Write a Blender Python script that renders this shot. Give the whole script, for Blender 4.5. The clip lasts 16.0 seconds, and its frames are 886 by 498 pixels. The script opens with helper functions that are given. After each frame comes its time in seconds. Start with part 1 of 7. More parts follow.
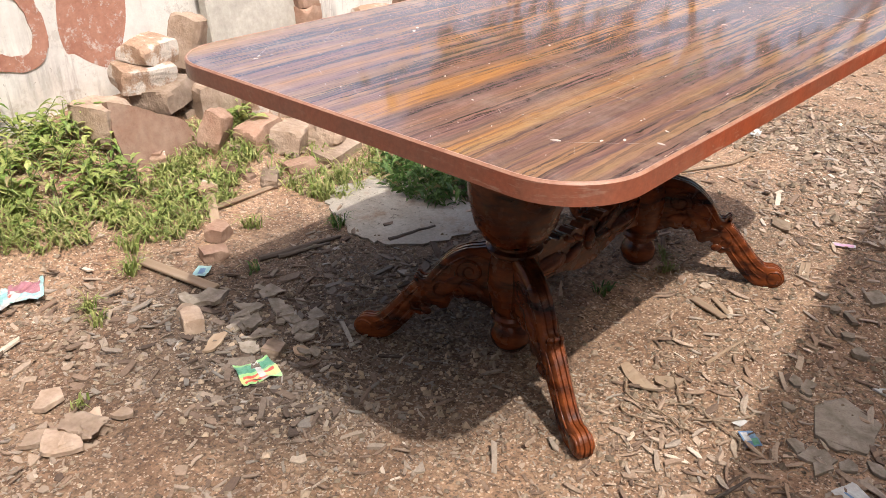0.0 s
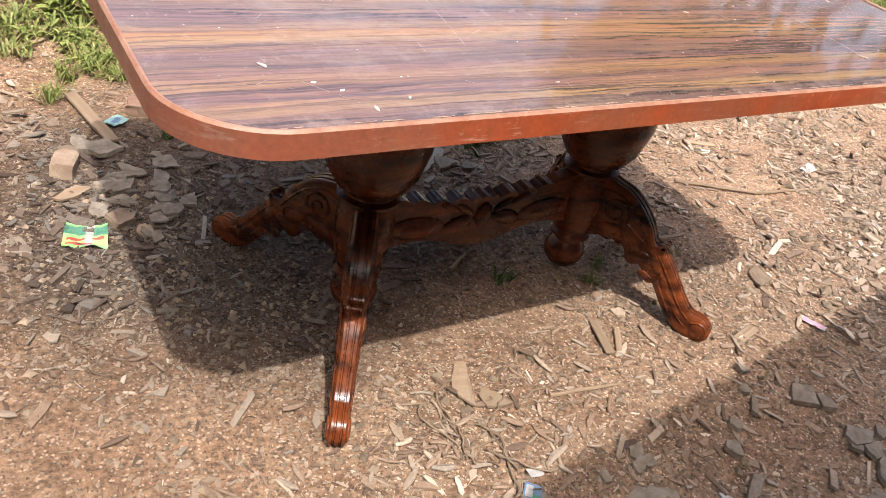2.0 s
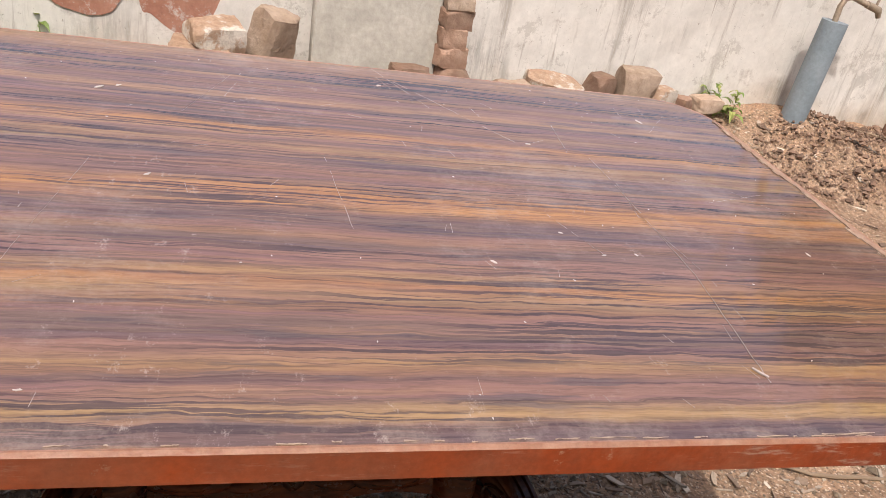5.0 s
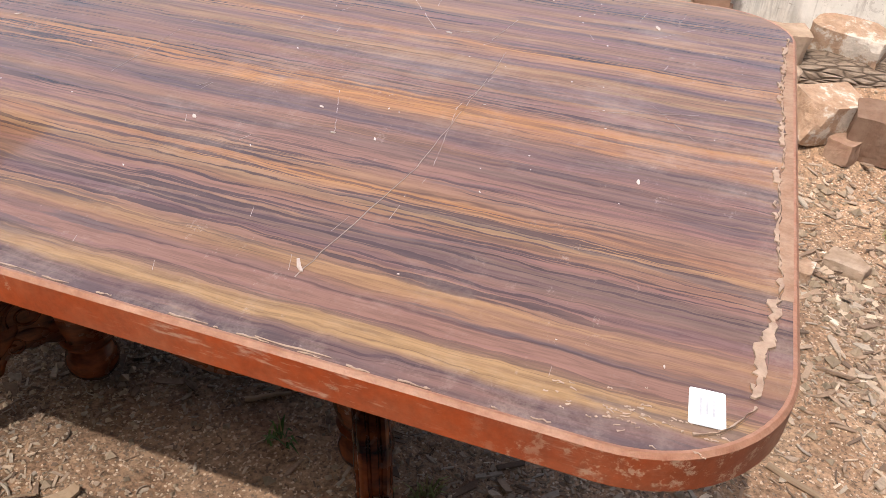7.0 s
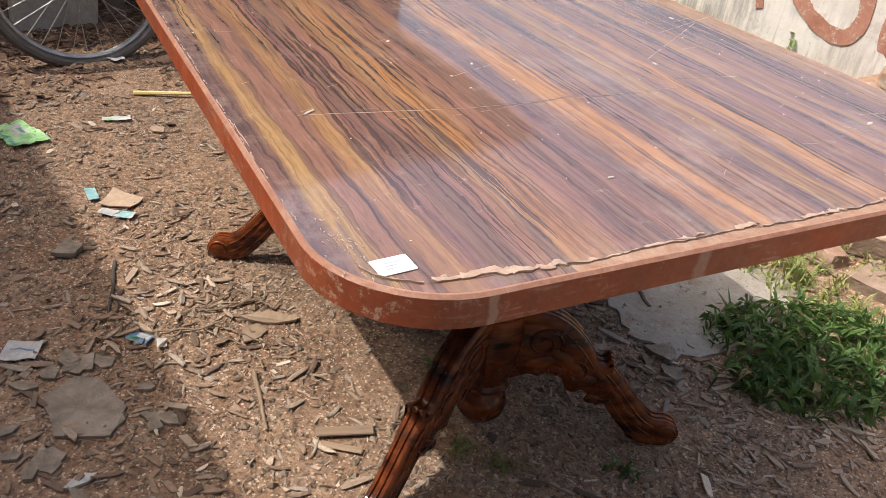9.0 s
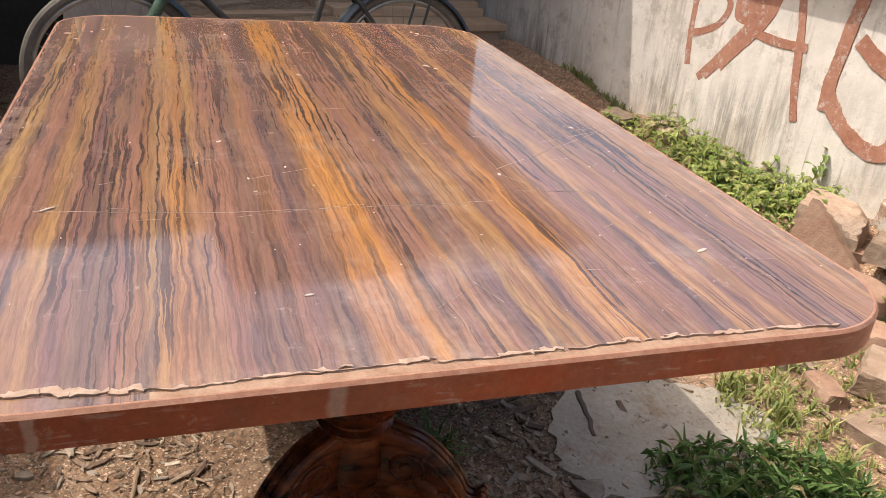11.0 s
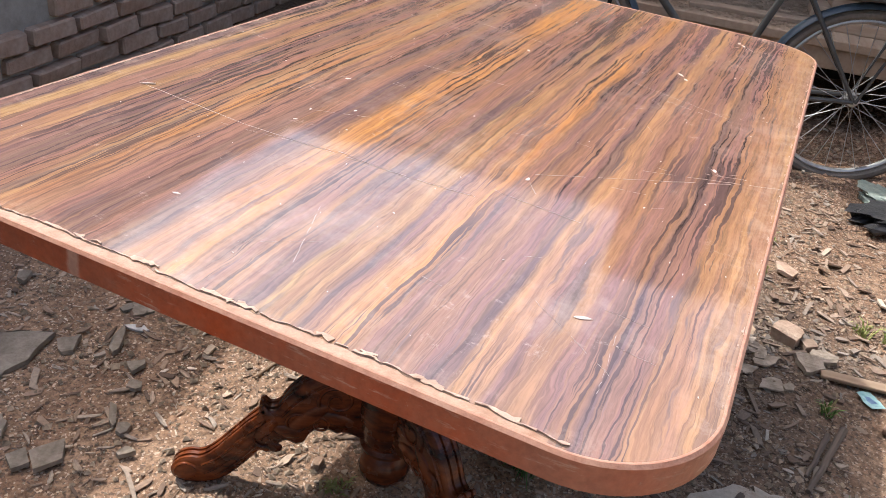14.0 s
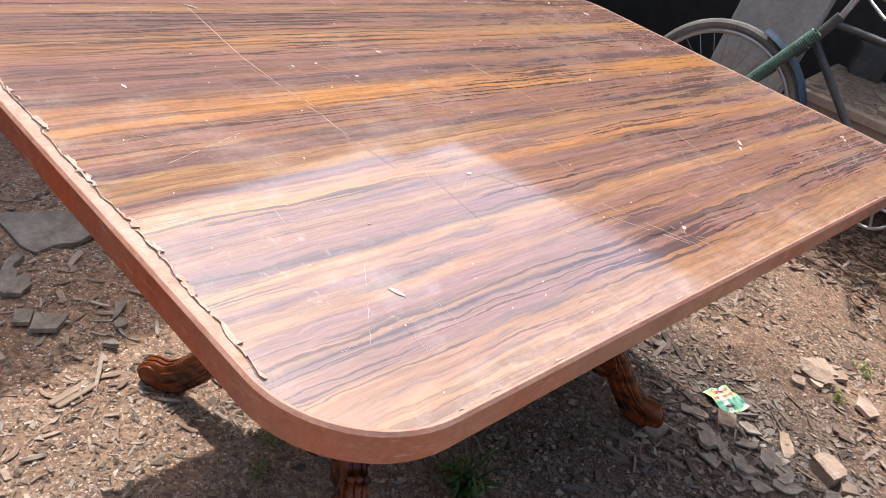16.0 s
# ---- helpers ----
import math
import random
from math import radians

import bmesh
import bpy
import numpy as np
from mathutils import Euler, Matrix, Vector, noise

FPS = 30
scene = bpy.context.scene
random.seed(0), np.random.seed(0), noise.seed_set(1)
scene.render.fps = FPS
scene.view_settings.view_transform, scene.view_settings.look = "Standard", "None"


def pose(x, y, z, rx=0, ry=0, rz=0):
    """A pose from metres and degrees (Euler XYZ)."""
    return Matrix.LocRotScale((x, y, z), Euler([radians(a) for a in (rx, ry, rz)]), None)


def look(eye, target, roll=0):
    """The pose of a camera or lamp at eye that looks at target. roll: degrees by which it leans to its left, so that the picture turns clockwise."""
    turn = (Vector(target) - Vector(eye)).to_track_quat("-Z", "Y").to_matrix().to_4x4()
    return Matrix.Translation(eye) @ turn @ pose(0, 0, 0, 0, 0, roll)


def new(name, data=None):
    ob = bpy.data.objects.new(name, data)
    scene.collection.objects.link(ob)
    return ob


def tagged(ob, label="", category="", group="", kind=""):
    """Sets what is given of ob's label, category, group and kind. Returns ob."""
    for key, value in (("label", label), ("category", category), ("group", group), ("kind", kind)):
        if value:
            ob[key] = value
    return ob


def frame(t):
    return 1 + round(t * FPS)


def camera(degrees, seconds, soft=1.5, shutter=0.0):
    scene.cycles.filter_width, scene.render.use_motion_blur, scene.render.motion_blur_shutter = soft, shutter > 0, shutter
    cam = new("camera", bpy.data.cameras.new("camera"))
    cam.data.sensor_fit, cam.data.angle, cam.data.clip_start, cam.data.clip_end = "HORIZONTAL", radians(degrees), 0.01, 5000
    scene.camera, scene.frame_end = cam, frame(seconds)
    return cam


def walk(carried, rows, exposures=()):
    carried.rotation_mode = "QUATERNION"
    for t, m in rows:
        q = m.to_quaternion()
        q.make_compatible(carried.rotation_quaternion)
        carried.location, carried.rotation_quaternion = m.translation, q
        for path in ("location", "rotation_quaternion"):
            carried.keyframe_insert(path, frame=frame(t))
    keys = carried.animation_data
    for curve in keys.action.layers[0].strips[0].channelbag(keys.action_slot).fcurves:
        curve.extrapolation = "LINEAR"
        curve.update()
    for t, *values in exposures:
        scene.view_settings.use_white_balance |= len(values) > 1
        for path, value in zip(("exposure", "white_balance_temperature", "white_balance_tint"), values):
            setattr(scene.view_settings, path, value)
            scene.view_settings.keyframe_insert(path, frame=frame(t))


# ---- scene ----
cam = camera(57.2, 16.0, soft=0.45)
PATH = [
    (0, (-1.592, -1.008, 1.185), (-0.311, 0.2, 0.236), -0.3),
    (0.5, (-1.49, -1.049, 1.174), (-0.206, 0.128, 0.191), 2.4),
    (1, (-1.311, -1.072, 1.162), (-0.036, 0.099, 0.16), 8.0),
    (1.5, (-1.175, -1.116, 1.158), (-0.023, 0.114, 0.079), 9.7),
    (2, (-0.986, -1.201, 1.158), (0.015, 0.114, 0.032), 13.4),
    (2.5, (-0.854, -1.196, 1.185), (0.032, 0.195, 0.053), 15.3),
    (3, (-0.725, -1.156, 1.221), (0.158, 0.317, 0.197), 15.9),
    (3.5, (-0.544, -1.18, 1.212), (0.319, 0.336, 0.233), 15.5),
    (4, (-0.407, -1.202, 1.23), (0.379, 0.414, 0.352), 14.1),
    (4.2, (-0.352, -1.155, 1.232), (0.41, 0.47, 0.349), 13.5),
    (6.3, (0.346, -0.95, 1.212), (0.191, 0.733, 0.143), 4.3),
    (6.5, (0.453, -0.942, 1.195), (0.184, 0.725, 0.123), 2.7),
    (7, (0.714, -0.907, 1.167), (0.206, 0.664, 0.039), 3.3),
    (7.5, (0.875, -0.824, 1.13), (0.291, 0.694, -0.034), 5.8),
    (8, (1.068, -0.809, 1.148), (0.019, 0.459, 0.012), 6.1),
    (8.5, (1.159, -0.817, 1.159), (-0.19, 0.204, 0.093), 6.4),
    (9, (1.305, -0.72, 1.146), (-0.17, 0.147, 0.109), 7.1),
    (9.5, (1.35, -0.586, 1.162), (-0.185, 0.283, 0.218), 9.5),
    (9.7, (1.332, -0.532, 1.162), (-0.215, 0.342, 0.244), 10.0),
    (11.8, (1.433, -0.108, 1.188), (-0.348, 0.247, 0.35), 4.1),
    (12, (1.417, -0.062, 1.199), (-0.371, 0.233, 0.353), 4.5),
    (12.5, (1.394, 0.084, 1.199), (-0.387, 0.184, 0.295), 5.0),
    (13, (1.419, 0.281, 1.232), (-0.305, 0.054, 0.244), 4.7),
    (13.5, (1.356, 0.33, 1.227), (-0.325, -0.047, 0.212), 6.7),
    (14, (1.345, 0.467, 1.236), (-0.259, -0.161, 0.22), 8.2),
    (14.5, (1.367, 0.66, 1.271), (-0.105, -0.202, 0.228), 10.1),
    (15, (1.368, 0.75, 1.282), (-0.109, -0.174, 0.299), 12.0),
    (15.5, (1.321, 0.774, 1.26), (-0.154, -0.162, 0.286), 14.3),
    (16, (1.16, 0.787, 1.228), (-0.222, -0.242, 0.213), 17.5),
]
EXPOSURES = [(0, 1.01, 6200, 10), (2, 1.17, 6200, 10), (4, 0.52, 6150, 10), (6.5, 0.61, 6350, 10), (8.5, 0.85, 6250, 10), (9.5, 0.77, 6350, 10), (12.5, 0.89, 6750, 10), (13.5, 0.99, 6150, 10), (14.5, 1.25, 5950, 10), (15.5, 1.24, 5850, 10), (16, 1.16, 5800, 10)]
walk(cam, [(t, look(eye, target, roll)) for t, eye, target, roll in PATH], EXPOSURES)

# ---- light ----
SUN_TRAVEL = Vector((0.167, 0.555, -1.0)).normalized()
world = bpy.data.worlds.new("World")
scene.world = world
world.use_nodes = True
wn = world.node_tree
bg = wn.nodes["Background"]
sky = wn.nodes.new("ShaderNodeTexSky")
sky.sky_type = "NISHITA"
sky.sun_disc = False
sky.sun_elevation = math.asin(-SUN_TRAVEL.z)
sky.sun_rotation = math.atan2(-SUN_TRAVEL.x, -SUN_TRAVEL.y)
sky.air_density, sky.dust_density, sky.ozone_density = 1.2, 7.0, 1.0
wn.links.new(sky.outputs[0], bg.inputs[0])
bg.inputs[1].default_value = 0.15
sun_data = bpy.data.lights.new("sun", "SUN")
sun_data.energy, sun_data.angle, sun_data.color = 2.3, radians(0.55), (1.0, 0.945, 0.87)
sun = new("sun", sun_data)
sun.matrix_world = look((0, 0, 6), Vector((0, 0, 6)) + SUN_TRAVEL)
scene.view_settings.exposure = 0.0

# ---- the yard's own axes: u along the painted wall, v towards it ----
YAW = radians(8.1)
CU, SU = math.cos(YAW), math.sin(YAW)
YARD = Matrix.Rotation(YAW, 4, "Z")


def Y(u, v, z=0.0):
    return Vector((u * CU - v * SU, u * SU + v * CU, z))


def to_yard(x, y):
    return x * CU + y * SU, -x * SU + y * CU


# ---- material tools ----
class Mat:
    """A small builder for one node material."""

    def __init__(self, name, rough=0.8, metal=0.0, spec=0.5):
        self.m = bpy.data.materials.new(name)
        self.m.use_nodes = True
        self.t = self.m.node_tree
        self.b = self.t.nodes["Principled BSDF"]
        self.b.inputs["Roughness"].default_value = rough
        self.b.inputs["Metallic"].default_value = metal
        self.b.inputs["Specular IOR Level"].default_value = spec
        self.co = self.node("ShaderNodeTexCoord")
        self.geo = self.node("ShaderNodeNewGeometry")
        self.info = self.node("ShaderNodeObjectInfo")

    def node(self, kind):
        return self.t.nodes.new(kind)

    def link(self, a, b):
        self.t.links.new(a, b)

    def put(self, sock, v):
        if hasattr(v, "is_output"):
            self.link(v, sock)
        else:
            sock.default_value = v

    def coords(self, scale=(1, 1, 1), src="Object", shift=None, rot=None):
        n = self.node("ShaderNodeMapping")
        self.link(self.co.outputs[src], n.inputs[0])
        n.inputs["Scale"].default_value = scale
        if shift is not None:
            self.put(n.inputs["Location"], shift)
        if rot is not None:
            n.inputs["Rotation"].default_value = rot
        return n.outputs[0]

    def noise(self, scale, detail=4, rough=0.6, vec=None, dist=0.0, col=False):
        n = self.node("ShaderNodeTexNoise")
        n.inputs["Scale"].default_value, n.inputs["Detail"].default_value = scale, detail
        n.inputs["Roughness"].default_value, n.inputs["Distortion"].default_value = rough, dist
        self.link(vec if vec is not None else self.co.outputs["Object"], n.inputs["Vector"])
        return n.outputs[1 if col else 0]

    def voronoi(self, scale, vec=None, feature="F1", out="Distance"):
        n = self.node("ShaderNodeTexVoronoi")
        n.feature = feature
        n.inputs["Scale"].default_value = scale
        self.link(vec if vec is not None else self.co.outputs["Object"], n.inputs["Vector"])
        return n.outputs[out]

    def ramp(self, fac, stops, mode="LINEAR"):
        n = self.node("ShaderNodeValToRGB")
        n.color_ramp.interpolation = mode
        e = n.color_ramp.elements
        while len(e) < len(stops):
            e.new(0.5)
        for el, (p, c) in zip(e, stops):
            el.position = p
            el.color = (c, c, c, 1) if isinstance(c, (int, float)) else (*c, 1)
        self.link(fac, n.inputs[0])
        return n.outputs[0]

    def mix(self, fac, a, b, mode="MIX"):
        n = self.node("ShaderNodeMix")
        n.data_type, n.blend_type = "RGBA", mode
        self.put(n.inputs[0], fac)
        for i, v in ((6, a), (7, b)):
            self.put(n.inputs[i], (*v, 1) if isinstance(v, tuple) and len(v) == 3 else v)
        return n.outputs[2]

    def math(self, op, a, b=0.0, clamp=False):
        n = self.node("ShaderNodeMath")
        n.operation, n.use_clamp = op, clamp
        self.put(n.inputs[0], a)
        self.put(n.inputs[1], b)
        return n.outputs[0]

    def xyz(self, vec):
        n = self.node("ShaderNodeSeparateXYZ")
        self.link(vec, n.inputs[0])
        return n.outputs

    def combine(self, x, y, z):
        n = self.node("ShaderNodeCombineXYZ")
        for i, v in enumerate((x, y, z)):
            self.put(n.inputs[i], v)
        return n.outputs[0]

    def bump(self, height, strength=0.4, dist=0.01, under=None):
        n = self.node("ShaderNodeBump")
        n.inputs["Strength"].default_value, n.inputs["Distance"].default_value = strength, dist
        self.link(height, n.inputs["Height"])
        if under is not None:
            self.link(under, n.inputs["Normal"])
        self.link(n.outputs[0], self.b.inputs["Normal"])
        return n.outputs[0]

    def colour(self, c):
        self.put(self.b.inputs["Base Color"], (*c, 1) if isinstance(c, tuple) else c)

    def rough(self, r):
        self.put(self.b.inputs["Roughness"], r)


def simple(name, a, b, scale=20, rough=0.8, metal=0.0, bump=0.2, bscale=None, island=False, obj=False, spec=0.5, bdist=0.004):
    """Two tones by noise, a finer grain on top, and a fine relief."""
    k = Mat(name, rough, metal, spec)
    f = k.noise(scale, 5, 0.65)
    f = k.ramp(f, [(0.3, 0.0), (0.7, 1.0)])
    c = k.mix(f, a, b)
    g = k.noise((bscale or scale * 6), 3, 0.7)
    c = k.mix(0.35, c, k.ramp(g, [(0.25, 0.25), (0.75, 1.0)]), "MULTIPLY")
    if island or obj:
        r = k.geo.outputs["Random Per Island"] if island else k.info.outputs["Random"]
        c = k.mix(0.75, c, k.ramp(r, [(0.0, 0.45), (0.5, 0.9), (1.0, 1.35)]), "MULTIPLY")
    k.colour(c)
    if bump:
        k.bump(g, bump, bdist)
    return k.m


# ---- mesh tools ----
def finish(name, bm, mat, smooth=False):
    me = bpy.data.meshes.new(name)
    bmesh.ops.recalc_face_normals(bm, faces=bm.faces)
    bm.to_mesh(me)
    bm.free()
    for m in (mat if isinstance(mat, (list, tuple)) else [mat]):
        me.materials.append(m)
    if smooth:
        me.shade_smooth()
        me.set_sharp_from_angle(angle=radians(smooth if smooth is not True else 35))
    return me


def part(name, bm, mat, parent, label="", smooth=False, at=None):
    """One mesh object under a thing or under a part."""
    ob = new(name, bm if isinstance(bm, bpy.types.Mesh) else finish(name, bm, mat, smooth))
    ob.parent = parent
    if at is not None:
        ob.matrix_basis = at
    if label:
        ob["label"] = label
    return ob


def thing(name, label, category, bm=None, mat=None, at=None, group="", kind="", smooth=False):
    ob = new(name, None if bm is None else (bm if isinstance(bm, bpy.types.Mesh) else finish(name, bm, mat, smooth)))
    if at is not None:
        ob.matrix_basis = at
    return tagged(ob, label, category, group, kind)


def box(bm, sx, sy, sz, m=None, bevel=0.0, seg=1):
    r = bmesh.ops.create_cube(bm, size=1.0, matrix=(m or Matrix()) @ Matrix.Diagonal((sx, sy, sz, 1)))
    if bevel:
        es = list({e for v in r["verts"] for e in v.link_edges})
        bmesh.ops.bevel(bm, geom=es, offset=bevel, segments=seg, affect="EDGES", profile=0.5)
    return bm


def tube(bm, pts, radii, n=10, caps=True):
    """A tube of changing radius through the points."""
    pts = [Vector(p) for p in pts]
    if isinstance(radii, (int, float)):
        radii = [radii] * len(pts)
    rings, up = [], None
    for i, p in enumerate(pts):
        d = (pts[min(i + 1, len(pts) - 1)] - pts[max(i - 1, 0)]).normalized()
        if up is None:
            up = Vector((0, 0, 1)) if abs(d.z) < 0.9 else Vector((1, 0, 0))
        a = d.cross(up).normalized()
        up = a.cross(d).normalized()
        rings.append([bm.verts.new(p + radii[i] * (math.cos(2 * math.pi * k / n) * a + math.sin(2 * math.pi * k / n) * up)) for k in range(n)])
    for r0, r1 in zip(rings, rings[1:]):
        for k in range(n):
            bm.faces.new((r0[k], r0[(k + 1) % n], r1[(k + 1) % n], r1[k]))
    if caps:
        bm.faces.new(rings[0][::-1])
        bm.faces.new(rings[-1])
    return bm


def lathe(bm, profile, n=32, m=None, ripple=0.0, lobes=0):
    """A turned body: (radius, height) rows from bottom to top."""
    m = m or Matrix()
    rings = []
    for r, z in profile:
        ring = []
        for k in range(n):
            a = 2 * math.pi * k / n
            q = r * (1 + (ripple * math.cos(lobes * a) if lobes else 0))
            ring.append(bm.verts.new(m @ Vector((q * math.cos(a), q * math.sin(a), z))))
        rings.append(ring)
    for r0, r1 in zip(rings, rings[1:]):
        for k in range(n):
            bm.faces.new((r0[k], r0[(k + 1) % n], r1[(k + 1) % n], r1[k]))
    bm.faces.new(rings[0][::-1])
    bm.faces.new(rings[-1])
    return bm


def slab(bm, outline, z0, z1, m=None):
    """A flat plate from an outline in the plane."""
    m = m or Matrix()
    lo = [bm.verts.new(m @ Vector((x, y, z0))) for x, y in outline]
    hi = [bm.verts.new(m @ Vector((x, y, z1))) for x, y in outline]
    n = len(outline)
    bm.faces.new(lo[::-1])
    bm.faces.new(hi)
    for k in range(n):
        bm.faces.new((lo[k], lo[(k + 1) % n], hi[(k + 1) % n], hi[k]))
    return bm


def rounded_rect(hx, hy, r, seg=14):
    out = []
    for cx, cy, a0 in ((hx - r, hy - r, 0), (-hx + r, hy - r, 90), (-hx + r, -hy + r, 180), (hx - r, -hy + r, 270)):
        for k in range(seg + 1):
            a = radians(a0 + 90 * k / seg)
            out.append((cx + r * math.cos(a), cy + r * math.sin(a)))
    return out


def torus(bm, R, r, m, n=48, k=10, squash=1.0):
    rings = []
    for i in range(n):
        a = 2 * math.pi * i / n
        ring = []
        for j in range(k):
            b = 2 * math.pi * j / k
            q = R + r * math.cos(b)
            ring.append(bm.verts.new(m @ Vector((q * math.cos(a), q * math.sin(a), r * squash * math.sin(b)))))
        rings.append(ring)
    for i in range(n):
        for j in range(k):
            bm.faces.new((rings[i][j], rings[(i + 1) % n][j], rings[(i + 1) % n][(j + 1) % k], rings[i][(j + 1) % k]))
    return bm


def rock(bm, size, seed, m=None, cuts=2, rough=0.16):
    """A broken stone: a box, cut up, warped by noise and chipped by planes."""
    r = bmesh.ops.create_cube(bm, size=1.0)
    bmesh.ops.subdivide_edges(bm, edges=list({e for v in r["verts"] for e in v.link_edges}), cuts=cuts, use_grid_fill=True)
    o = Vector((seed * 3.17, seed * 1.71, seed * 0.37))
    rnd = random.Random(seed)
    planes = [(Vector((rnd.uniform(-1, 1), rnd.uniform(-1, 1), rnd.uniform(-0.6, 1))).normalized(), rnd.uniform(0.56, 0.76)) for _ in range(7)]
    for v in bm.verts:
        p = v.co.copy()
        p = p.lerp(p.normalized() * 0.62, 0.03)
        for nrm, d in planes:
            over = p.dot(nrm) - d
            if over > 0:
                p -= nrm * over
        p += rough * noise.noise_vector(p * 1.7 + o) + 0.45 * rough * noise.noise_vector(p * 6.0 + o)
        v.co = (m or Matrix()) @ Vector((p.x * size[0], p.y * size[1], p.z * size[2]))
    return bm

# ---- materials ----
def earth_paleness(k):
    """Paleness of the earth by position: 0 darker, 1 paler, with ragged borders."""
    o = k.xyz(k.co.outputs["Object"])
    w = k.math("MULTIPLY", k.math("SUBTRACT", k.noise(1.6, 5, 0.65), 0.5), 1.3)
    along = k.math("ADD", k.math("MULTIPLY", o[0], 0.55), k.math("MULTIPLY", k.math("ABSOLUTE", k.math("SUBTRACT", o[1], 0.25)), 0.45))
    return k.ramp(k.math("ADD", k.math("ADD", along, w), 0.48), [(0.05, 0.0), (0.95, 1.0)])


def shade_patch(k):
    """Ragged dark patch: table shade put into the colour, along with dark litter."""
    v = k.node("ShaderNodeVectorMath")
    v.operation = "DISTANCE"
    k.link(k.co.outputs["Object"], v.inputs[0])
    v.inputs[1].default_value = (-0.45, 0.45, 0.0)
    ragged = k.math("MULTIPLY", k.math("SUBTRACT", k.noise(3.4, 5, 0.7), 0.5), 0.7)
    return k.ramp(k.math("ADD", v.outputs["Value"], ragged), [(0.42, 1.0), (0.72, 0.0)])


def soil_material():
    k = Mat("trodden soil with sawdust", 0.95, spec=0.2)
    big = k.noise(0.9, 4, 0.6)
    mid = k.noise(7.0, 6, 0.7)
    fine = k.noise(70.0, 4, 0.75)
    c = k.mix(k.ramp(big, [(0.35, 0.0), (0.65, 1.0)]), (0.28, 0.168, 0.101), (0.165, 0.096, 0.059))
    c = k.mix(k.ramp(mid, [(0.4, 0.0), (0.72, 0.7)]), c, (0.37, 0.25, 0.162))
    c = k.mix(k.ramp(k.noise(3.2, 5, 0.7), [(0.56, 0.0), (0.70, 0.5)]), c, (0.20, 0.13, 0.085))
    c = k.mix(0.9, c, k.ramp(fine, [(0.3, 0.36), (0.5, 1.0), (0.7, 1.5)]), "MULTIPLY")
    c = k.mix(0.4, c, k.ramp(k.noise(24.0, 5, 0.75), [(0.3, 0.45), (0.68, 1.25)]), "MULTIPLY")
    specks = k.voronoi(230.0, out="Color")
    c = k.mix(k.ramp(k.xyz(specks)[0], [(0.90, 0.0), (0.92, 0.7)]), c, (0.50, 0.38, 0.28))
    c = k.mix(k.ramp(k.xyz(specks)[1], [(0.88, 0.0), (0.92, 0.7)]), c, (0.09, 0.065, 0.05))
    c = k.mix(1.0, c, k.ramp(earth_paleness(k), [(0.0, (0.80, 0.80, 0.80)), (0.5, (1.06, 1.06, 1.06)), (1.0, (1.17, 1.19, 1.21))]), "MULTIPLY")
    c = k.mix(shade_patch(k), c, k.mix(1.0, c, (0.48, 0.52, 0.57), "MULTIPLY"))
    k.colour(c)
    h = k.math("ADD", k.math("MULTIPLY", mid, 1.2), k.math("MULTIPLY", fine, 0.6))
    h = k.math("SUBTRACT", h, k.math("MULTIPLY", k.voronoi(60.0), 0.5))
    k.bump(h, 0.9, 0.012)
    return k.m


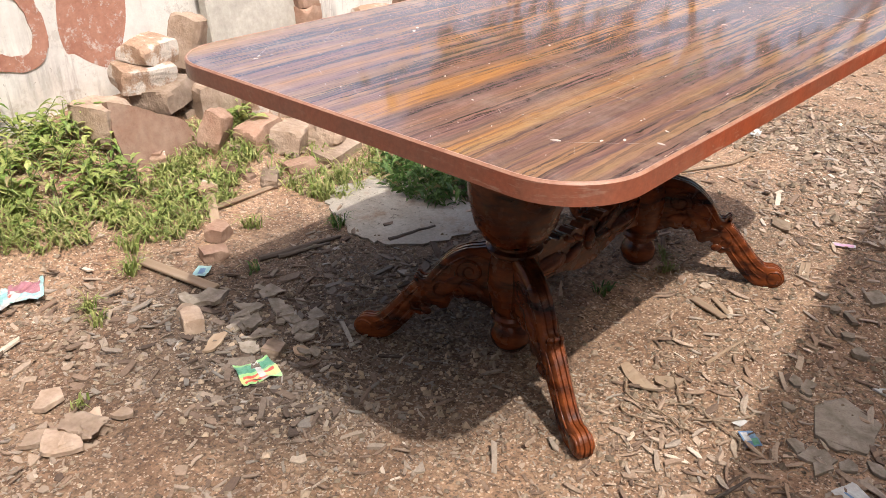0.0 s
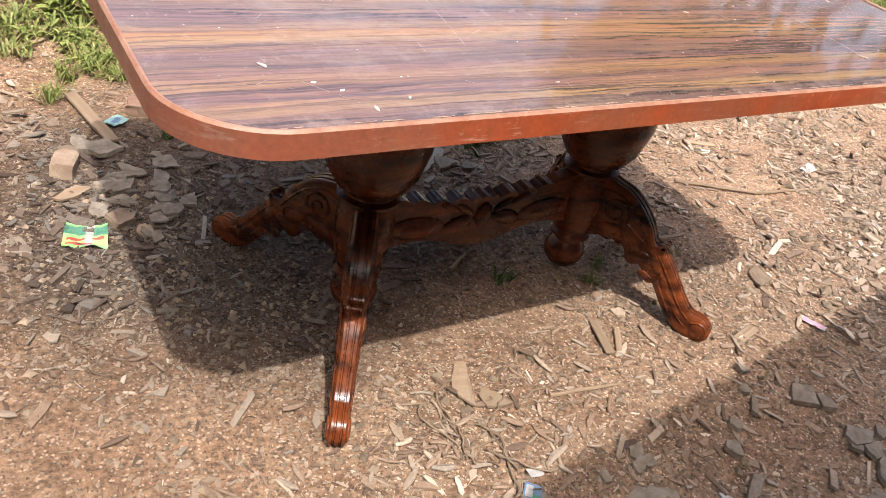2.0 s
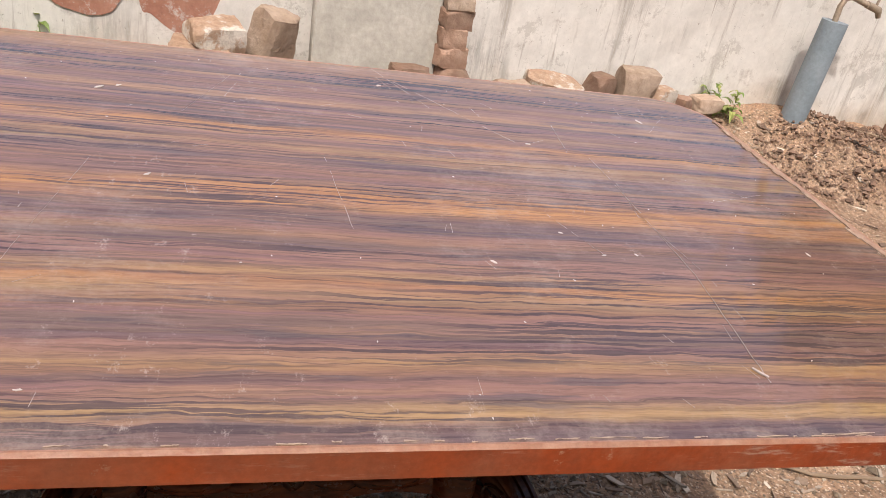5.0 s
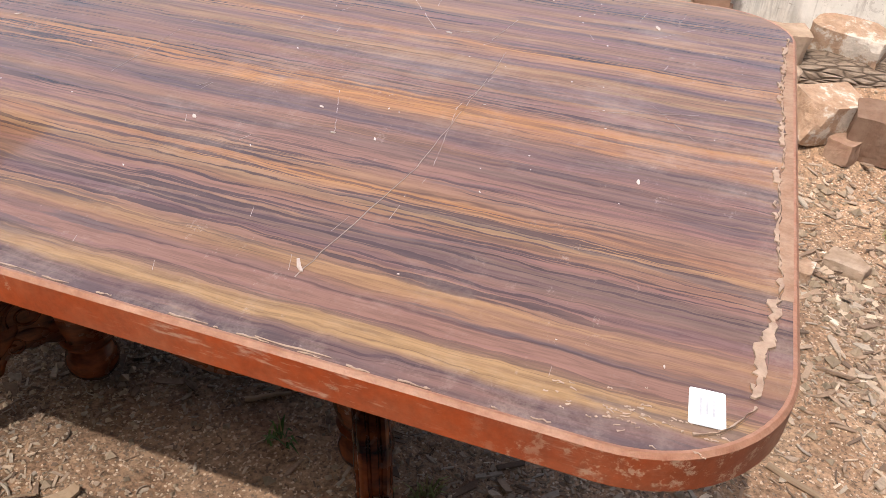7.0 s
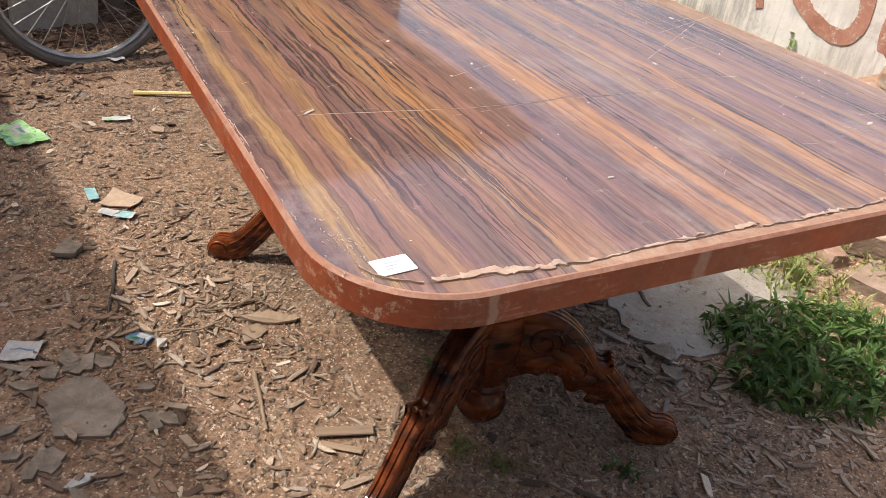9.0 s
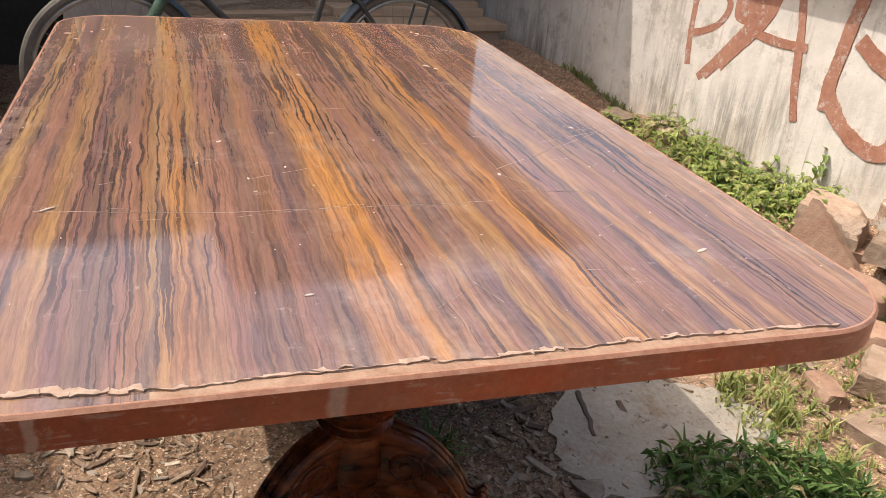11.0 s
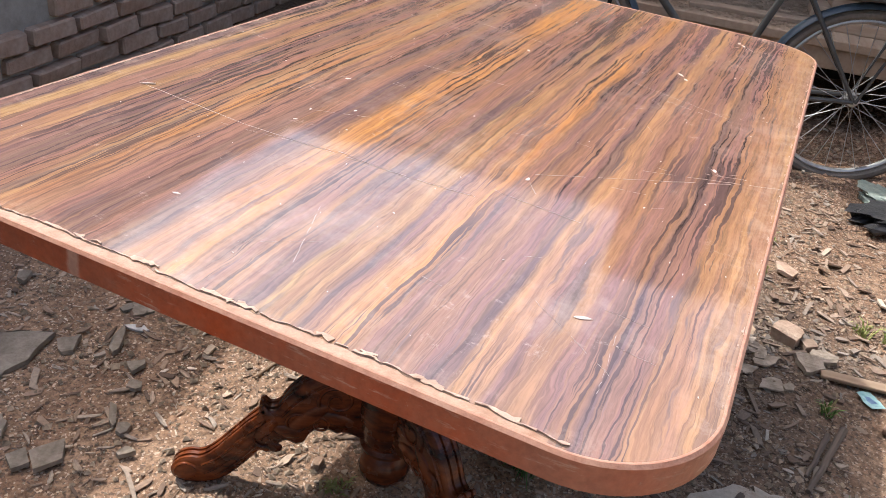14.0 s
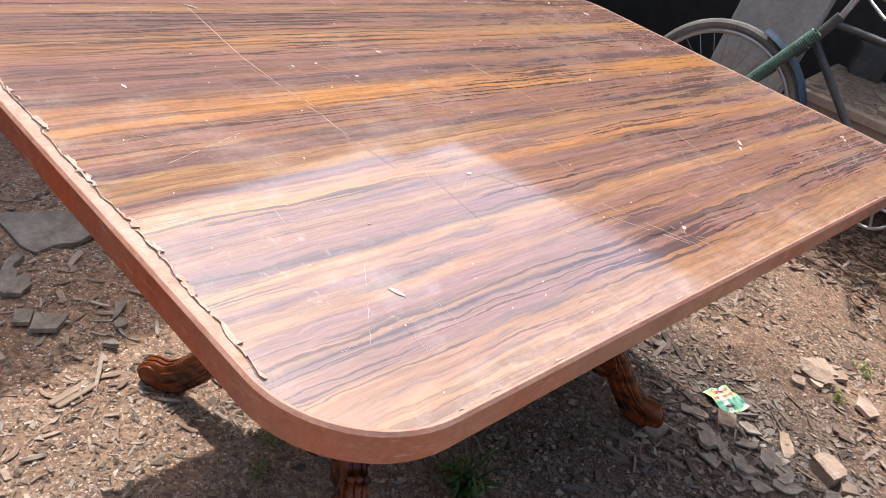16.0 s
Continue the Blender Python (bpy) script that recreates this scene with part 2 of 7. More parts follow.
def laminate_material():
    """Striped rosewood print under a worn gloss coat; the grain runs along x."""
    k = Mat("rosewood laminate", 0.2, spec=0.68)
    k.b.inputs["IOR"].default_value = 1.5
    k.b.inputs["Coat Weight"].default_value = 0.12
    k.b.inputs["Coat Roughness"].default_value = 0.38
    p = k.co.outputs["Object"]
    warp = k.noise(1.0, 3, 0.55, k.coords((1.3, 5.0, 1.0)))
    warp2 = k.noise(1.0, 2, 0.5, k.coords((5.0, 16.0, 1.0)))
    y = k.xyz(p)[1]
    yy = k.math("ADD", y, k.math("MULTIPLY", k.math("SUBTRACT", warp, 0.5), 0.028))
    yy = k.math("ADD", yy, k.math("MULTIPLY", k.math("SUBTRACT", warp2, 0.5), 0.010))
    # P and S lean slightly violet, a sky reflection put into the print colours
    tone = {"O": (0.355, 0.160, 0.045), "T": (0.288, 0.154, 0.074), "Y": (0.285, 0.172, 0.076), "L": (0.262, 0.149, 0.069), "B": (0.197, 0.102, 0.053), "P": (0.176, 0.091, 0.076), "S": (0.098, 0.062, 0.060)}
    near = ((-0.517, "L"), (-0.507, "S"), (-0.486, "S"), (-0.478, "Y"), (-0.462, "Y"), (-0.450, "P"), (-0.432, "P"), (-0.428, "S"), (-0.421, "B"), (-0.400, "L"), (-0.378, "P"), (-0.364, "S"), (-0.336, "S"), (-0.326, "P"), (-0.308, "B"), (-0.290, "Y"), (-0.262, "O"), (-0.255, "B"), (-0.244, "L"),
            (-0.222, "P"), (-0.198, "P"), (-0.188, "S"), (-0.172, "S"), (-0.162, "B"), (-0.146, "P"), (-0.136, "S"), (-0.110, "S"), (-0.096, "B"), (-0.086, "O"), (-0.036, "O"), (-0.024, "B"), (0.0, "P"))
    far = ((0.0, "P"), (0.020, "B"), (0.038, "P"), (0.045, "S"), (0.062, "S"), (0.069, "Y"), (0.082, "B"), (0.096, "L"), (0.110, "B"), (0.118, "S"), (0.130, "P"), (0.138, "T"), (0.168, "O"), (0.178, "B"), (0.196, "P"), (0.206, "S"), (0.222, "B"), (0.246, "P"), (0.262, "P"), (0.268, "S"), (0.279, "S"),
           (0.286, "T"), (0.312, "T"), (0.321, "P"), (0.345, "B"), (0.368, "P"), (0.392, "B"), (0.402, "S"), (0.425, "P"), (0.446, "B"), (0.478, "T"), (0.517, "L"))
    x = k.xyz(p)[0]
    wig = k.noise(1.0, 3, 0.6, k.coords((13.0, 40.0, 1.0)))
    ys = k.math("ADD", yy, k.math("MULTIPLY", k.math("SUBTRACT", wig, 0.5), 0.016))
    base = k.mix(k.math("GREATER_THAN", ys, 0.0), k.ramp(k.math("ADD", k.math("DIVIDE", ys, 0.52), 1.0), [(yb / 0.52 + 1, tone[c]) for yb, c in near]), k.ramp(k.math("DIVIDE", ys, 0.52), [(yb / 0.52, tone[c]) for yb, c in far]))

    def along(sx, sy, z, detail, rough):
        return k.noise(1.0, detail, rough, k.combine(k.math("MULTIPLY", x, sx), k.math("MULTIPLY", ys, sy), z))

    mid = k.ramp(along(0.34, 25.0, 0.0, 3, 0.55), [(0.28, (0.085, 0.066, 0.075)), (0.385, (0.19, 0.105, 0.092)), (0.40, (0.24, 0.12, 0.08)), (0.455, (0.27, 0.13, 0.075)), (0.465, (0.38, 0.22, 0.105)), (0.52, (0.39, 0.21, 0.09)), (0.53, (0.21, 0.11, 0.085)), (0.585, (0.17, 0.10, 0.10)), (0.60, (0.12, 0.088, 0.095)), (0.63, (0.15, 0.1, 0.1)), (0.64, (0.36, 0.21, 0.11))])
    c = k.mix(0.18, base, mid)
    c = k.mix(k.ramp(along(2.2, 24.0, 41.0, 4, 0.6), [(0.46, 0.0), (0.62, 0.6)]), c, (0.218, 0.113, 0.080))
    c = k.mix(k.ramp(along(1.6, 30.0, 53.0, 4, 0.6), [(0.56, 0.0), (0.66, 0.55)]), c, (0.31, 0.17, 0.085))
    lens = along(3.0, 46.0, 7.0, 4, 0.6)
    c = k.mix(k.ramp(lens, [(0.58, 0.0), (0.64, 0.6)]), c, (0.085, 0.064, 0.066))
    streak = along(0.8, 60.0, 3.0, 5, 0.6)
    c = k.mix(k.ramp(streak, [(0.60, 0.0), (0.62, 0.48), (0.67, 0.2)]), c, (0.055, 0.033, 0.033))
    feather = along(2.6, 150.0, 23.0, 3, 0.5)
    patch = k.ramp(along(1.1, 11.0, 29.0, 2, 0.5), [(0.46, 0.0), (0.57, 1.0)])
    c = k.mix(k.math("MULTIPLY", patch, k.ramp(feather, [(0.535, 0.0), (0.56, 0.85)])), c, (0.06, 0.038, 0.036))
    contour = along(0.36, 19.0, 11.0, 3, 0.5)
    for at, w in ((0.40, 0.007), (0.455, 0.006), (0.50, 0.008), (0.545, 0.006), (0.60, 0.007)):
        c = k.mix(k.math("MULTIPLY", k.ramp(contour, [(at - w, 0.0), (at, 1.0), (at + w, 0.0)]), k.ramp(k.noise(3.0, 3, 0.6), [(0.44, 0.0), (0.64, 0.6)])), c, (0.042, 0.024, 0.02))
    hair = along(0.5, 62.0, 17.0, 3, 0.5)
    for at, w in ((0.42, 0.012), (0.47, 0.010), (0.515, 0.012), (0.57, 0.012)):
        c = k.mix(k.math("MULTIPLY", k.ramp(hair, [(at - w, 0.0), (at, 1.0), (at + w, 0.0)]), k.ramp(k.noise(5.0, 3, 0.6), [(0.45, 0.0), (0.68, 0.45)])), c, (0.07, 0.042, 0.036))
    for at in (-0.43, -0.254, -0.192, -0.031, -0.014, 0.073, 0.091, 0.201, 0.224, 0.268, 0.337, 0.402):
        off = k.math("ABSOLUTE", k.math("SUBTRACT", ys, at))
        c = k.mix(k.math("MULTIPLY", k.ramp(k.math("MULTIPLY", off, 100.0), [(0.05, 1.0), (0.26, 0.0)]), k.ramp(k.noise(1.0, 3, 0.6, k.coords((4.0, 9.0, 1.0), shift=(at * 31, at * 17, 0))), [(0.40, 0.0), (0.58, 0.54)])), c, (0.035, 0.020, 0.017))
    line = along(4.0, 170.0, 5.0, 5, 0.7)
    c = k.mix(0.46, c, k.ramp(line, [(0.34, 0.5), (0.48, 1.0), (0.66, 1.25)]), "MULTIPLY")
    c = k.mix(k.ramp(k.noise(2.6, 5, 0.6), [(0.50, 0.0), (0.8, 0.12)]), c, (0.25, 0.17, 0.14))
    pores = k.noise(1.0, 3, 0.8, k.coords((16.0, 210.0, 1.0)))
    c = k.mix(0.4, c, k.ramp(pores, [(0.35, 0.5), (0.55, 1.1)]), "MULTIPLY")
    dust = k.ramp(k.noise(3.5, 8, 0.8), [(0.52, 0.0), (0.72, 0.20)])
    c = k.mix(dust, c, (0.52, 0.43, 0.36))
    inset = k.math("MINIMUM", k.math("SUBTRACT", HX, k.math("ABSOLUTE", x)), k.math("SUBTRACT", HY, k.math("ABSOLUTE", y)))
    margin = k.math("MULTIPLY", k.ramp(k.math("MULTIPLY", inset, 8.0), [(0.03, 1.0), (0.50, 0.0)]), k.ramp(k.noise(18, 8, 0.8), [(0.48, 0.0), (0.64, 0.3)]))
    c = k.mix(margin, c, (0.46, 0.35, 0.27))
    rubbed = k.math("MULTIPLY", k.ramp(k.noise(2.7, 3, 0.6), [(0.48, 0.0), (0.62, 1.0)]), k.ramp(k.noise(1.0, 8, 0.85, k.coords((46.0, 28.0, 1.0))), [(0.58, 0.0), (0.68, 0.5)]))
    c = k.mix(rubbed, c, (0.50, 0.40, 0.33))
    k.colour(c)
    k.rough(k.ramp(k.noise(5.0, 6, 0.7), [(0.3, 0.04), (0.75, 0.10)]))
    k.bump(k.noise(2.2, 2, 0.5), 0.04, 0.02)
    return k.m


def rim_material():
    k = Mat("red-brown lacquered edge", 0.42, spec=0.42)
    n = k.noise(14, 6, 0.7)
    c = k.mix(k.ramp(n, [(0.35, 0.0), (0.7, 1.0)]), (0.39, 0.068, 0.015), (0.25, 0.052, 0.018))
    c = k.mix(k.ramp(k.noise(9, 8, 0.8), [(0.45, 0.0), (0.68, 0.36)]), c, (0.40, 0.19, 0.11))
    rub = k.ramp(k.noise(1.0, 5, 0.7, k.coords((26.0, 26.0, 150.0))), [(0.56, 0.0), (0.66, 0.5)])
    c = k.mix(k.math("MULTIPLY", rub, k.ramp(k.noise(6, 3, 0.6), [(0.44, 0.0), (0.56, 1.0)])), c, (0.58, 0.44, 0.34))
    wear = k.ramp(k.noise(32, 6, 0.8), [(0.63, 0.0), (0.68, 0.65)])
    c = k.mix(wear, c, (0.47, 0.32, 0.22))
    grime = k.ramp(k.noise(2.3, 4, 0.6), [(0.45, 0.0), (0.62, 0.6)])
    c = k.mix(grime, c, (0.20, 0.066, 0.032))
    # edge colour turns paler and tanner towards the back (+y), broken by noise
    film = k.math("MULTIPLY", k.ramp(k.xyz(k.co.outputs["Object"])[1], [(0.30, 0.0), (0.5, 0.55)]), k.ramp(k.noise(5, 5, 0.7), [(0.35, 0.4), (0.65, 1.0)]))
    c = k.mix(film, c, (0.40, 0.235, 0.155))
    dull = k.math("MULTIPLY", k.ramp(k.math("MULTIPLY", k.xyz(k.co.outputs["Object"])[0], -1.0), [(0.35, 0.0), (0.80, 0.75)]), k.ramp(k.noise(4, 5, 0.7), [(0.3, 0.55), (0.65, 1.0)]))
    c = k.mix(dull, c, (0.20, 0.10, 0.07))
    corner = k.node("ShaderNodeVectorMath")
    corner.operation = "DISTANCE"
    k.link(k.co.outputs["Object"], corner.inputs[0])
    corner.inputs[1].default_value = (0.745, -0.475, 0.755)
    knocked = k.math("MULTIPLY", k.ramp(corner.outputs["Value"], [(0.05, 1.0), (0.17, 0.0)]), k.ramp(k.noise(55, 6, 0.8), [(0.55, 0.0), (0.61, 0.6)]))
    c = k.mix(knocked, c, (0.52, 0.38, 0.27))
    ox, oy, _ = k.xyz(k.co.outputs["Object"])
    for at, wide in ((-0.145, 0.008), (-0.385, 0.005)):
        off = k.math("ABSOLUTE", k.math("ADD", k.math("SUBTRACT", oy, at), k.math("MULTIPLY", k.math("SUBTRACT", k.noise(45, 4, 0.7), 0.5), 0.014)))
        smear = k.math("MULTIPLY", k.ramp(k.math("DIVIDE", off, 2 * wide), [(0.3, 0.6), (0.6, 0.0)]), k.math("GREATER_THAN", ox, 0.8))
        c = k.mix(smear, c, (0.42, 0.29, 0.21))
    c = k.mix(0.4, c, k.ramp(k.noise(120, 3, 0.6), [(0.3, 0.5), (0.7, 1.15)]), "MULTIPLY")
    k.colour(c)
    k.rough(k.ramp(n, [(0.3, 0.3), (0.7, 0.55)]))
    k.bump(k.noise(90, 4, 0.6), 0.15, 0.003)
    return k.m


def polish_material():
    k = Mat("dark polished mahogany", 0.2, spec=0.3)
    n = k.noise(1.0, 5, 0.6, k.coords((9, 9, 30)))
    c = k.mix(k.ramp(n, [(0.35, 0.0), (0.68, 1.0)]), (0.018, 0.0045, 0.004), (0.235, 0.060, 0.016))
    c = k.mix(0.5, c, k.ramp(k.noise(60, 4, 0.6), [(0.3, 0.45), (0.7, 1.15)]), "MULTIPLY")
    k.colour(c)
    k.rough(k.ramp(k.noise(16, 5, 0.6), [(0.3, 0.16), (0.75, 0.36)]))
    k.bump(k.noise(28, 4, 0.6), 0.2, 0.005)
    return k.m


def limewash_material():
    """Old limewash with damp, flaking and the grime that rises from the ground."""
    k = Mat("flaking limewash", 0.95, spec=0.15)
    z = k.xyz(k.co.outputs["Object"])[2]
    n = k.noise(2.2, 7, 0.7)
    f = k.noise(14, 6, 0.75)
    c = k.mix(k.ramp(n, [(0.35, 0.0), (0.7, 1.0)]), (0.69, 0.65, 0.595), (0.57, 0.525, 0.47))
    c = k.mix(k.ramp(k.noise(5.5, 8, 0.8), [(0.55, 0.0), (0.65, 0.7)]), c, (0.38, 0.33, 0.28))
    streaks = k.noise(1.0, 6, 0.7, k.coords((11.0, 11.0, 1.1)))
    c = k.mix(k.ramp(streaks, [(0.56, 0.0), (0.66, 0.7)]), c, (0.33, 0.28, 0.235))
    rise = k.math("ADD", k.math("MULTIPLY", k.math("SUBTRACT", 0.36, z), 4.0), k.math("MULTIPLY", k.math("SUBTRACT", n, 0.5), 3.0), True)
    c = k.mix(k.math("MULTIPLY", rise, 0.6), c, (0.42, 0.32, 0.22))
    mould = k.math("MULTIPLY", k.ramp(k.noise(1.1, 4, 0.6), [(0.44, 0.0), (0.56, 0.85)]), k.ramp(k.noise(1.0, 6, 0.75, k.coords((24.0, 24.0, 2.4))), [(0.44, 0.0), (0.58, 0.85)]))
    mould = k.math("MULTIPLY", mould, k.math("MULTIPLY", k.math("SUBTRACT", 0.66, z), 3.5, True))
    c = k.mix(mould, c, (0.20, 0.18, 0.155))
    peel = k.ramp(k.noise(3.6, 9, 0.78), [(0.57, 0.0), (0.59, 0.65)])
    c = k.mix(peel, c, k.mix(k.noise(21, 4, 0.7), (0.38, 0.345, 0.30), (0.52, 0.475, 0.42)))
    drips = k.math("MULTIPLY", k.ramp(k.noise(1.0, 5, 0.7, k.coords((36.0, 36.0, 1.6))), [(0.60, 0.0), (0.67, 0.6)]), k.ramp(k.noise(1.7, 3, 0.5), [(0.42, 0.0), (0.58, 1.0)]))
    c = k.mix(drips, c, (0.26, 0.21, 0.165))
    pits = k.ramp(k.noise(34, 6, 0.85), [(0.63, 0.0), (0.68, 0.85)])
    c = k.mix(pits, c, (0.20, 0.17, 0.14))
    c = k.mix(0.3, c, k.ramp(f, [(0.3, 0.5), (0.7, 1.1)]), "MULTIPLY")
    k.colour(c)
    k.bump(k.math("ADD", f, k.math("MULTIPLY", pits, -0.6)), 0.5, 0.008)
    return k.m


def rubble_material():
    """Tan masonry lumps on which patches of old whitewash hold."""
    k = Mat("whitewashed rubble", 0.95, spec=0.15)
    f = k.noise(9, 6, 0.7)
    c = k.mix(k.ramp(f, [(0.3, 0.0), (0.7, 1.0)]), (0.34, 0.21, 0.135), (0.46, 0.33, 0.24))
    c = k.mix(k.ramp(k.noise(7.5, 6, 0.75), [(0.5, 0.0), (0.56, 0.85)]), c, (0.60, 0.54, 0.47))
    g = k.noise(45, 5, 0.75)
    c = k.mix(0.5, c, k.ramp(g, [(0.28, 0.35), (0.6, 1.05)]), "MULTIPLY")
    c = k.mix(0.6, c, k.ramp(k.info.outputs["Random"], [(0.0, 0.6), (1.0, 1.15)]), "MULTIPLY")
    k.colour(c)
    k.bump(k.math("ADD", g, f), 0.9, 0.010)
    return k.m


def paint_material():
    """Brushed brick-red paint, rubbed through to the limewash in places."""
    k = Mat("brick-red paint", 0.95, spec=0.15)
    c = k.mix(k.ramp(k.noise(9, 5, 0.65), [(0.3, 0.0), (0.7, 1.0)]), (0.31, 0.135, 0.09), (0.42, 0.22, 0.155))
    c = k.mix(k.ramp(k.noise(26, 7, 0.85), [(0.54, 0.0), (0.61, 0.75)]), c, (0.52, 0.47, 0.42))
    c = k.mix(0.4, c, k.ramp(k.noise(60, 4, 0.7), [(0.3, 0.5), (0.7, 1.15)]), "MULTIPLY")
    k.colour(c)
    k.bump(k.noise(45, 4, 0.7), 0.4, 0.004)
    return k.m


def plank_material(name, a, b, wear=0.3):
    k = Mat(name, 0.85, spec=0.25)
    w = k.combine(k.math("MULTIPLY", k.xyz(k.co.outputs["Object"])[0], 4.0), k.math("MULTIPLY", k.xyz(k.co.outputs["Object"])[1], 40.0), k.math("MULTIPLY", k.xyz(k.co.outputs["Object"])[2], 40.0))
    g = k.noise(1.2, 6, 0.65, w)
    c = k.mix(k.ramp(g, [(0.3, 0.0), (0.7, 1.0)]), a, b)
    c = k.mix(k.ramp(k.noise(6, 6, 0.7), [(0.5, 0.0), (0.7, wear)]), c, (0.42, 0.35, 0.27))
    c = k.mix(0.6, c, k.ramp(k.info.outputs["Random"], [(0.0, 0.6), (1.0, 1.25)]), "MULTIPLY")
    k.colour(c)
    k.bump(g, 0.4, 0.004)
    return k.m


def leaf_material(name, a, b):
    k = Mat(name, 0.5, spec=0.35)
    r = k.geo.outputs["Random Per Island"]
    c = k.mix(k.ramp(r, [(0.93, 0.0), (0.935, 1.0)]), k.mix(r, a, b), (0.31, 0.25, 0.12))
    c = k.mix(0.5, c, k.ramp(k.noise(60, 3, 0.6), [(0.3, 0.55), (0.7, 1.2)]), "MULTIPLY")
    k.colour(c)
    k.b.inputs["Subsurface Weight"].default_value = 0.0
    tr = k.node("ShaderNodeBsdfTranslucent")
    k.link(c, tr.inputs[0])
    mx = k.node("ShaderNodeMixShader")
    mx.inputs[0].default_value = 0.35
    out = k.t.nodes["Material Output"]
    k.link(k.b.outputs[0], mx.inputs[1])
    k.link(tr.outputs[0], mx.inputs[2])
    k.link(mx.outputs[0], out.inputs[0])
    return k.m


TOP = 0.76
HX, HY, RC, CX = 0.8175, 0.517, 0.13, 0.0155
SOIL = soil_material()
PALEBRICK = simple("dusty weathered brick", (0.40, 0.25, 0.17), (0.50, 0.37, 0.28), 11, 0.95, bump=0.7, bscale=40, spec=0.15)
LAMINATE = laminate_material()
RIM = rim_material()
POLISH = polish_material()
ARRIS = simple("worn pale lacquer", (0.28, 0.11, 0.06), (0.40, 0.22, 0.145), 40, 0.5, bump=0.3, bscale=150)
LIME = limewash_material()
PAINT = paint_material()
PLASTER = simple("grey cement plaster", (0.32, 0.285, 0.24), (0.42, 0.38, 0.325), 6, 0.95, bump=0.6, bscale=30, spec=0.2)
BRICK = simple("old handmade brick", (0.30, 0.17, 0.115), (0.38, 0.26, 0.19), 11, 0.95, bump=0.7, bscale=40, obj=True, spec=0.15, bdist=0.009)
STONE = simple("broken pale masonry", (0.30, 0.205, 0.14), (0.45, 0.345, 0.265), 9, 0.95, bump=0.9, bscale=34, obj=True, spec=0.15, bdist=0.009)
LIMESTONE = rubble_material()
CHALK = simple("weathered plaster flake", (0.20, 0.16, 0.12), (0.36, 0.305, 0.245), 20, 0.95, bump=1.0, bscale=70, spec=0.15)
CONCRETE = simple("pale weathered concrete", (0.36, 0.33, 0.28), (0.52, 0.48, 0.42), 7, 0.95, bump=0.7, bscale=40, spec=0.15)
def cement_material():
    """Grey cement under trodden-in soil, with dark crumbs stuck to it."""
    k = Mat("dirty cement slab", 0.95, spec=0.15)
    c = k.mix(k.ramp(k.noise(4, 6, 0.7), [(0.35, 0.0), (0.68, 1.0)]), (0.30, 0.26, 0.21), (0.40, 0.36, 0.305))
    c = k.mix(k.ramp(k.noise(7, 7, 0.75), [(0.52, 0.0), (0.62, 0.65)]), c, (0.25, 0.165, 0.11))
    c = k.mix(k.ramp(k.noise(42, 5, 0.8), [(0.60, 0.0), (0.64, 0.85)]), c, (0.10, 0.075, 0.055))
    c = k.mix(0.4, c, k.ramp(k.noise(90, 4, 0.7), [(0.3, 0.5), (0.7, 1.2)]), "MULTIPLY")
    k.colour(c)
    k.bump(k.noise(40, 5, 0.75), 0.6, 0.006)
    return k.m


CEMENT = cement_material()
def chip_material():
    """Each chip has a tone of its own, from damp brown over grey to fresh pale wood."""
    k = Mat("weathered wood chips", 0.92, spec=0.15)
    c = k.ramp(k.geo.outputs["Random Per Island"], [(0.0, (0.11, 0.075, 0.055)), (0.15, (0.20, 0.135, 0.095)), (0.4, (0.285, 0.195, 0.135)), (0.6, (0.32, 0.235, 0.17)), (0.75, (0.30, 0.25, 0.20)), (0.88, (0.36, 0.265, 0.19)), (0.965, (0.44, 0.345, 0.255)), (1.0, (0.60, 0.505, 0.40))])
    c = k.mix(0.5, c, k.ramp(k.noise(130, 4, 0.7), [(0.3, 0.5), (0.7, 1.2)]), "MULTIPLY")
    c = k.mix(1.0, c, k.ramp(earth_paleness(k), [(0.0, (0.86, 0.86, 0.87)), (0.5, (1.04, 1.04, 1.04)), (1.0, (1.14, 1.16, 1.18))]), "MULTIPLY")
    c = k.mix(shade_patch(k), c, k.mix(1.0, c, (0.55, 0.59, 0.645), "MULTIPLY"))
    k.colour(c)
    k.bump(k.noise(160, 3, 0.7), 0.4, 0.003)
    return k.m


CHIP = chip_material()
CRUMB = simple("soil crumbs and grit", (0.36, 0.275, 0.195), (0.25, 0.19, 0.135), 25, 0.95, bump=0.3, bscale=120, island=True, spec=0.15)
# paler than WOOD, its colour making up for light missing under the roof
BENCHWOOD = plank_material("dusty pale bench timber", (0.38, 0.265, 0.18), (0.47, 0.355, 0.25))
WOOD = plank_material("rough sawn plank", (0.25, 0.17, 0.11), (0.34, 0.25, 0.17))
DARKWOOD = plank_material("old dark timber", (0.12, 0.085, 0.06), (0.19, 0.14, 0.10), 0.15)
LEAF = leaf_material("weed leaf", (0.15, 0.23, 0.045), (0.41, 0.43, 0.14))
GRASS = leaf_material("grass blade", (0.17, 0.23, 0.05), (0.42, 0.41, 0.16))
RUBBER = simple("dusty tyre rubber", (0.19, 0.165, 0.14), (0.12, 0.105, 0.09), 12, 0.9, bump=0.4, bscale=90)
FRAMEPAINT = simple("dull black enamel", (0.035, 0.037, 0.037), (0.075, 0.07, 0.06), 12, 0.5, bump=0.1)
BLUEPAINT = simple("dark blue enamel", (0.03, 0.05, 0.075), (0.06, 0.08, 0.10), 12, 0.45, bump=0.1)
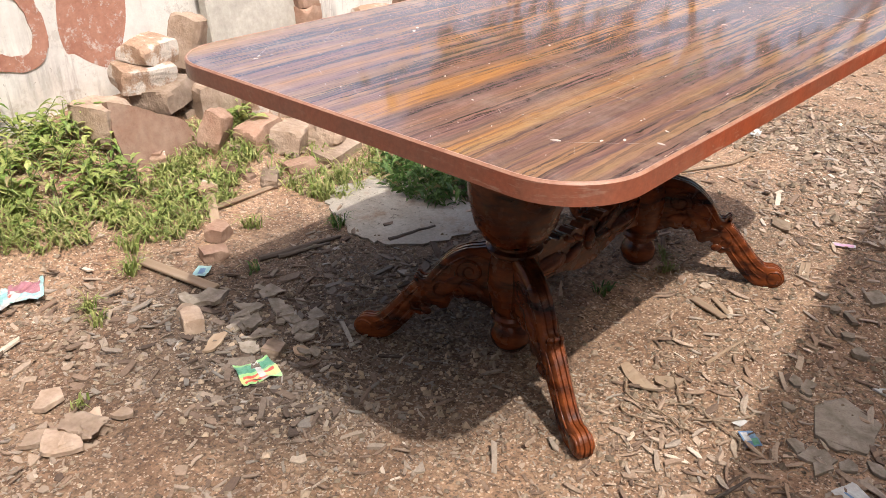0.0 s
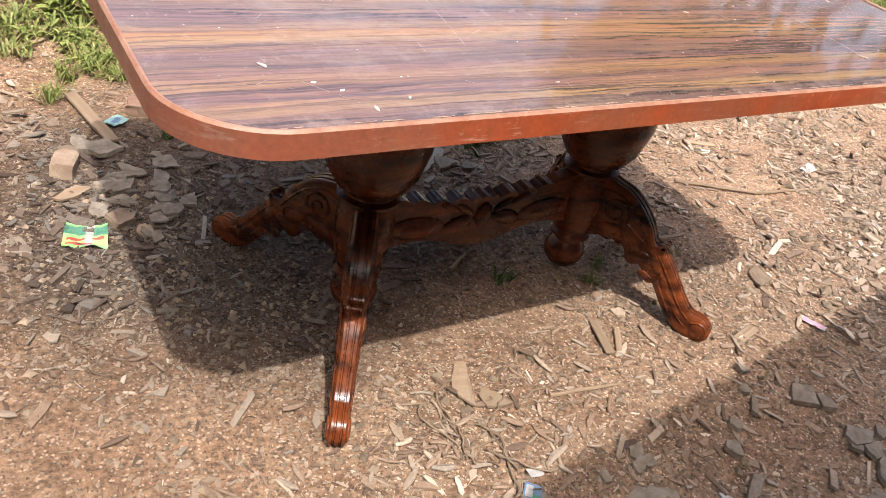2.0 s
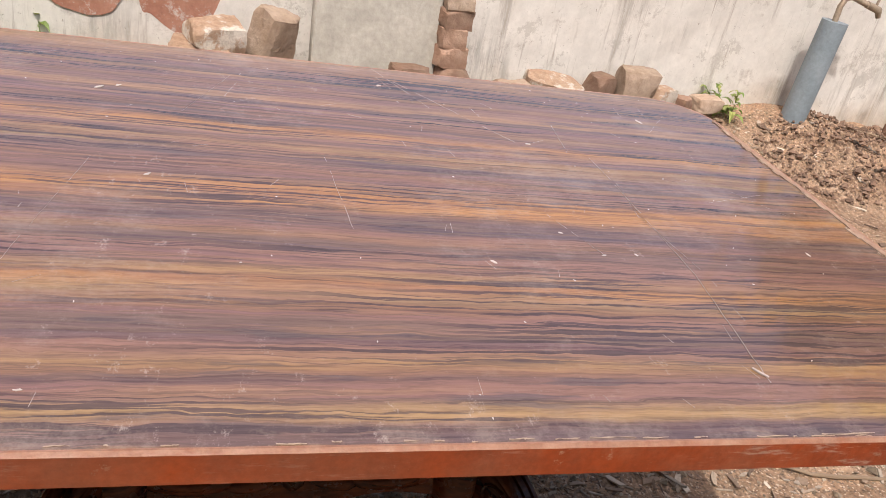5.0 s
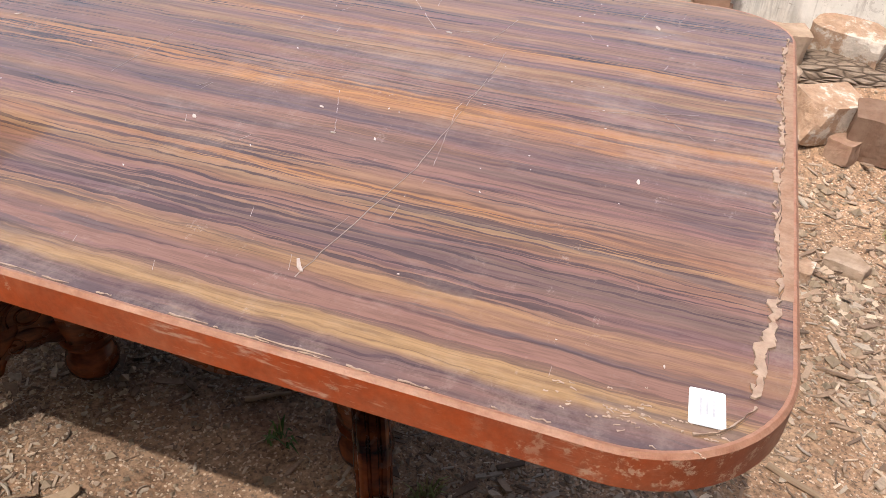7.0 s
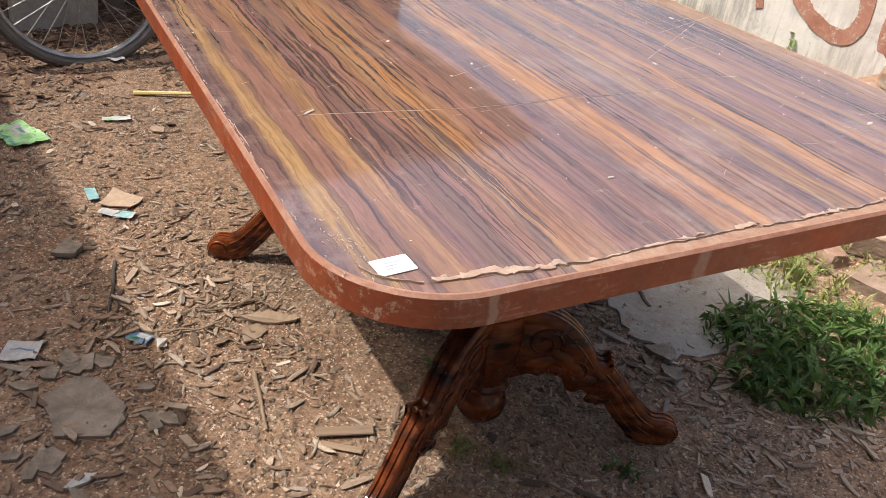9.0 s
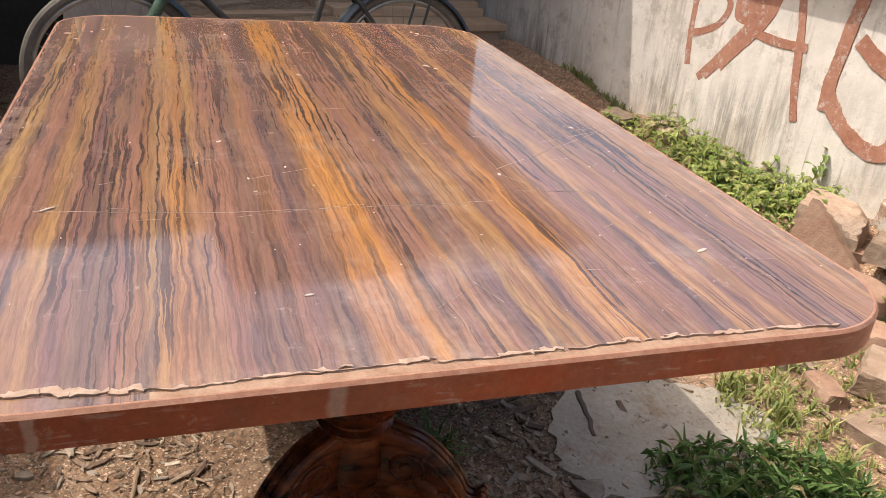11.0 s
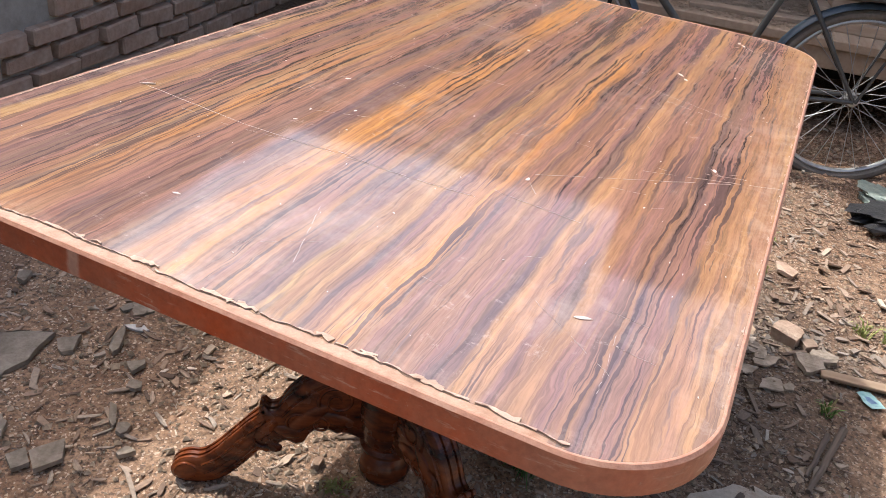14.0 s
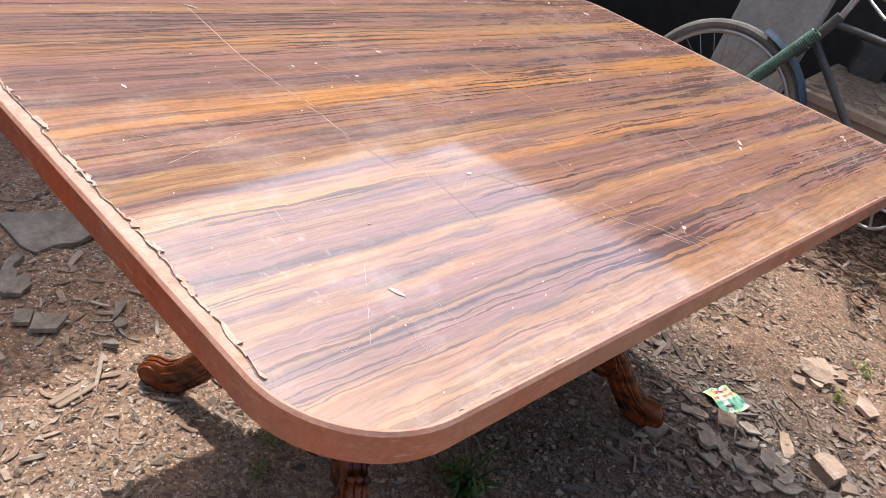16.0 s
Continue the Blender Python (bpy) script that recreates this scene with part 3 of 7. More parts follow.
STEEL = simple("dull steel", (0.36, 0.34, 0.31), (0.5, 0.48, 0.45), 20, 0.45, metal=0.8, bump=0.1)
# near-black, so that the shed's deep shade lies in the wall colour
SHED_SHADE = simple("sooty dark earth", (0.035, 0.028, 0.022), (0.06, 0.048, 0.038), 5, 0.95, bump=0.3)
TIN = simple("rusty corrugated tin", (0.20, 0.14, 0.10), (0.30, 0.25, 0.21), 6, 0.7, metal=0.3, bump=0.2)
PVC = simple("grey plastic pipe", (0.20, 0.235, 0.26), (0.25, 0.285, 0.31), 10, 0.6, bump=0.1)
PAPER = simple("white paper", (0.80, 0.80, 0.80), (0.74, 0.74, 0.75), 15, 0.7, bump=0.05)


# ---- ground: one sheet out to the horizon ----
def ground_height(x, y):
    u, v = to_yard(x, y)
    h = 0.012 * noise.noise(Vector((x * 2.1, y * 2.1, 1.0))) + 0.006 * noise.noise(Vector((x * 7.0, y * 7.0, 5.0)))
    near = max(0.0, 1 - (x * x / 1.2 + y * y / 0.5))
    h *= 1 - 0.8 * min(1.0, 2 * near)
    if v < 2.2 and u < 4.0:
        t = min(1.0, max(0.0, (v - 1.15) / 0.75))
        lump = 1 + 0.5 * noise.noise(Vector((u * 2.3, v * 2.3, 9.0)))
        h += 0.22 * t * t * (3 - 2 * t) * lump * (1 if u < 3.3 else max(0.0, (4.0 - u) / 0.7))
    d = ((u + 2.15) / 0.62) ** 2 + ((v - 1.72) / 0.55) ** 2
    h += 0.15 * math.exp(-1.6 * d)
    d = ((u + 2.45) / 0.5) ** 2 + ((v + 0.1) / 0.5) ** 2
    h += 0.05 * math.exp(-1.4 * d)
    return h


def build_ground():
    us = [-400, -150, -60, -30, -16, -9, -6.5] + [-5 + 0.045 * i for i in range(250)] + [6.6, 8, 11, 16, 30, 60, 150, 400]
    vs = [-400, -150, -60, -30, -16, -9, -6, -4.5] + [-3.2 + 0.045 * i for i in range(140)] + [3.6, 4.5, 6, 9, 16, 30, 60, 150, 400]
    verts = []
    for v in vs:
        for u in us:
            p = Y(u, v)
            verts.append((p.x, p.y, ground_height(p.x, p.y) if abs(u) < 8 and abs(v) < 5 else 0.0))
    w = len(us)
    faces = [(j * w + i, j * w + i + 1, (j + 1) * w + i + 1, (j + 1) * w + i) for j in range(len(vs) - 1) for i in range(w - 1)]
    me = bpy.data.meshes.new("ground")
    me.from_pydata(verts, [], faces)
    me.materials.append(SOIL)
    me.shade_smooth()
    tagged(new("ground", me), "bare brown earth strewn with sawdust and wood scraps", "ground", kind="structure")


build_ground()

# ---- painted boundary wall with a projecting coping ----
WALL_V, WALL_TOP = 1.95, 1.08


def build_wall():
    bm = bmesh.new()
    box(bm, 7.76, 0.24, WALL_TOP + 0.3, Matrix.Translation((-0.22, WALL_V + 0.12, (WALL_TOP - 0.3) / 2)))
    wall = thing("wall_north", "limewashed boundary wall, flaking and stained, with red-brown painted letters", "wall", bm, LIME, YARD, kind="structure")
    bm = bmesh.new()
    box(bm, 8.15, 0.52, 0.07, Matrix.Translation((-0.125, WALL_V + 0.11, WALL_TOP + 0.037)), 0.008)
    part("coping", bm, PLASTER, wall, "grey cement coping")
    return wall


wall_north = build_wall()

# ---- shop across the yard, and the open shed at its end ----
SHOP_V, EAVE_V, EAVE_Z = -1.8, -1.6, 2.03


def corrugated(u0, u1, v0, v1, z_of, along_u=True, pitch=0.08, thick=0.02):
    """A sheet of corrugated tin, with real waves and thickness."""
    bm = bmesh.new()
    n = int((u1 - u0 if along_u else v1 - v0) / (pitch / 4))
    rows = []
    for i in range(n + 1):
        t = i / n
        w = 0.012 * math.sin(2 * math.pi * i / 4)
        row = []
        for e in (0, 1):
            u, v = (u0 + t * (u1 - u0), v0 + e * (v1 - v0)) if along_u else (u0 + e * (u1 - u0), v0 + t * (v1 - v0))
            for dz in (0, thick):
                row.append(bm.verts.new((u, v, z_of(u, v) + w + dz)))
        rows.append(row)
    for a, b in zip(rows, rows[1:]):
        bm.faces.new((a[0], a[2], b[2], b[0]))
        bm.faces.new((a[1], b[1], b[3], a[3]))
        bm.faces.new((a[0], b[0], b[1], a[1]))
        bm.faces.new((a[2], a[3], b[3], b[2]))
    bm.faces.new((rows[0][0], rows[0][1], rows[0][3], rows[0][2]))
    bm.faces.new((rows[-1][0], rows[-1][2], rows[-1][3], rows[-1][1]))
    return bm


def build_shop():
    bm = bmesh.new()
    box(bm, 8.8, 0.22, 2.1, Matrix.Translation((1.6, SHOP_V - 0.135, 1.05)))
    wall = thing("wall_south", "shop wall of old brick under grey cement plaster", "wall", bm, PLASTER, YARD, kind="structure")
    thing("shop_roof", "rusty tin roof with a straight eave over the shop front", "roof", corrugated(-2.9, 6.4, -4.2, EAVE_V, lambda u, v: EAVE_Z + 0.12 * (EAVE_V - v)), TIN, YARD, kind="structure")
    # assumed back and side walls, coloured near-black in place of deep shade
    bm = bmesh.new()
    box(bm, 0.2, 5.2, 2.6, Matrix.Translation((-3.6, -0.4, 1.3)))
    thing("wall_west", "near-black back wall added for the shed's deep shade", "wall", bm, SHED_SHADE, YARD, kind="structure")
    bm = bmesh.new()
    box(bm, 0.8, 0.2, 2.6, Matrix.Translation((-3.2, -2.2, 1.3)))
    thing("wall_corner", "near-black side wall added for the shed's deep shade", "wall", bm, SHED_SHADE, YARD, kind="structure")
    for edge, v0, v1 in ((-2.62, -2.4, 0.25), (-2.03, 0.25, 2.3)):
        thing("shed_roof", "low tin roof over the bicycle and the bench", "roof", corrugated(-3.8, edge, v0, v1, lambda u, v: 2.2 + 0.10 * (u + 2.42), False), TIN, YARD, kind="structure")
    return wall


wall_south = build_shop()

# ---- the dining table ----
table = thing("dining_table", "worn striped-laminate dining table on carved dark mahogany pedestal legs", "table")


def build_top():
    bm = bmesh.new()
    slab(bm, rounded_rect(HX - 0.004, HY - 0.004, RC - 0.004), TOP - 0.012, TOP)
    part("tabletop", bm, LAMINATE, table, "striped rosewood laminate top, dusty and scratched", at=Matrix.Translation((CX, 0, 0)))
    bm = bmesh.new()
    outer, inner = rounded_rect(HX, HY, RC), rounded_rect(HX - 0.03, HY - 0.03, RC - 0.03)
    rows = [(outer, TOP - 0.034), (outer, TOP - 0.003), (rounded_rect(HX - 0.003, HY - 0.003, RC - 0.003), TOP + 0.0005), (rounded_rect(HX - 0.005, HY - 0.005, RC - 0.005), TOP + 0.0005), (inner, TOP - 0.013), (inner, TOP - 0.034)]
    rings = [[bm.verts.new((x, y, z)) for x, y in o] for o, z in rows]
    n = len(outer)
    for a, b in zip(rings, rings[1:] + rings[:1]):
        for i in range(n):
            f = bm.faces.new((a[i], a[(i + 1) % n], b[(i + 1) % n], b[i]))
            f.material_index = 1 if a in rings[1:4] else 0
    part("edge_band", bm, [RIM, ARRIS], table, "red-brown lacquered edge, chipped", smooth=40, at=Matrix.Translation((CX, 0, 0)))
    bm = bmesh.new()
    slab(bm, rounded_rect(HX - 0.031, HY - 0.031, RC - 0.031), TOP - 0.031, TOP - 0.013)
    part("underside", bm, DARKWOOD, table, "plain dark board under the laminate", at=Matrix.Translation((CX, 0, 0)))


def column_profile():
    return [(0.012, 0.025), (0.034, 0.032), (0.047, 0.05), (0.051, 0.068), (0.046, 0.088), (0.034, 0.102), (0.034, 0.110), (0.050, 0.118), (0.052, 0.126), (0.046, 0.134), (0.056, 0.17), (0.062, 0.22), (0.060, 0.265), (0.054, 0.292),
            (0.058, 0.297), (0.066, 0.304), (0.066, 0.311), (0.056, 0.317), (0.056, 0.322), (0.074, 0.338), (0.094, 0.372), (0.108, 0.43), (0.115, 0.50), (0.120, 0.58), (0.126, 0.62), (0.126, 0.632), (0.138, 0.645), (0.142, 0.665), (0.142, TOP - 0.066)]


def leg_profile(s):
    """Outline of a carved leg in its own plane: out from the column, and up."""
    top = [(0.035, 0.295), (0.085, 0.300), (0.125, 0.288), (0.160, 0.262), (0.190, 0.228), (0.206, 0.200), (0.222, 0.196), (0.232, 0.206), (0.240, 0.200), (0.238, 0.184),
           (0.262, 0.158), (0.295, 0.118), (0.325, 0.083), (0.348, 0.066), (0.368, 0.066), (0.388, 0.058), (0.402, 0.040), (0.402, 0.020), (0.390, 0.006), (0.368, 0.0)]
    low = [(0.335, 0.002), (0.300, 0.022), (0.268, 0.056), (0.248, 0.082), (0.236, 0.096), (0.224, 0.092), (0.210, 0.100), (0.202, 0.116), (0.188, 0.128), (0.172, 0.120), (0.156, 0.126), (0.148, 0.144),
           (0.130, 0.162), (0.112, 0.160), (0.096, 0.152), (0.078, 0.156), (0.035, 0.150)]
    return top + low


def smooth_outline(pts, per=3):
    """Catmull-Rom through a closed outline."""
    n, out = len(pts), []
    for i in range(n):
        p0, p1, p2, p3 = (Vector(pts[(i + k - 1) % n]) for k in range(4))
        for j in range(per):
            t = j / per
            q = 0.5 * ((2 * p1) + (p2 - p0) * t + (2 * p0 - 5 * p1 + 4 * p2 - p3) * t * t + (3 * p1 - p0 - 3 * p2 + p3) * t ** 3)
            out.append((q.x, q.y))
    return out


def smooth_open(pts, per=9):
    out = []
    for i in range(len(pts) - 1):
        p0, p1, p2, p3 = (Vector(pts[min(max(i + k - 1, 0), len(pts) - 1)]) for k in range(4))
        for j in range(per):
            t = j / per
            q = 0.5 * ((2 * p1) + (p2 - p0) * t + (2 * p0 - 5 * p1 + 4 * p2 - p3) * t * t + (3 * p1 - p0 - 3 * p2 + p3) * t ** 3)
            out.append((q.x, q.y))
    return out + [tuple(pts[-1])]


def bulge(bm, x, z, y, rx, rz, ry, turn=0.0, n=10, k=5):
    """A raised carved lobe on the flat side of a board."""
    ct, st = math.cos(turn), math.sin(turn)
    side = 1 if y > 0 else -1
    rings = []
    for j in range(k):
        a = 0.5 * math.pi * j / k
        rings.append([bm.verts.new((x + math.cos(a) * (rx * math.cos(b) * ct - rz * math.sin(b) * st), y + side * ry * math.sin(a), z + math.cos(a) * (rx * math.cos(b) * st + rz * math.sin(b) * ct)))
                      for b in (2 * math.pi * i / n for i in range(n))])
    tip = bm.verts.new((x, y + side * ry, z))
    for r0, r1 in zip(rings, rings[1:]):
        for i in range(n):
            bm.faces.new((r0[i], r0[(i + 1) % n], r1[(i + 1) % n], r1[i]))
    for i in range(n):
        bm.faces.new((rings[-1][i], rings[-1][(i + 1) % n], tip))


def slim(x):
    """A leg is a thick board at the column and thins out towards its foot."""
    t = min(1.0, max(0.0, (x - 0.17) / 0.12))
    return 1.0 - 0.26 * t * t * (3 - 2 * t)


def volute(bm, x, z, y, r, turns, start, spin, thick):
    """A raised scroll line wound on the flat side of a board."""
    n = int(turns * 16)
    pts, rad = [], []
    for i in range(n + 1):
        t = i / n
        a = start + spin * 2 * math.pi * turns * t
        q = r * (1 - 0.82 * t)
        pts.append((x + q * math.cos(a), y, z + q * math.sin(a)))
        rad.append(thick * (1 - 0.5 * t))
    tube(bm, pts, rad, 6)


def build_leg():
    """A sawn and carved leg: rounded edges, leaves and scrolls on its sides, flutes along its back."""
    bm = bmesh.new()
    out = smooth_outline(leg_profile(0))
    n, half = len(out), 0.025
    rings = []
    for inset, y in ((0.010, -half), (0.003, -half + 0.003), (0.0, -half + 0.007), (0.0, -0.012), (0.004, -0.010), (0.004, -0.007), (0.0, -0.005), (0.0, 0.005), (0.004, 0.007), (0.004, 0.010), (0.0, 0.012), (0.0, half - 0.007), (0.003, half - 0.003), (0.010, half)):
        ring = []
        for i, (x, z) in enumerate(out):
            ax, az = out[i - 1]
            bx, bz = out[(i + 1) % n]
            dx, dz = bx - ax, bz - az
            ln = math.hypot(dx, dz) or 1
            ring.append(bm.verts.new((x + inset * dz / ln, y * slim(x), z - inset * dx / ln)))
        rings.append(ring)
    for a, b in zip(rings, rings[1:]):
        for i in range(n):
            bm.faces.new((a[i], a[(i + 1) % n], b[(i + 1) % n], b[i]))
    bm.faces.new(rings[0][::-1])
    bm.faces.new(rings[-1])
    return bm


def carving_meshes():
    """Shallow leaves, scroll lines and a border moulding on both sides of a leg, one mesh each."""
    out, half = [], 0.025
    for side in (-1, 1):
        for x, z, rx, rz, ry, t in ((0.150, 0.190, 0.050, 0.017, 0.006, -0.75), (0.095, 0.190, 0.034, 0.015, 0.005, 0.3), (0.185, 0.155, 0.028, 0.015, 0.006, 0.2), (0.225, 0.155, 0.034, 0.013, 0.006, -0.9),
                                    (0.262, 0.112, 0.034, 0.009, 0.005, -0.95), (0.300, 0.070, 0.034, 0.008, 0.005, -0.75), (0.376, 0.032, 0.022, 0.022, 0.006, 0.0), (0.208, 0.112, 0.014, 0.012, 0.005, 0.0)):
            bm = bmesh.new()
            bulge(bm, x, z, side * (half * slim(x) - 0.001), rx, rz, ry, t)
            out.append(finish("carving", bm, POLISH, 40))
        for x, z, r, turns, start, spin, thick in ((0.098, 0.236, 0.036, 1.6, -0.4, 1, 0.0042), (0.168, 0.176, 0.026, 1.4, 2.2, -1, 0.0036), (0.128, 0.176, 0.022, 1.3, 0.6, 1, 0.0034), (0.228, 0.128, 0.022, 1.3, 1.4, -1, 0.0032), (0.376, 0.032, 0.024, 1.8, 2.6, -1, 0.0034)):
            bm = bmesh.new()
            volute(bm, x, z, side * half * slim(x), r, turns, start, spin, thick)
            out.append(finish("scroll", bm, POLISH, 60))
        for line in (((0.050, 0.276), (0.085, 0.281), (0.120, 0.271), (0.152, 0.247), (0.180, 0.215), (0.198, 0.190)), ((0.226, 0.176), (0.250, 0.150), (0.286, 0.106), (0.318, 0.070), (0.345, 0.052)), ((0.232, 0.150), (0.256, 0.122), (0.286, 0.084), (0.316, 0.048), (0.342, 0.030)), ((0.240, 0.118), (0.262, 0.088), (0.290, 0.054), (0.318, 0.026))):
            bm = bmesh.new()
            pts = smooth_open(line, 5)
            tube(bm, [(x, side * half * slim(x), z) for x, z in pts], 0.0028, 6)
            out.append(finish("moulding", bm, POLISH, 60))
    return out


PEDESTALS = {-1: -0.284, 1: 0.299}


def build_base():
    carvings = carving_meshes()
    leg_mesh = finish("leg", build_leg(), POLISH, 30)
    for sx in (-1, 1):
        bm = bmesh.new()
        px = PEDESTALS[sx]
        lathe(bm, column_profile(), 36)
        part("pedestal", bm, POLISH, table, "turned mahogany pedestal with a ball foot", smooth=40, at=Matrix.Translation((px, 0, 0)))
        for sy in (-1, 1):
            a = math.atan2(sy * 0.345, sx * 0.185)
            leg = part("leg", leg_mesh, None, table, "carved scroll leg", at=Matrix.Translation((px, 0, 0)) @ Matrix.Rotation(a, 4, "Z"))
            for me in carvings:
                part(me.name.split(".")[0], me, None, leg)
    bm = bmesh.new()
    n = 260
    outline = []
    for i in range(n + 1):
        x = -0.255 + 0.51 * i / n
        q = abs(x) / 0.255
        lobe = (q * 5.2 + 0.25) % 1.0
        tooth = (math.sin(math.pi * lobe ** 1.5) ** 0.8 * (1.0 - 0.45 * q) + 0.18 * abs(math.sin(q * 47))) if q > 0.10 else 0.75 + 0.25 * math.cos(x * 230)
        edge = 0.262 + 0.03 * q * q + (0.012 * tooth if q < 0.80 else 0.008)
        outline.append((x, edge))
    for i in range(n + 1):
        x = 0.255 - 0.51 * i / n
        q = abs(x) / 0.255
        outline.append((x, 0.160 + 0.016 * q * q - 0.014 * math.cos(q * 5.2)))
    slab(bm, outline, -0.019, 0.019, Matrix.Rotation(radians(90), 4, "X"))
    stretcher = part("stretcher", bm, POLISH, table, "carved stretcher board with a leaf-cut upper edge", smooth=40)
    for y in (-0.0185, 0.0185):
        for sx in (-1, 1):
            for x, z, rx, rz, ry, t in ((0.17, 0.215, 0.075, 0.03, 0.010, 0.08), (0.17, 0.215, 0.055, 0.018, 0.014, 0.08), (0.065, 0.21, 0.045, 0.02, 0.010, -0.3), (0.05, 0.245, 0.03, 0.010, 0.009, 0.6), (0.09, 0.255, 0.03, 0.009, 0.008, 0.5)):
                bm = bmesh.new()
                bulge(bm, sx * x, z, y, rx, rz, ry, sx * t)
                part("carving", bm, POLISH, stretcher, smooth=40)
        bm = bmesh.new()
        bulge(bm, 0, 0.225, y, 0.022, 0.034, 0.014)
        part("carving", bm, POLISH, stretcher, smooth=40)
    for sx in (-1, 1):
        bm = bmesh.new()
        box(bm, 0.075, 0.72, 0.034, Matrix.Translation((PEDESTALS[sx], 0, TOP - 0.0485)), 0.004)
        part("bearer", bm, DARKWOOD, table, "dark bearer under the top")


build_top()
build_base()

# ---- small marks on the top: torn veneer, sticker, scratches, specks ----
SCRATCH = simple("scuffed pale laminate", (0.42, 0.33, 0.28), (0.59, 0.50, 0.44), 40, 0.4, bump=0.1)
HAIRLINE = simple("burnished scratch", (0.25, 0.175, 0.14), (0.35, 0.265, 0.215), 40, 0.42, bump=0.1, spec=1.0)
CRACK = simple("dark split", (0.08, 0.05, 0.035), (0.14, 0.09, 0.06), 40, 0.9, bump=0)
TORN = simple("torn laminate backing", (0.30, 0.19, 0.13), (0.46, 0.335, 0.25), 45, 0.8, bump=0.5, bscale=120)
GLUE = simple("dried glue and old putty", (0.36, 0.23, 0.16), (0.48, 0.37, 0.29), 50, 0.8, bump=0.4, bscale=150)
BARE = simple("bare tan board", (0.25, 0.125, 0.07), (0.40, 0.265, 0.18), 45, 0.6, bump=0.3, bscale=140)
INK = simple("grey label print", (0.42, 0.43, 0.46), (0.5, 0.5, 0.52), 40, 0.8, bump=0)


def strip_on_top(bm, pts, w0, w1, lift=0.0012, jag=0.0, rnd=None, thick=0.0):
    """A thin raised strip laid on the table top along the points."""
    pts = [Vector((x, y, TOP + lift)) for x, y in pts]
    lo, hi = [], []
    for i, p in enumerate(pts):
        d = (pts[min(i + 1, len(pts) - 1)] - pts[max(i - 1, 0)]).normalized()
        nrm = Vector((-d.y, d.x, 0))
        t = i / max(1, len(pts) - 1)
        w = (w0 + (w1 - w0) * t) * 0.5
        j = rnd.uniform(-jag, jag) if rnd else 0
        k = rnd.uniform(-jag, jag) if rnd else 0
        lo.append(p - nrm * (w + j))
        hi.append(p + nrm * (w + k))
    up = Vector((0, 0, max(thick, 0.00015)))
    va = [bm.verts.new(p) for p in lo]
    vb = [bm.verts.new(p) for p in hi]
    vc = [bm.verts.new(p + up + Vector((0, 0, (rnd.uniform(0, thick) if rnd else 0)))) for p in lo]
    vd = [bm.verts.new(p + up + Vector((0, 0, (rnd.uniform(0, thick) if rnd else 0)))) for p in hi]
    for i in range(len(pts) - 1):
        bm.faces.new((vc[i], vc[i + 1], vd[i + 1], vd[i]))
        bm.faces.new((va[i], va[i + 1], vc[i + 1], vc[i]))
        bm.faces.new((vb[i], vd[i], vd[i + 1], vb[i + 1]))
    bm.faces.new((va[0], vc[0], vd[0], vb[0]))
    bm.faces.new((va[-1], vb[-1], vd[-1], vc[-1]))


def wander(a, b, n, j, rnd):
    return [(a[0] + (b[0] - a[0]) * i / n + rnd.uniform(-j, j), a[1] + (b[1] - a[1]) * i / n + rnd.uniform(-j, j)) for i in range(n + 1)]


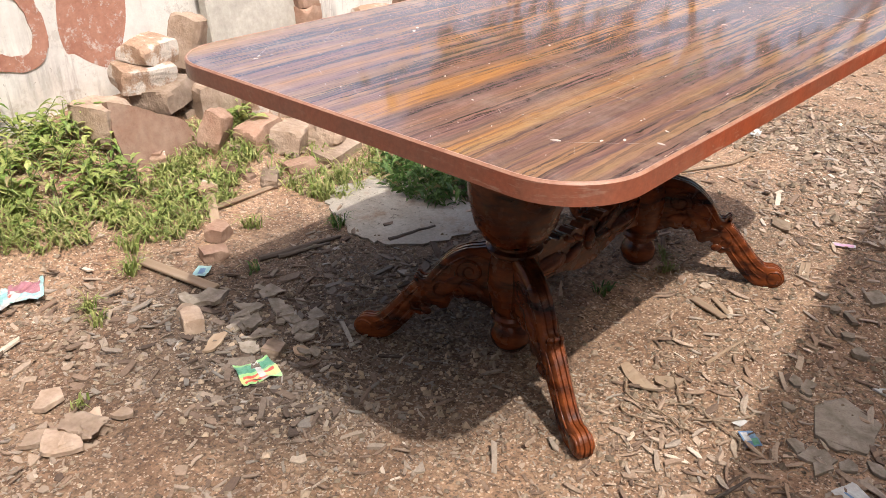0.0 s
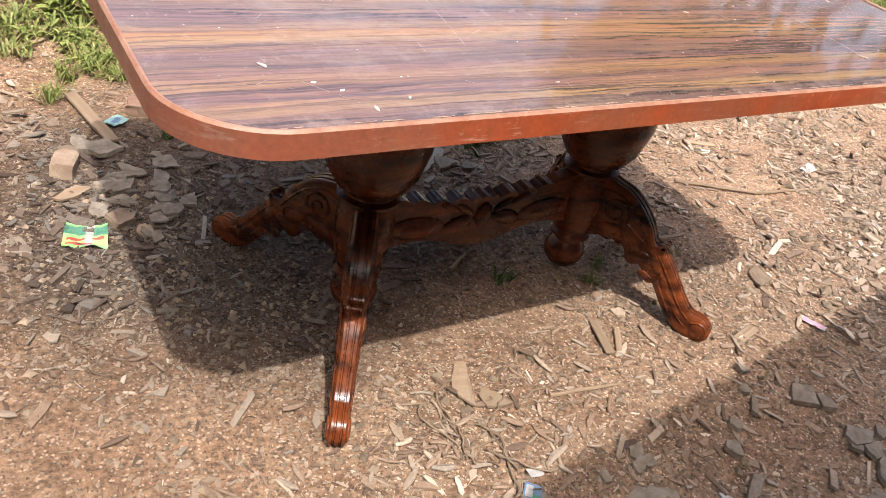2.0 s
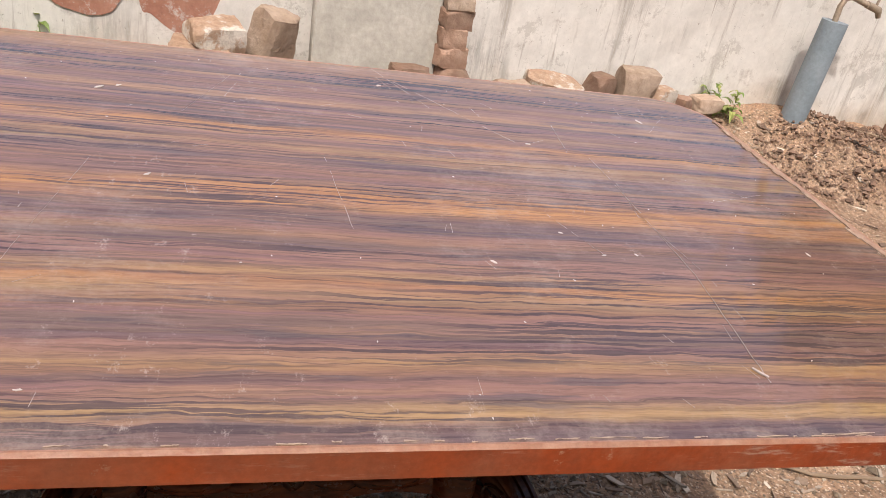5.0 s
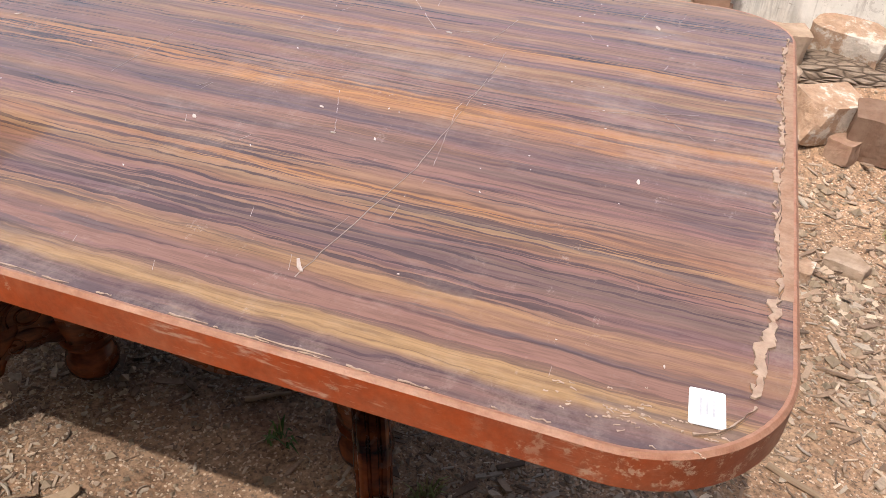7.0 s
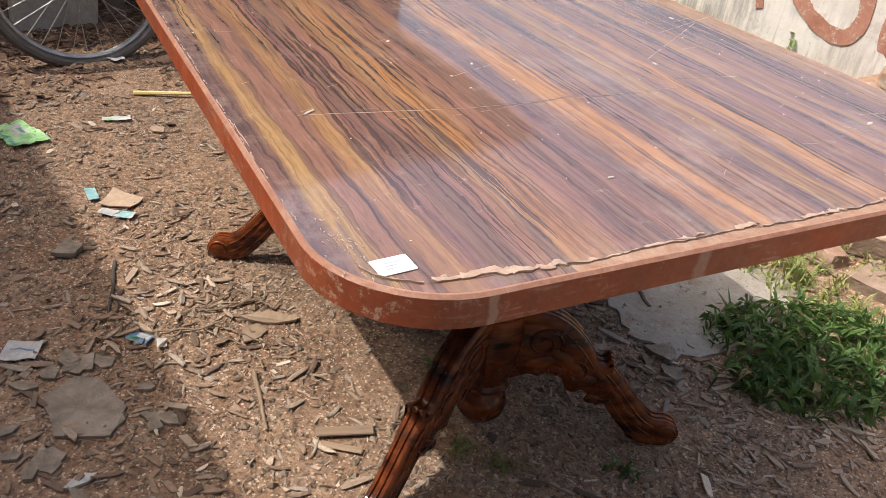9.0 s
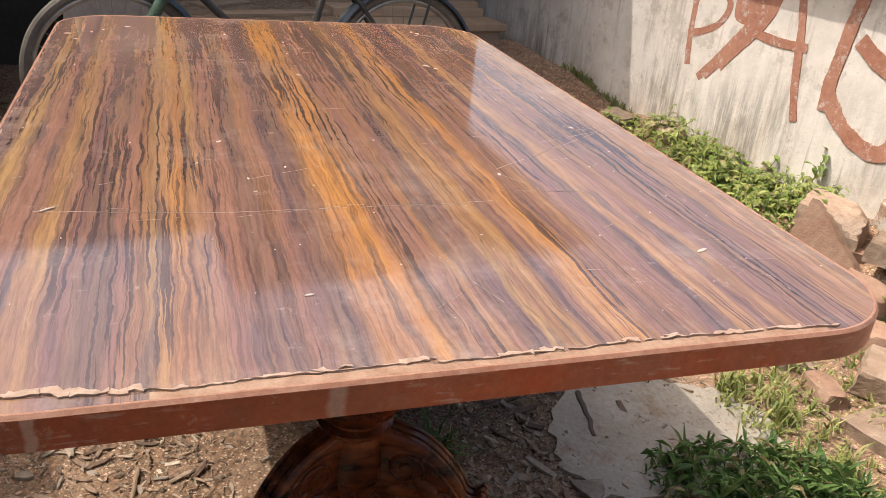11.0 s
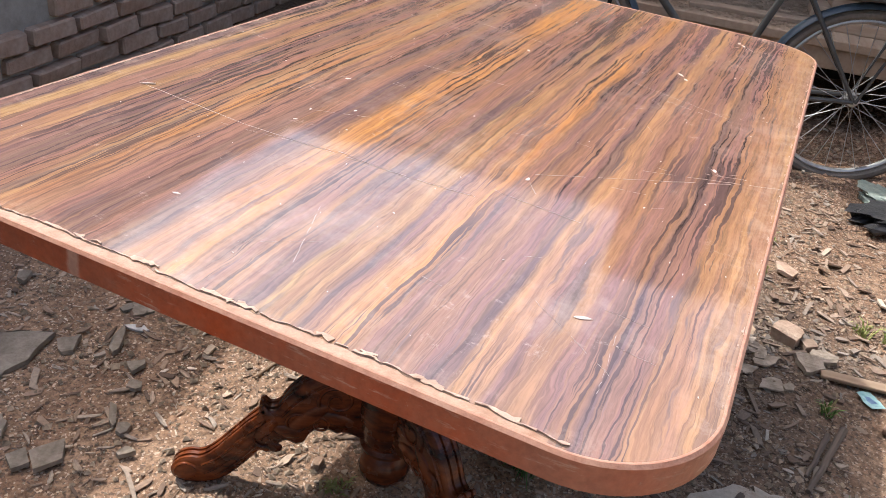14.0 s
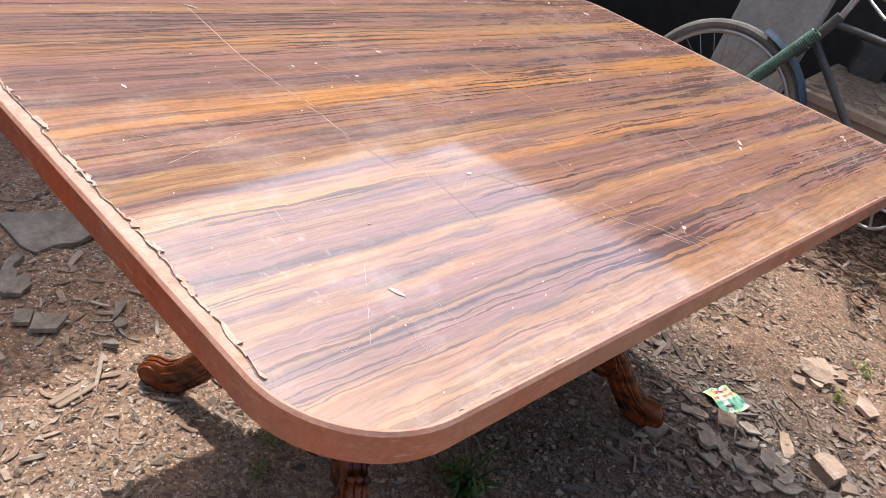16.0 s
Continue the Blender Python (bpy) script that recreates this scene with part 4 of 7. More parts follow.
def build_marks():
    rnd = random.Random(11)
    x1 = CX + HX

    def along_edge(pts, step=0.006):
        """Points at even steps along a smooth line."""
        pts = smooth_open(pts, 8)
        out = [Vector(pts[0])]
        for p in pts[1:]:
            p = Vector(p)
            while (p - out[-1]).length > step:
                out.append(out[-1] + (p - out[-1]).normalized() * step)
        return out

    route = along_edge([(0.822, 0.40), (0.818, 0.30), (0.8155, 0.19), (0.8185, 0.0), (0.816, -0.055), (0.8145, -0.165), (0.8175, -0.26), (0.816, -0.328), (0.810, -0.377), (0.806, -0.412), (0.798, -0.447), (0.781, -0.473), (0.760, -0.486)])
    path = [(p.x + rnd.uniform(-0.0009, 0.0009) + 0.0026 * noise.noise(Vector((p.y * 17, 0, 5))) + 0.0022 * noise.noise(Vector((p.y * 55, 3, 5))), p.y + rnd.uniform(-0.001, 0.001)) for p in route]
    bm = bmesh.new()
    strip_on_top(bm, path, 0.0005, 0.0003, 0.0003, 0.0002, rnd)
    bare = [p for p in path if -0.30 < p[1] < 0.385]
    bs = bmesh.new()
    slab(bs, bare + [(CX + HX - 0.0055, y) for _, y in reversed(bare)], TOP - 0.001, TOP + 0.0003)
    part("bare_strip", bs, BARE, table, "bare tan strip where the laminate has broken away")
    part("crack", bm, CRACK, table, "dark crack where the laminate has split")
    bm = bmesh.new()
    k = 0
    while k < len(path) - 3:
        e = min(len(path) - 1, k + rnd.randint(2, 7))
        y = path[(k + e) // 2][1]
        w = 0.0012 + 0.0060 * rnd.random() ** 3 + (0.0040 * rnd.uniform(0.5, 1.4) if -0.445 < y < -0.30 else 0.0)
        strip_on_top(bm, [(x - 0.0008 - 0.5 * w, yy + (0.4 * w if yy < -0.43 else 0.0)) for x, yy in path[k:e + 1]], w, w * rnd.uniform(0.6, 1.1), 0.0004, 0.0006 + 0.32 * w, rnd, 0.0011)
        k = e + (1 if rnd.random() < 0.2 else 0)
    part("torn_lip", bm, TORN, table, "thin pale raised lip of torn laminate")
    for y0, w, ln in ((-0.165, 0.010, 0.016), (-0.14, 0.006, 0.014), (-0.06, 0.005, 0.012), (0.05, 0.006, 0.014), (0.19, 0.005, 0.02), (-0.425, 0.006, 0.012), (-0.345, 0.006, 0.010)):
        near = [p for p in path if y0 <= p[1] <= y0 + ln]
        if len(near) < 2:
            continue
        bm = bmesh.new()
        strip_on_top(bm, [(x - 0.006 + rnd.uniform(-0.002, 0.002), y) for x, y in near], w * 0.5, w * 0.25, 0.0006, 0.001, rnd, 0.001)
        part("laminate_curl", bm, TORN, table, "curled splinter of laminate")
    bm = bmesh.new()
    for _ in range(60):
        x, y = rnd.gauss(0.715, 0.028), rnd.gauss(-0.481, 0.010)
        strip_on_top(bm, wander((x, y), (x + rnd.uniform(0.0015, 0.006), y + rnd.uniform(-0.002, 0.002)), 3, 0.0008, rnd), rnd.uniform(0.0007, 0.0016), 0.0006, 0.0003, 0.0006, rnd, 0.0003)
    tagged(part("putty_fleck", bm, GLUE, table, "flecks of dried putty"), kind="stuff")
    bm = bmesh.new()
    for sy in (-1, 1):
        for i in range(40):
            x = -0.70 + 1.40 * i / 40 + rnd.uniform(-0.025, 0.025)
            ln = 0.003 + rnd.expovariate(1 / 0.012)
            y = sy * (HY - 0.0065 - rnd.uniform(0, 0.003))
            strip_on_top(bm, wander((x, y), (x + ln, y), 5, 0.0007, rnd), 0.0014, 0.0007, 0.0004, 0.0006, rnd, 0.0003)
    tagged(part("frayed_edge", bm, TORN, table, "frayed pale laminate edge"), kind="stuff")
    bm = bmesh.new()
    lines = [((0.431, -0.43), (0.455, -0.21), 0.0022), ((0.455, -0.21), (0.452, 0.086), 0.0018), ((0.452, 0.086), (0.447, 0.15), 0.0016), ((0.416, 0.185), (0.427, 0.29), 0.0018), ((0.329, 0.191), (0.163, 0.44), 0.0020), ((0.207, 0.317), (0.126, 0.515), 0.0018), ((0.351, 0.189), (0.39, 0.215), 0.0018), ((-0.655, 0.334), (-0.661, 0.42), 0.0024),
             ((0.343, -0.174), (0.298, -0.068), 0.0018), ((0.597, 0.008), (0.727, 0.056), 0.0016), ((0.295, 0.294), (0.286, 0.34), 0.0016), ((0.458, 0.057), (0.444, -0.059), 0.0014), ((0.470, -0.20), (0.445, -0.05), 0.0014), ((0.15, 0.40), (0.13, 0.46), 0.0022), ((0.12, 0.40), (0.15, 0.43), 0.0024), ((0.02, -0.14), (0.0, 0.10), 0.0012), ((-0.36, -0.32), (-0.30, 0.02), 0.0010), ((-0.67, -0.36), (-0.574, -0.48), 0.0018),
             ((-0.70, 0.335), (-0.62, 0.40), 0.0026), ((0.64, 0.393), (0.748, 0.402), 0.0012), ((0.60, 0.37), (0.605, 0.42), 0.0014), ((0.66, 0.40), (0.665, 0.44), 0.0014), ((0.63, 0.30), (0.72, 0.42), 0.0009), ((-0.2, 0.2), (-0.12, 0.42), 0.0009), ((0.72, -0.02), (0.66, 0.06), 0.0009), ((-0.14, 0.28), (-0.12, 0.36), 0.0014), ((-0.513, 0.351), (-0.411, 0.423), 0.0014)]
    for order, (a, c, w) in enumerate(lines):
        w *= 1.05 if order < 8 else 0.9
        n = 16
        pts = wander(a, c, n, 0.0008, rnd)
        k = 0
        while k < n:
            e = min(n, k + rnd.randint(1, 4))
            strip_on_top(bm, pts[k:e + 1], w * rnd.uniform(0.2, 0.5), w * rnd.uniform(0.1, 0.45), 0.0003)
            k = e + (rnd.choice((0, 0, 0, 0, 1)) if order < 6 else rnd.choice((0, 0, 1, 1, 2)))
    for _ in range(60):
        x, y, a = rnd.uniform(-0.78, 0.78), rnd.uniform(-0.48, 0.48), rnd.gauss(1.5, 0.6)
        ln = rnd.uniform(0.004, 0.03)
        strip_on_top(bm, [(x, y), (x + ln * math.cos(a), y + ln * math.sin(a))], 0.0004, 0.0002, 0.0003)
    tagged(part("scratch", bm, HAIRLINE, table, "fine pale scratches across the top"), kind="stuff")
    bm = bmesh.new()
    marks = [(0.13, 0.412, 0.007), (0.35, 0.188, 0.007), (0.675, -0.144, 0.006), (0.631, 0.353, 0.011), (0.184, -0.205, 0.006), (0.342, -0.175, 0.004), (0.39, -0.17, 0.0035), (0.30, -0.12, 0.004), (-0.228, -0.025, 0.006), (-0.325, 0.271, 0.010), (-0.30, 0.285, 0.007), (-0.697, 0.338, 0.009), (-0.68, 0.35, 0.008), (-0.663, -0.361, 0.009),
             (-0.594, -0.433, 0.006), (-0.62, -0.41, 0.006), (-0.573, -0.481, 0.007), (-0.603, -0.145, 0.0045), (-0.533, -0.017, 0.004), (-0.288, -0.443, 0.004), (-0.52, -0.46, 0.005)]
    marks += [(rnd.uniform(-0.78, 0.78), rnd.uniform(-0.49, 0.49), rnd.uniform(0.0008, 0.0022)) for _ in range(80)]
    for x, y, r in marks:
        a, n = rnd.uniform(0, 3.14), 7
        ring = []
        for i in range(n):
            q = 6.283 * i / n
            ex, ey = r * rnd.uniform(0.5, 1.1) * math.cos(q), 0.4 * r * rnd.uniform(0.5, 1.2) * math.sin(q)
            ring.append((x + ex * math.cos(a) - ey * math.sin(a), y + ex * math.sin(a) + ey * math.cos(a)))
        slab(bm, ring, TOP + 0.0003, TOP + 0.001)
    tagged(part("speck", bm, SCRATCH, table, "pale specks stuck to the top"), kind="stuff")
    bm = bmesh.new()
    slab(bm, [(0.421, -0.4065), (0.4265, -0.4165), (0.433, -0.422), (0.4345, -0.4205), (0.4295, -0.4145), (0.4235, -0.4055)], TOP + 0.0005, TOP + 0.002)
    part("shaving", bm, SCRATCH, table, "pale curl of wood shaving")
    bm = bmesh.new()
    slab(bm, rounded_rect(0.0185, 0.0128, 0.002, 3), 0.0, 0.0006)
    tag = thing("price_label", "small white paper label stuck on the table corner", "label", bm, PAPER, Matrix.Translation((0.769, -0.453, TOP + 0.0008)) @ Matrix.Rotation(radians(94), 4, "Z"))
    for i, w in enumerate((0.018, 0.013, 0.016)):
        bm = bmesh.new()
        box(bm, w, 0.0016, 0.0003, Matrix.Translation((0, 0.0045 - 0.0045 * i, 0.0008)))
        part("print_line", bm, INK, tag, "faint grey print")


build_marks()


# ---- painted letters on the wall ----
def ribbon(bm, pts, w, proud):
    """A brush stroke on the wall face, a little proud of it."""
    pts = smooth_open(pts, 16)
    va, vb, vc, vd = [], [], [], []
    for i, (u, z) in enumerate(pts):
        (a, b), (c, d) = pts[max(i - 1, 0)], pts[min(i + 1, len(pts) - 1)]
        ln = math.hypot(c - a, d - b) or 1
        nu, nz = -(d - b) / ln, (c - a) / ln
        h = w * (0.5 + 0.10 * noise.noise(Vector((u * 24, z * 24, 4))) + 0.05 * noise.noise(Vector((u * 110, z * 110, 8))))
        for lst, s, v in ((va, -1, 0.0), (vb, 1, 0.0), (vc, -1, -proud), (vd, 1, -proud)):
            lst.append(bm.verts.new((u + s * h * nu, WALL_V + v, z + s * h * nz)))
    for i in range(len(pts) - 1):
        bm.faces.new((vc[i], vd[i], vd[i + 1], vc[i + 1]))
        bm.faces.new((va[i], vc[i], vc[i + 1], va[i + 1]))
        bm.faces.new((vb[i], vb[i + 1], vd[i + 1], vd[i]))


def build_letters():
    shapes = [
        [((-1.228, 0.51), (-1.240, 0.58), (-1.248, 0.67), (-1.252, 0.82), (-1.25, 0.97)), 0.030],
        [((-1.245, 0.635), (-1.17, 0.66), (-1.095, 0.705), (-1.065, 0.78), (-1.14, 0.85), (-1.24, 0.87)), 0.028],
        [((-1.155, 0.475), (-1.09, 0.545), (-1.005, 0.65), (-0.94, 0.73), (-0.89, 0.80)), 0.032],
        [((-1.115, 0.485), (-1.05, 0.56), (-0.97, 0.645), (-0.90, 0.74)), 0.022],
        [((-1.05, 0.543), (-0.987, 0.62), (-0.926, 0.687), (-0.86, 0.78), (-0.82, 0.92)), 0.040],
        [((-0.93, 0.702), (-0.86, 0.698), (-0.781, 0.693), (-0.706, 0.697), (-0.66, 0.70)), 0.032],
        [((-0.638, 0.445), (-0.660, 0.52), (-0.676, 0.586), (-0.695, 0.691), (-0.712, 0.78), (-0.76, 0.95)), 0.033],
        [((-0.529, 0.515), (-0.532, 0.60), (-0.527, 0.66), (-0.518, 0.74), (-0.508, 0.83), (-0.48, 0.95)), 0.05],
        [((-0.530, 0.585), (-0.468, 0.508), (-0.388, 0.459), (-0.313, 0.440), (-0.262, 0.454), (-0.235, 0.513), (-0.243, 0.591), (-0.272, 0.66), (-0.33, 0.70)), 0.055],
        [((-0.465, 0.770), (-0.393, 0.726), (-0.324, 0.700), (-0.25, 0.716), (-0.205, 0.756), (-0.190, 0.83), (-0.215, 0.90), (-0.27, 0.96)), 0.055],
    ]
    for i, (pts, w) in enumerate(shapes):
        bm = bmesh.new()
        ribbon(bm, pts, w, 0.0012 + 0.0004 * i)
        part("painted_stroke", bm, PAINT, wall_north, "red-brown painted stroke")
    right = [(-0.165, 0.52), (-0.152, 0.44), (-0.125, 0.432), (-0.065, 0.385), (0.004, 0.352), (0.045, 0.37), (0.070, 0.42), (0.103, 0.50), (0.118, 0.58), (0.14, 0.75), (0.15, 0.96), (0.02, 0.97), (-0.07, 0.97), (-0.10, 0.82), (-0.13, 0.70), (-0.15, 0.62)]
    left = [(-1.03, 0.74), (-0.975, 0.72), (-0.92, 0.735), (-0.875, 0.78), (-0.855, 0.86), (-0.85, 0.97), (-1.0, 0.97), (-1.02, 0.90), (-1.035, 0.82)]
    for outline in (right, left):
        bm = bmesh.new()
        slab(bm, smooth_outline(outline, 3), -WALL_V, -WALL_V + 0.0008, Matrix.Rotation(radians(90), 4, "X"))
        part("painted_block", bm, PAINT, wall_north, "solid red-brown painted shape")


build_letters()


def gz(u, v):
    p = Y(u, v)
    return ground_height(p.x, p.y)


def at_yard(u, v, z=None, rz=0, rx=0, ry=0):
    p = Y(u, v, gz(u, v) if z is None else z)
    return Matrix.Translation(p) @ Euler((radians(rx), radians(ry), radians(rz) + YAW)).to_matrix().to_4x4()


# ---- slabs, stones and bricks along the wall ----
def build_stones():
    bm = bmesh.new()
    box(bm, 0.48, 0.05, 0.66, Matrix.Translation((0, 0, 0.33)), 0.006)
    thing("cement_board", "weathered grey cement slab leaning on the wall", "slab", bm, CONCRETE, at_yard(0.655, 1.855, 0.13, 0, -5))
    bm = bmesh.new()
    rnd = random.Random(3)
    edge = [(0.0, 0.64), (0.10, 0.52), (0.24, 0.47), (0.35, 0.50), (0.41, 0.66), (0.44, 0.85), (0.38, 1.03), (0.20, 1.06), (0.10, 0.99), (0.03, 0.88), (-0.02, 0.75)]
    jag = []
    for (a, b), (c, d) in zip(edge, edge[1:] + edge[:1]):
        for i in range(6):
            t = i / 6
            jag.append((a + (c - a) * t + rnd.uniform(-0.012, 0.012), b + (d - b) * t + rnd.uniform(-0.012, 0.012)))
    slab(bm, jag, -0.02, 0.008)
    thing("cement_slab", "broken grey cement slab lying flush in the earth", "slab", bm, CEMENT, YARD)
    stones = [  # u, v, z (bottom), size, turn, tilt, kind
        (0.07, 1.80, 0.385, (0.20, 0.15, 0.085), 12, 8, 2), (0.02, 1.78, 0.31, (0.22, 0.17, 0.085), -15, 6, 2), (0.08, 1.74, 0.235, (0.26, 0.18, 0.085), 20, -6, 1), (0.27, 1.82, 0.33, (0.15, 0.13, 0.19), 30, 14, 1), (-0.20, 1.72, 0.17, (0.22, 0.16, 0.14), 25, 5, 1),
        (0.22, 1.66, 0.13, (0.18, 0.14, 0.13), -10, 0, 1), (0.10, 1.52, 0.05, (0.15, 0.10, 0.14), 35, 25, 0), (0.26, 1.47, 0.05, (0.22, 0.11, 0.08), 15, 0, 0), (0.45, 1.62, 0.08, (0.20, 0.14, 0.10), -20, 10, 2), (0.36, 1.40, 0.02, (0.24, 0.13, 0.09), 30, 8, 1),
        (0.55, 1.37, 0.02, (0.30, 0.17, 0.13), 24, 8, 1), (0.12, 1.28, 0.0, (0.14, 0.07, 0.035), 40, 0, 1), (0.25, 1.26, 0.0, (0.13, 0.08, 0.05), -20, 0, 0), (0.80, 1.45, 0.02, (0.26, 0.18, 0.12), 12, 5, 2), (0.83, 1.66, 0.09, (0.24, 0.16, 0.12), 40, 10, 2), (0.72, 1.30, 0.01, (0.18, 0.13, 0.09), -30, 4, 1),
        (0.78, 1.80, 0.30, (0.16, 0.10, 0.06), 0, 0, 0), (0.94, 1.86, 0.36, (0.13, 0.14, 0.075), 6, 0, 0), (0.94, 1.86, 0.43, (0.12, 0.13, 0.075), -8, 0, 0), (0.94, 1.87, 0.50, (0.13, 0.13, 0.07), 10, 0, 0), (0.95, 1.87, 0.565, (0.12, 0.12, 0.065), -5, 0, 1), (0.96, 1.85, 0.26, (0.15, 0.15, 0.10), 4, 0, 0),
        (1.12, 1.72, 0.12, (0.18, 0.13, 0.15), 30, 20, 1), (1.17, 1.72, 0.20, (0.17, 0.14, 0.15), 10, 8, 1), (1.40, 1.80, 0.235, (0.27, 0.17, 0.12), -25, 10, 2), (1.06, 1.58, 0.06, (0.16, 0.11, 0.15), 60, 22, 0), (1.16, 1.56, 0.05, (0.13, 0.11, 0.17), -14, 20, 1), (1.30, 1.50, 0.03, (0.24, 0.17, 0.14), 34, 12, 2),
        (1.47, 1.46, 0.03, (0.20, 0.17, 0.15), -12, 6, 0), (1.38, 1.42, 0.02, (0.12, 0.09, 0.07), 50, 0, 0), (1.63, 1.83, 0.255, (0.12, 0.11, 0.11), 20, 0, 0), (1.79, 1.80, 0.28, (0.18, 0.13, 0.13), -10, 0, 1), (1.92, 1.80, 0.25, (0.15, 0.11, 0.09), 15, 0, 2), (2.20, 1.82, 0.24, (0.16, 0.10, 0.06), 5, 0, 1), (2.05, 1.80, 0.25, (0.10, 0.08, 0.05), 30, 0, 0),
        (1.09, 0.84, 0.0, (0.09, 0.06, 0.04), 20, 0, 0), (1.30, 0.87, 0.0, (0.12, 0.08, 0.035), -30, 0, 1), (1.03, 0.70, 0.0, (0.065, 0.055, 0.04), 10, 0, 3), (1.18, 0.80, 0.0, (0.08, 0.05, 0.04), 70, 0, 2), (-0.26, 1.12, 0.0, (0.088, 0.068, 0.046), 20, 5, 0), (-0.36, 1.03, 0.0, (0.088, 0.06, 0.036), -25, 4, 0), (-1.36, 1.32, 0.02, (0.13, 0.10, 0.07), 15, 6, 0),
        (-0.95, 1.86, 0.16, (0.13, 0.10, 0.06), 25, 8, 1), (-1.17, 1.86, 0.16, (0.17, 0.12, 0.06), -12, 6, 1), (-0.72, 1.86, 0.14, (0.12, 0.09, 0.06), 40, 0, 0), (-1.42, 1.80, 0.13, (0.16, 0.11, 0.07), 8, 5, 1), (-0.45, 1.86, 0.17, (0.13, 0.10, 0.06), 10, 0, 1), (0.30, -0.18, 0.0, (0.03, 0.02, 0.018), 0, 0, 2), (0.90, 1.10, 0.0, (0.10, 0.07, 0.04), 10, 0, 1), (-0.645, 0.785, 0.0, (0.085, 0.06, 0.045), 60, 4, 1), (-0.62, 0.84, 0.0, (0.045, 0.04, 0.03), 20, 4, 1), (-0.60, 0.53, 0.0, (0.06, 0.055, 0.022), 20, 4, 1),
    ]
    pick = random.Random(14)
    for _ in range(44):
        u = pick.uniform(-0.15, 0.95)
        v = pick.uniform(1.30, 1.72) if u < 0.55 else pick.uniform(1.22, 1.6)
        a = pick.uniform(0.035, 0.095)
        stones.append((u, v, 0.0, (a, a * pick.uniform(0.5, 0.9), a * pick.uniform(0.3, 0.6)), pick.uniform(0, 90), pick.uniform(-10, 10), pick.choice((0, 1, 1, 2))))
    mats = [BRICK, STONE, LIMESTONE, DARKSTONE]
    words = ["broken red-brown brick lump beside the wall", "rough pale broken stone beside the wall", "whitewashed rubble stone beside the wall", "dark broken stone lying on the earth"]
    names = ["broken_brick", "stone", "rubble_stone", "dark_stone"]
    for i, (u, v, z, size, rz, tilt, kind) in enumerate(stones):
        size = tuple(0.88 * e for e in size[:2]) + (size[2],)
        bm = bmesh.new()
        rock(bm, size, i + 1, cuts=6, rough=0.045)
        zz = max(z, gz(u, v) - 0.01)
        thing(names[kind], words[kind], "brick" if kind == 0 else "stone", bm, mats[kind], at_yard(u, v, zz + size[2] * 0.46, rz, tilt, tilt * 0.4), group="rubble along the wall", smooth=16)
    bm = bmesh.new()
    n, rings = 26, 22
    rows = []
    for i in range(rings + 1):
        t = i / rings
        c = Vector((1.24 + 0.62 * t, 1.745 + 0.03 * t, 0.170 + 0.012 * math.sin(5 * t)))
        row = []
        for k in range(n):
            a = 2 * math.pi * k / n
            q = Vector((t * 3.0, 2.4 * math.cos(a), 2.4 * math.sin(a)))
            r = 0.088 * (1 + 0.10 * noise.noise(q) + 0.13 * abs(noise.noise(Vector((t * 7, 5 * math.cos(a), 5 * math.sin(a))))))
            row.append(bm.verts.new((c.x, c.y + r * math.cos(a), c.z + r * math.sin(a))))
        rows.append(row)
    for r0, r1 in zip(rows, rows[1:]):
        for k in range(n):
            bm.faces.new((r0[k], r0[(k + 1) % n], r1[(k + 1) % n], r1[k]))
    bm.faces.new(rows[0][::-1])
    bm.faces.new(rows[-1])
    thing("log", "weathered grey-brown log with cracked bark beside the wall", "log", bm, BARK, YARD, smooth=40)
    # large flat red plates
    for u, v, z, pts, th, rz, tilt in ((-0.11, 1.57, 0.10, [(-0.13, 0.0), (-0.14, 0.16), (-0.125, 0.25), (-0.03, 0.21), (0.03, 0.17), (0.13, 0.12), (0.155, 0.03), (0.12, -0.02)], 0.035, -4, 72), (0.72, 0.97, 0.02, [(-0.11, -0.05), (0.02, -0.065), (0.12, 0.0), (0.13, 0.05), (0.07, 0.055), (-0.09, 0.02)], 0.035, 38, 4),
                                       (0.46, 1.28, 0.02, [(-0.12, -0.06), (0.10, -0.07), (0.13, 0.05), (-0.08, 0.08)], 0.05, 12, 6)):
        bm = bmesh.new()
        slab(bm, [(a + (c - a) * t + rnd.uniform(-0.004, 0.004), b + (d - b) * t + rnd.uniform(-0.004, 0.004)) for (a, b), (c, d) in zip(pts, pts[1:] + pts[:1]) for t in (0.0, 0.3, 0.65)], -th / 2, th / 2)
        thing("stone_plate", "flat red-brown broken stone plate", "stone", bm, BRICK if tilt > 50 else PALEBRICK if u > 0.7 else STONE, at_yard(u, v, z, rz, tilt), group="rubble along the wall")


def bark_material():
    k = Mat("cracked weathered bark", 0.95, spec=0.15)
    g = k.noise(1.0, 6, 0.7, k.coords((14, 55, 55)))
    cell = k.voronoi(1.0, k.coords((16, 60, 60)), "DISTANCE_TO_EDGE")
    c = k.mix(k.ramp(g, [(0.3, 0.0), (0.7, 1.0)]), (0.15, 0.105, 0.075), (0.31, 0.24, 0.185))
    c = k.mix(k.ramp(cell, [(0.0, 0.8), (0.12, 0.0)]), c, (0.06, 0.042, 0.03))
    k.colour(c)
    k.bump(k.math("ADD", g, k.ramp(cell, [(0.0, 0.0), (0.25, 1.0)])), 0.9, 0.010)
    return k.m


BARK = bark_material()
DARKSTONE = simple("dark stone", (0.08, 0.07, 0.06), (0.13, 0.11, 0.09), 14, 0.9, bump=0.6, bscale=60)
build_stones()


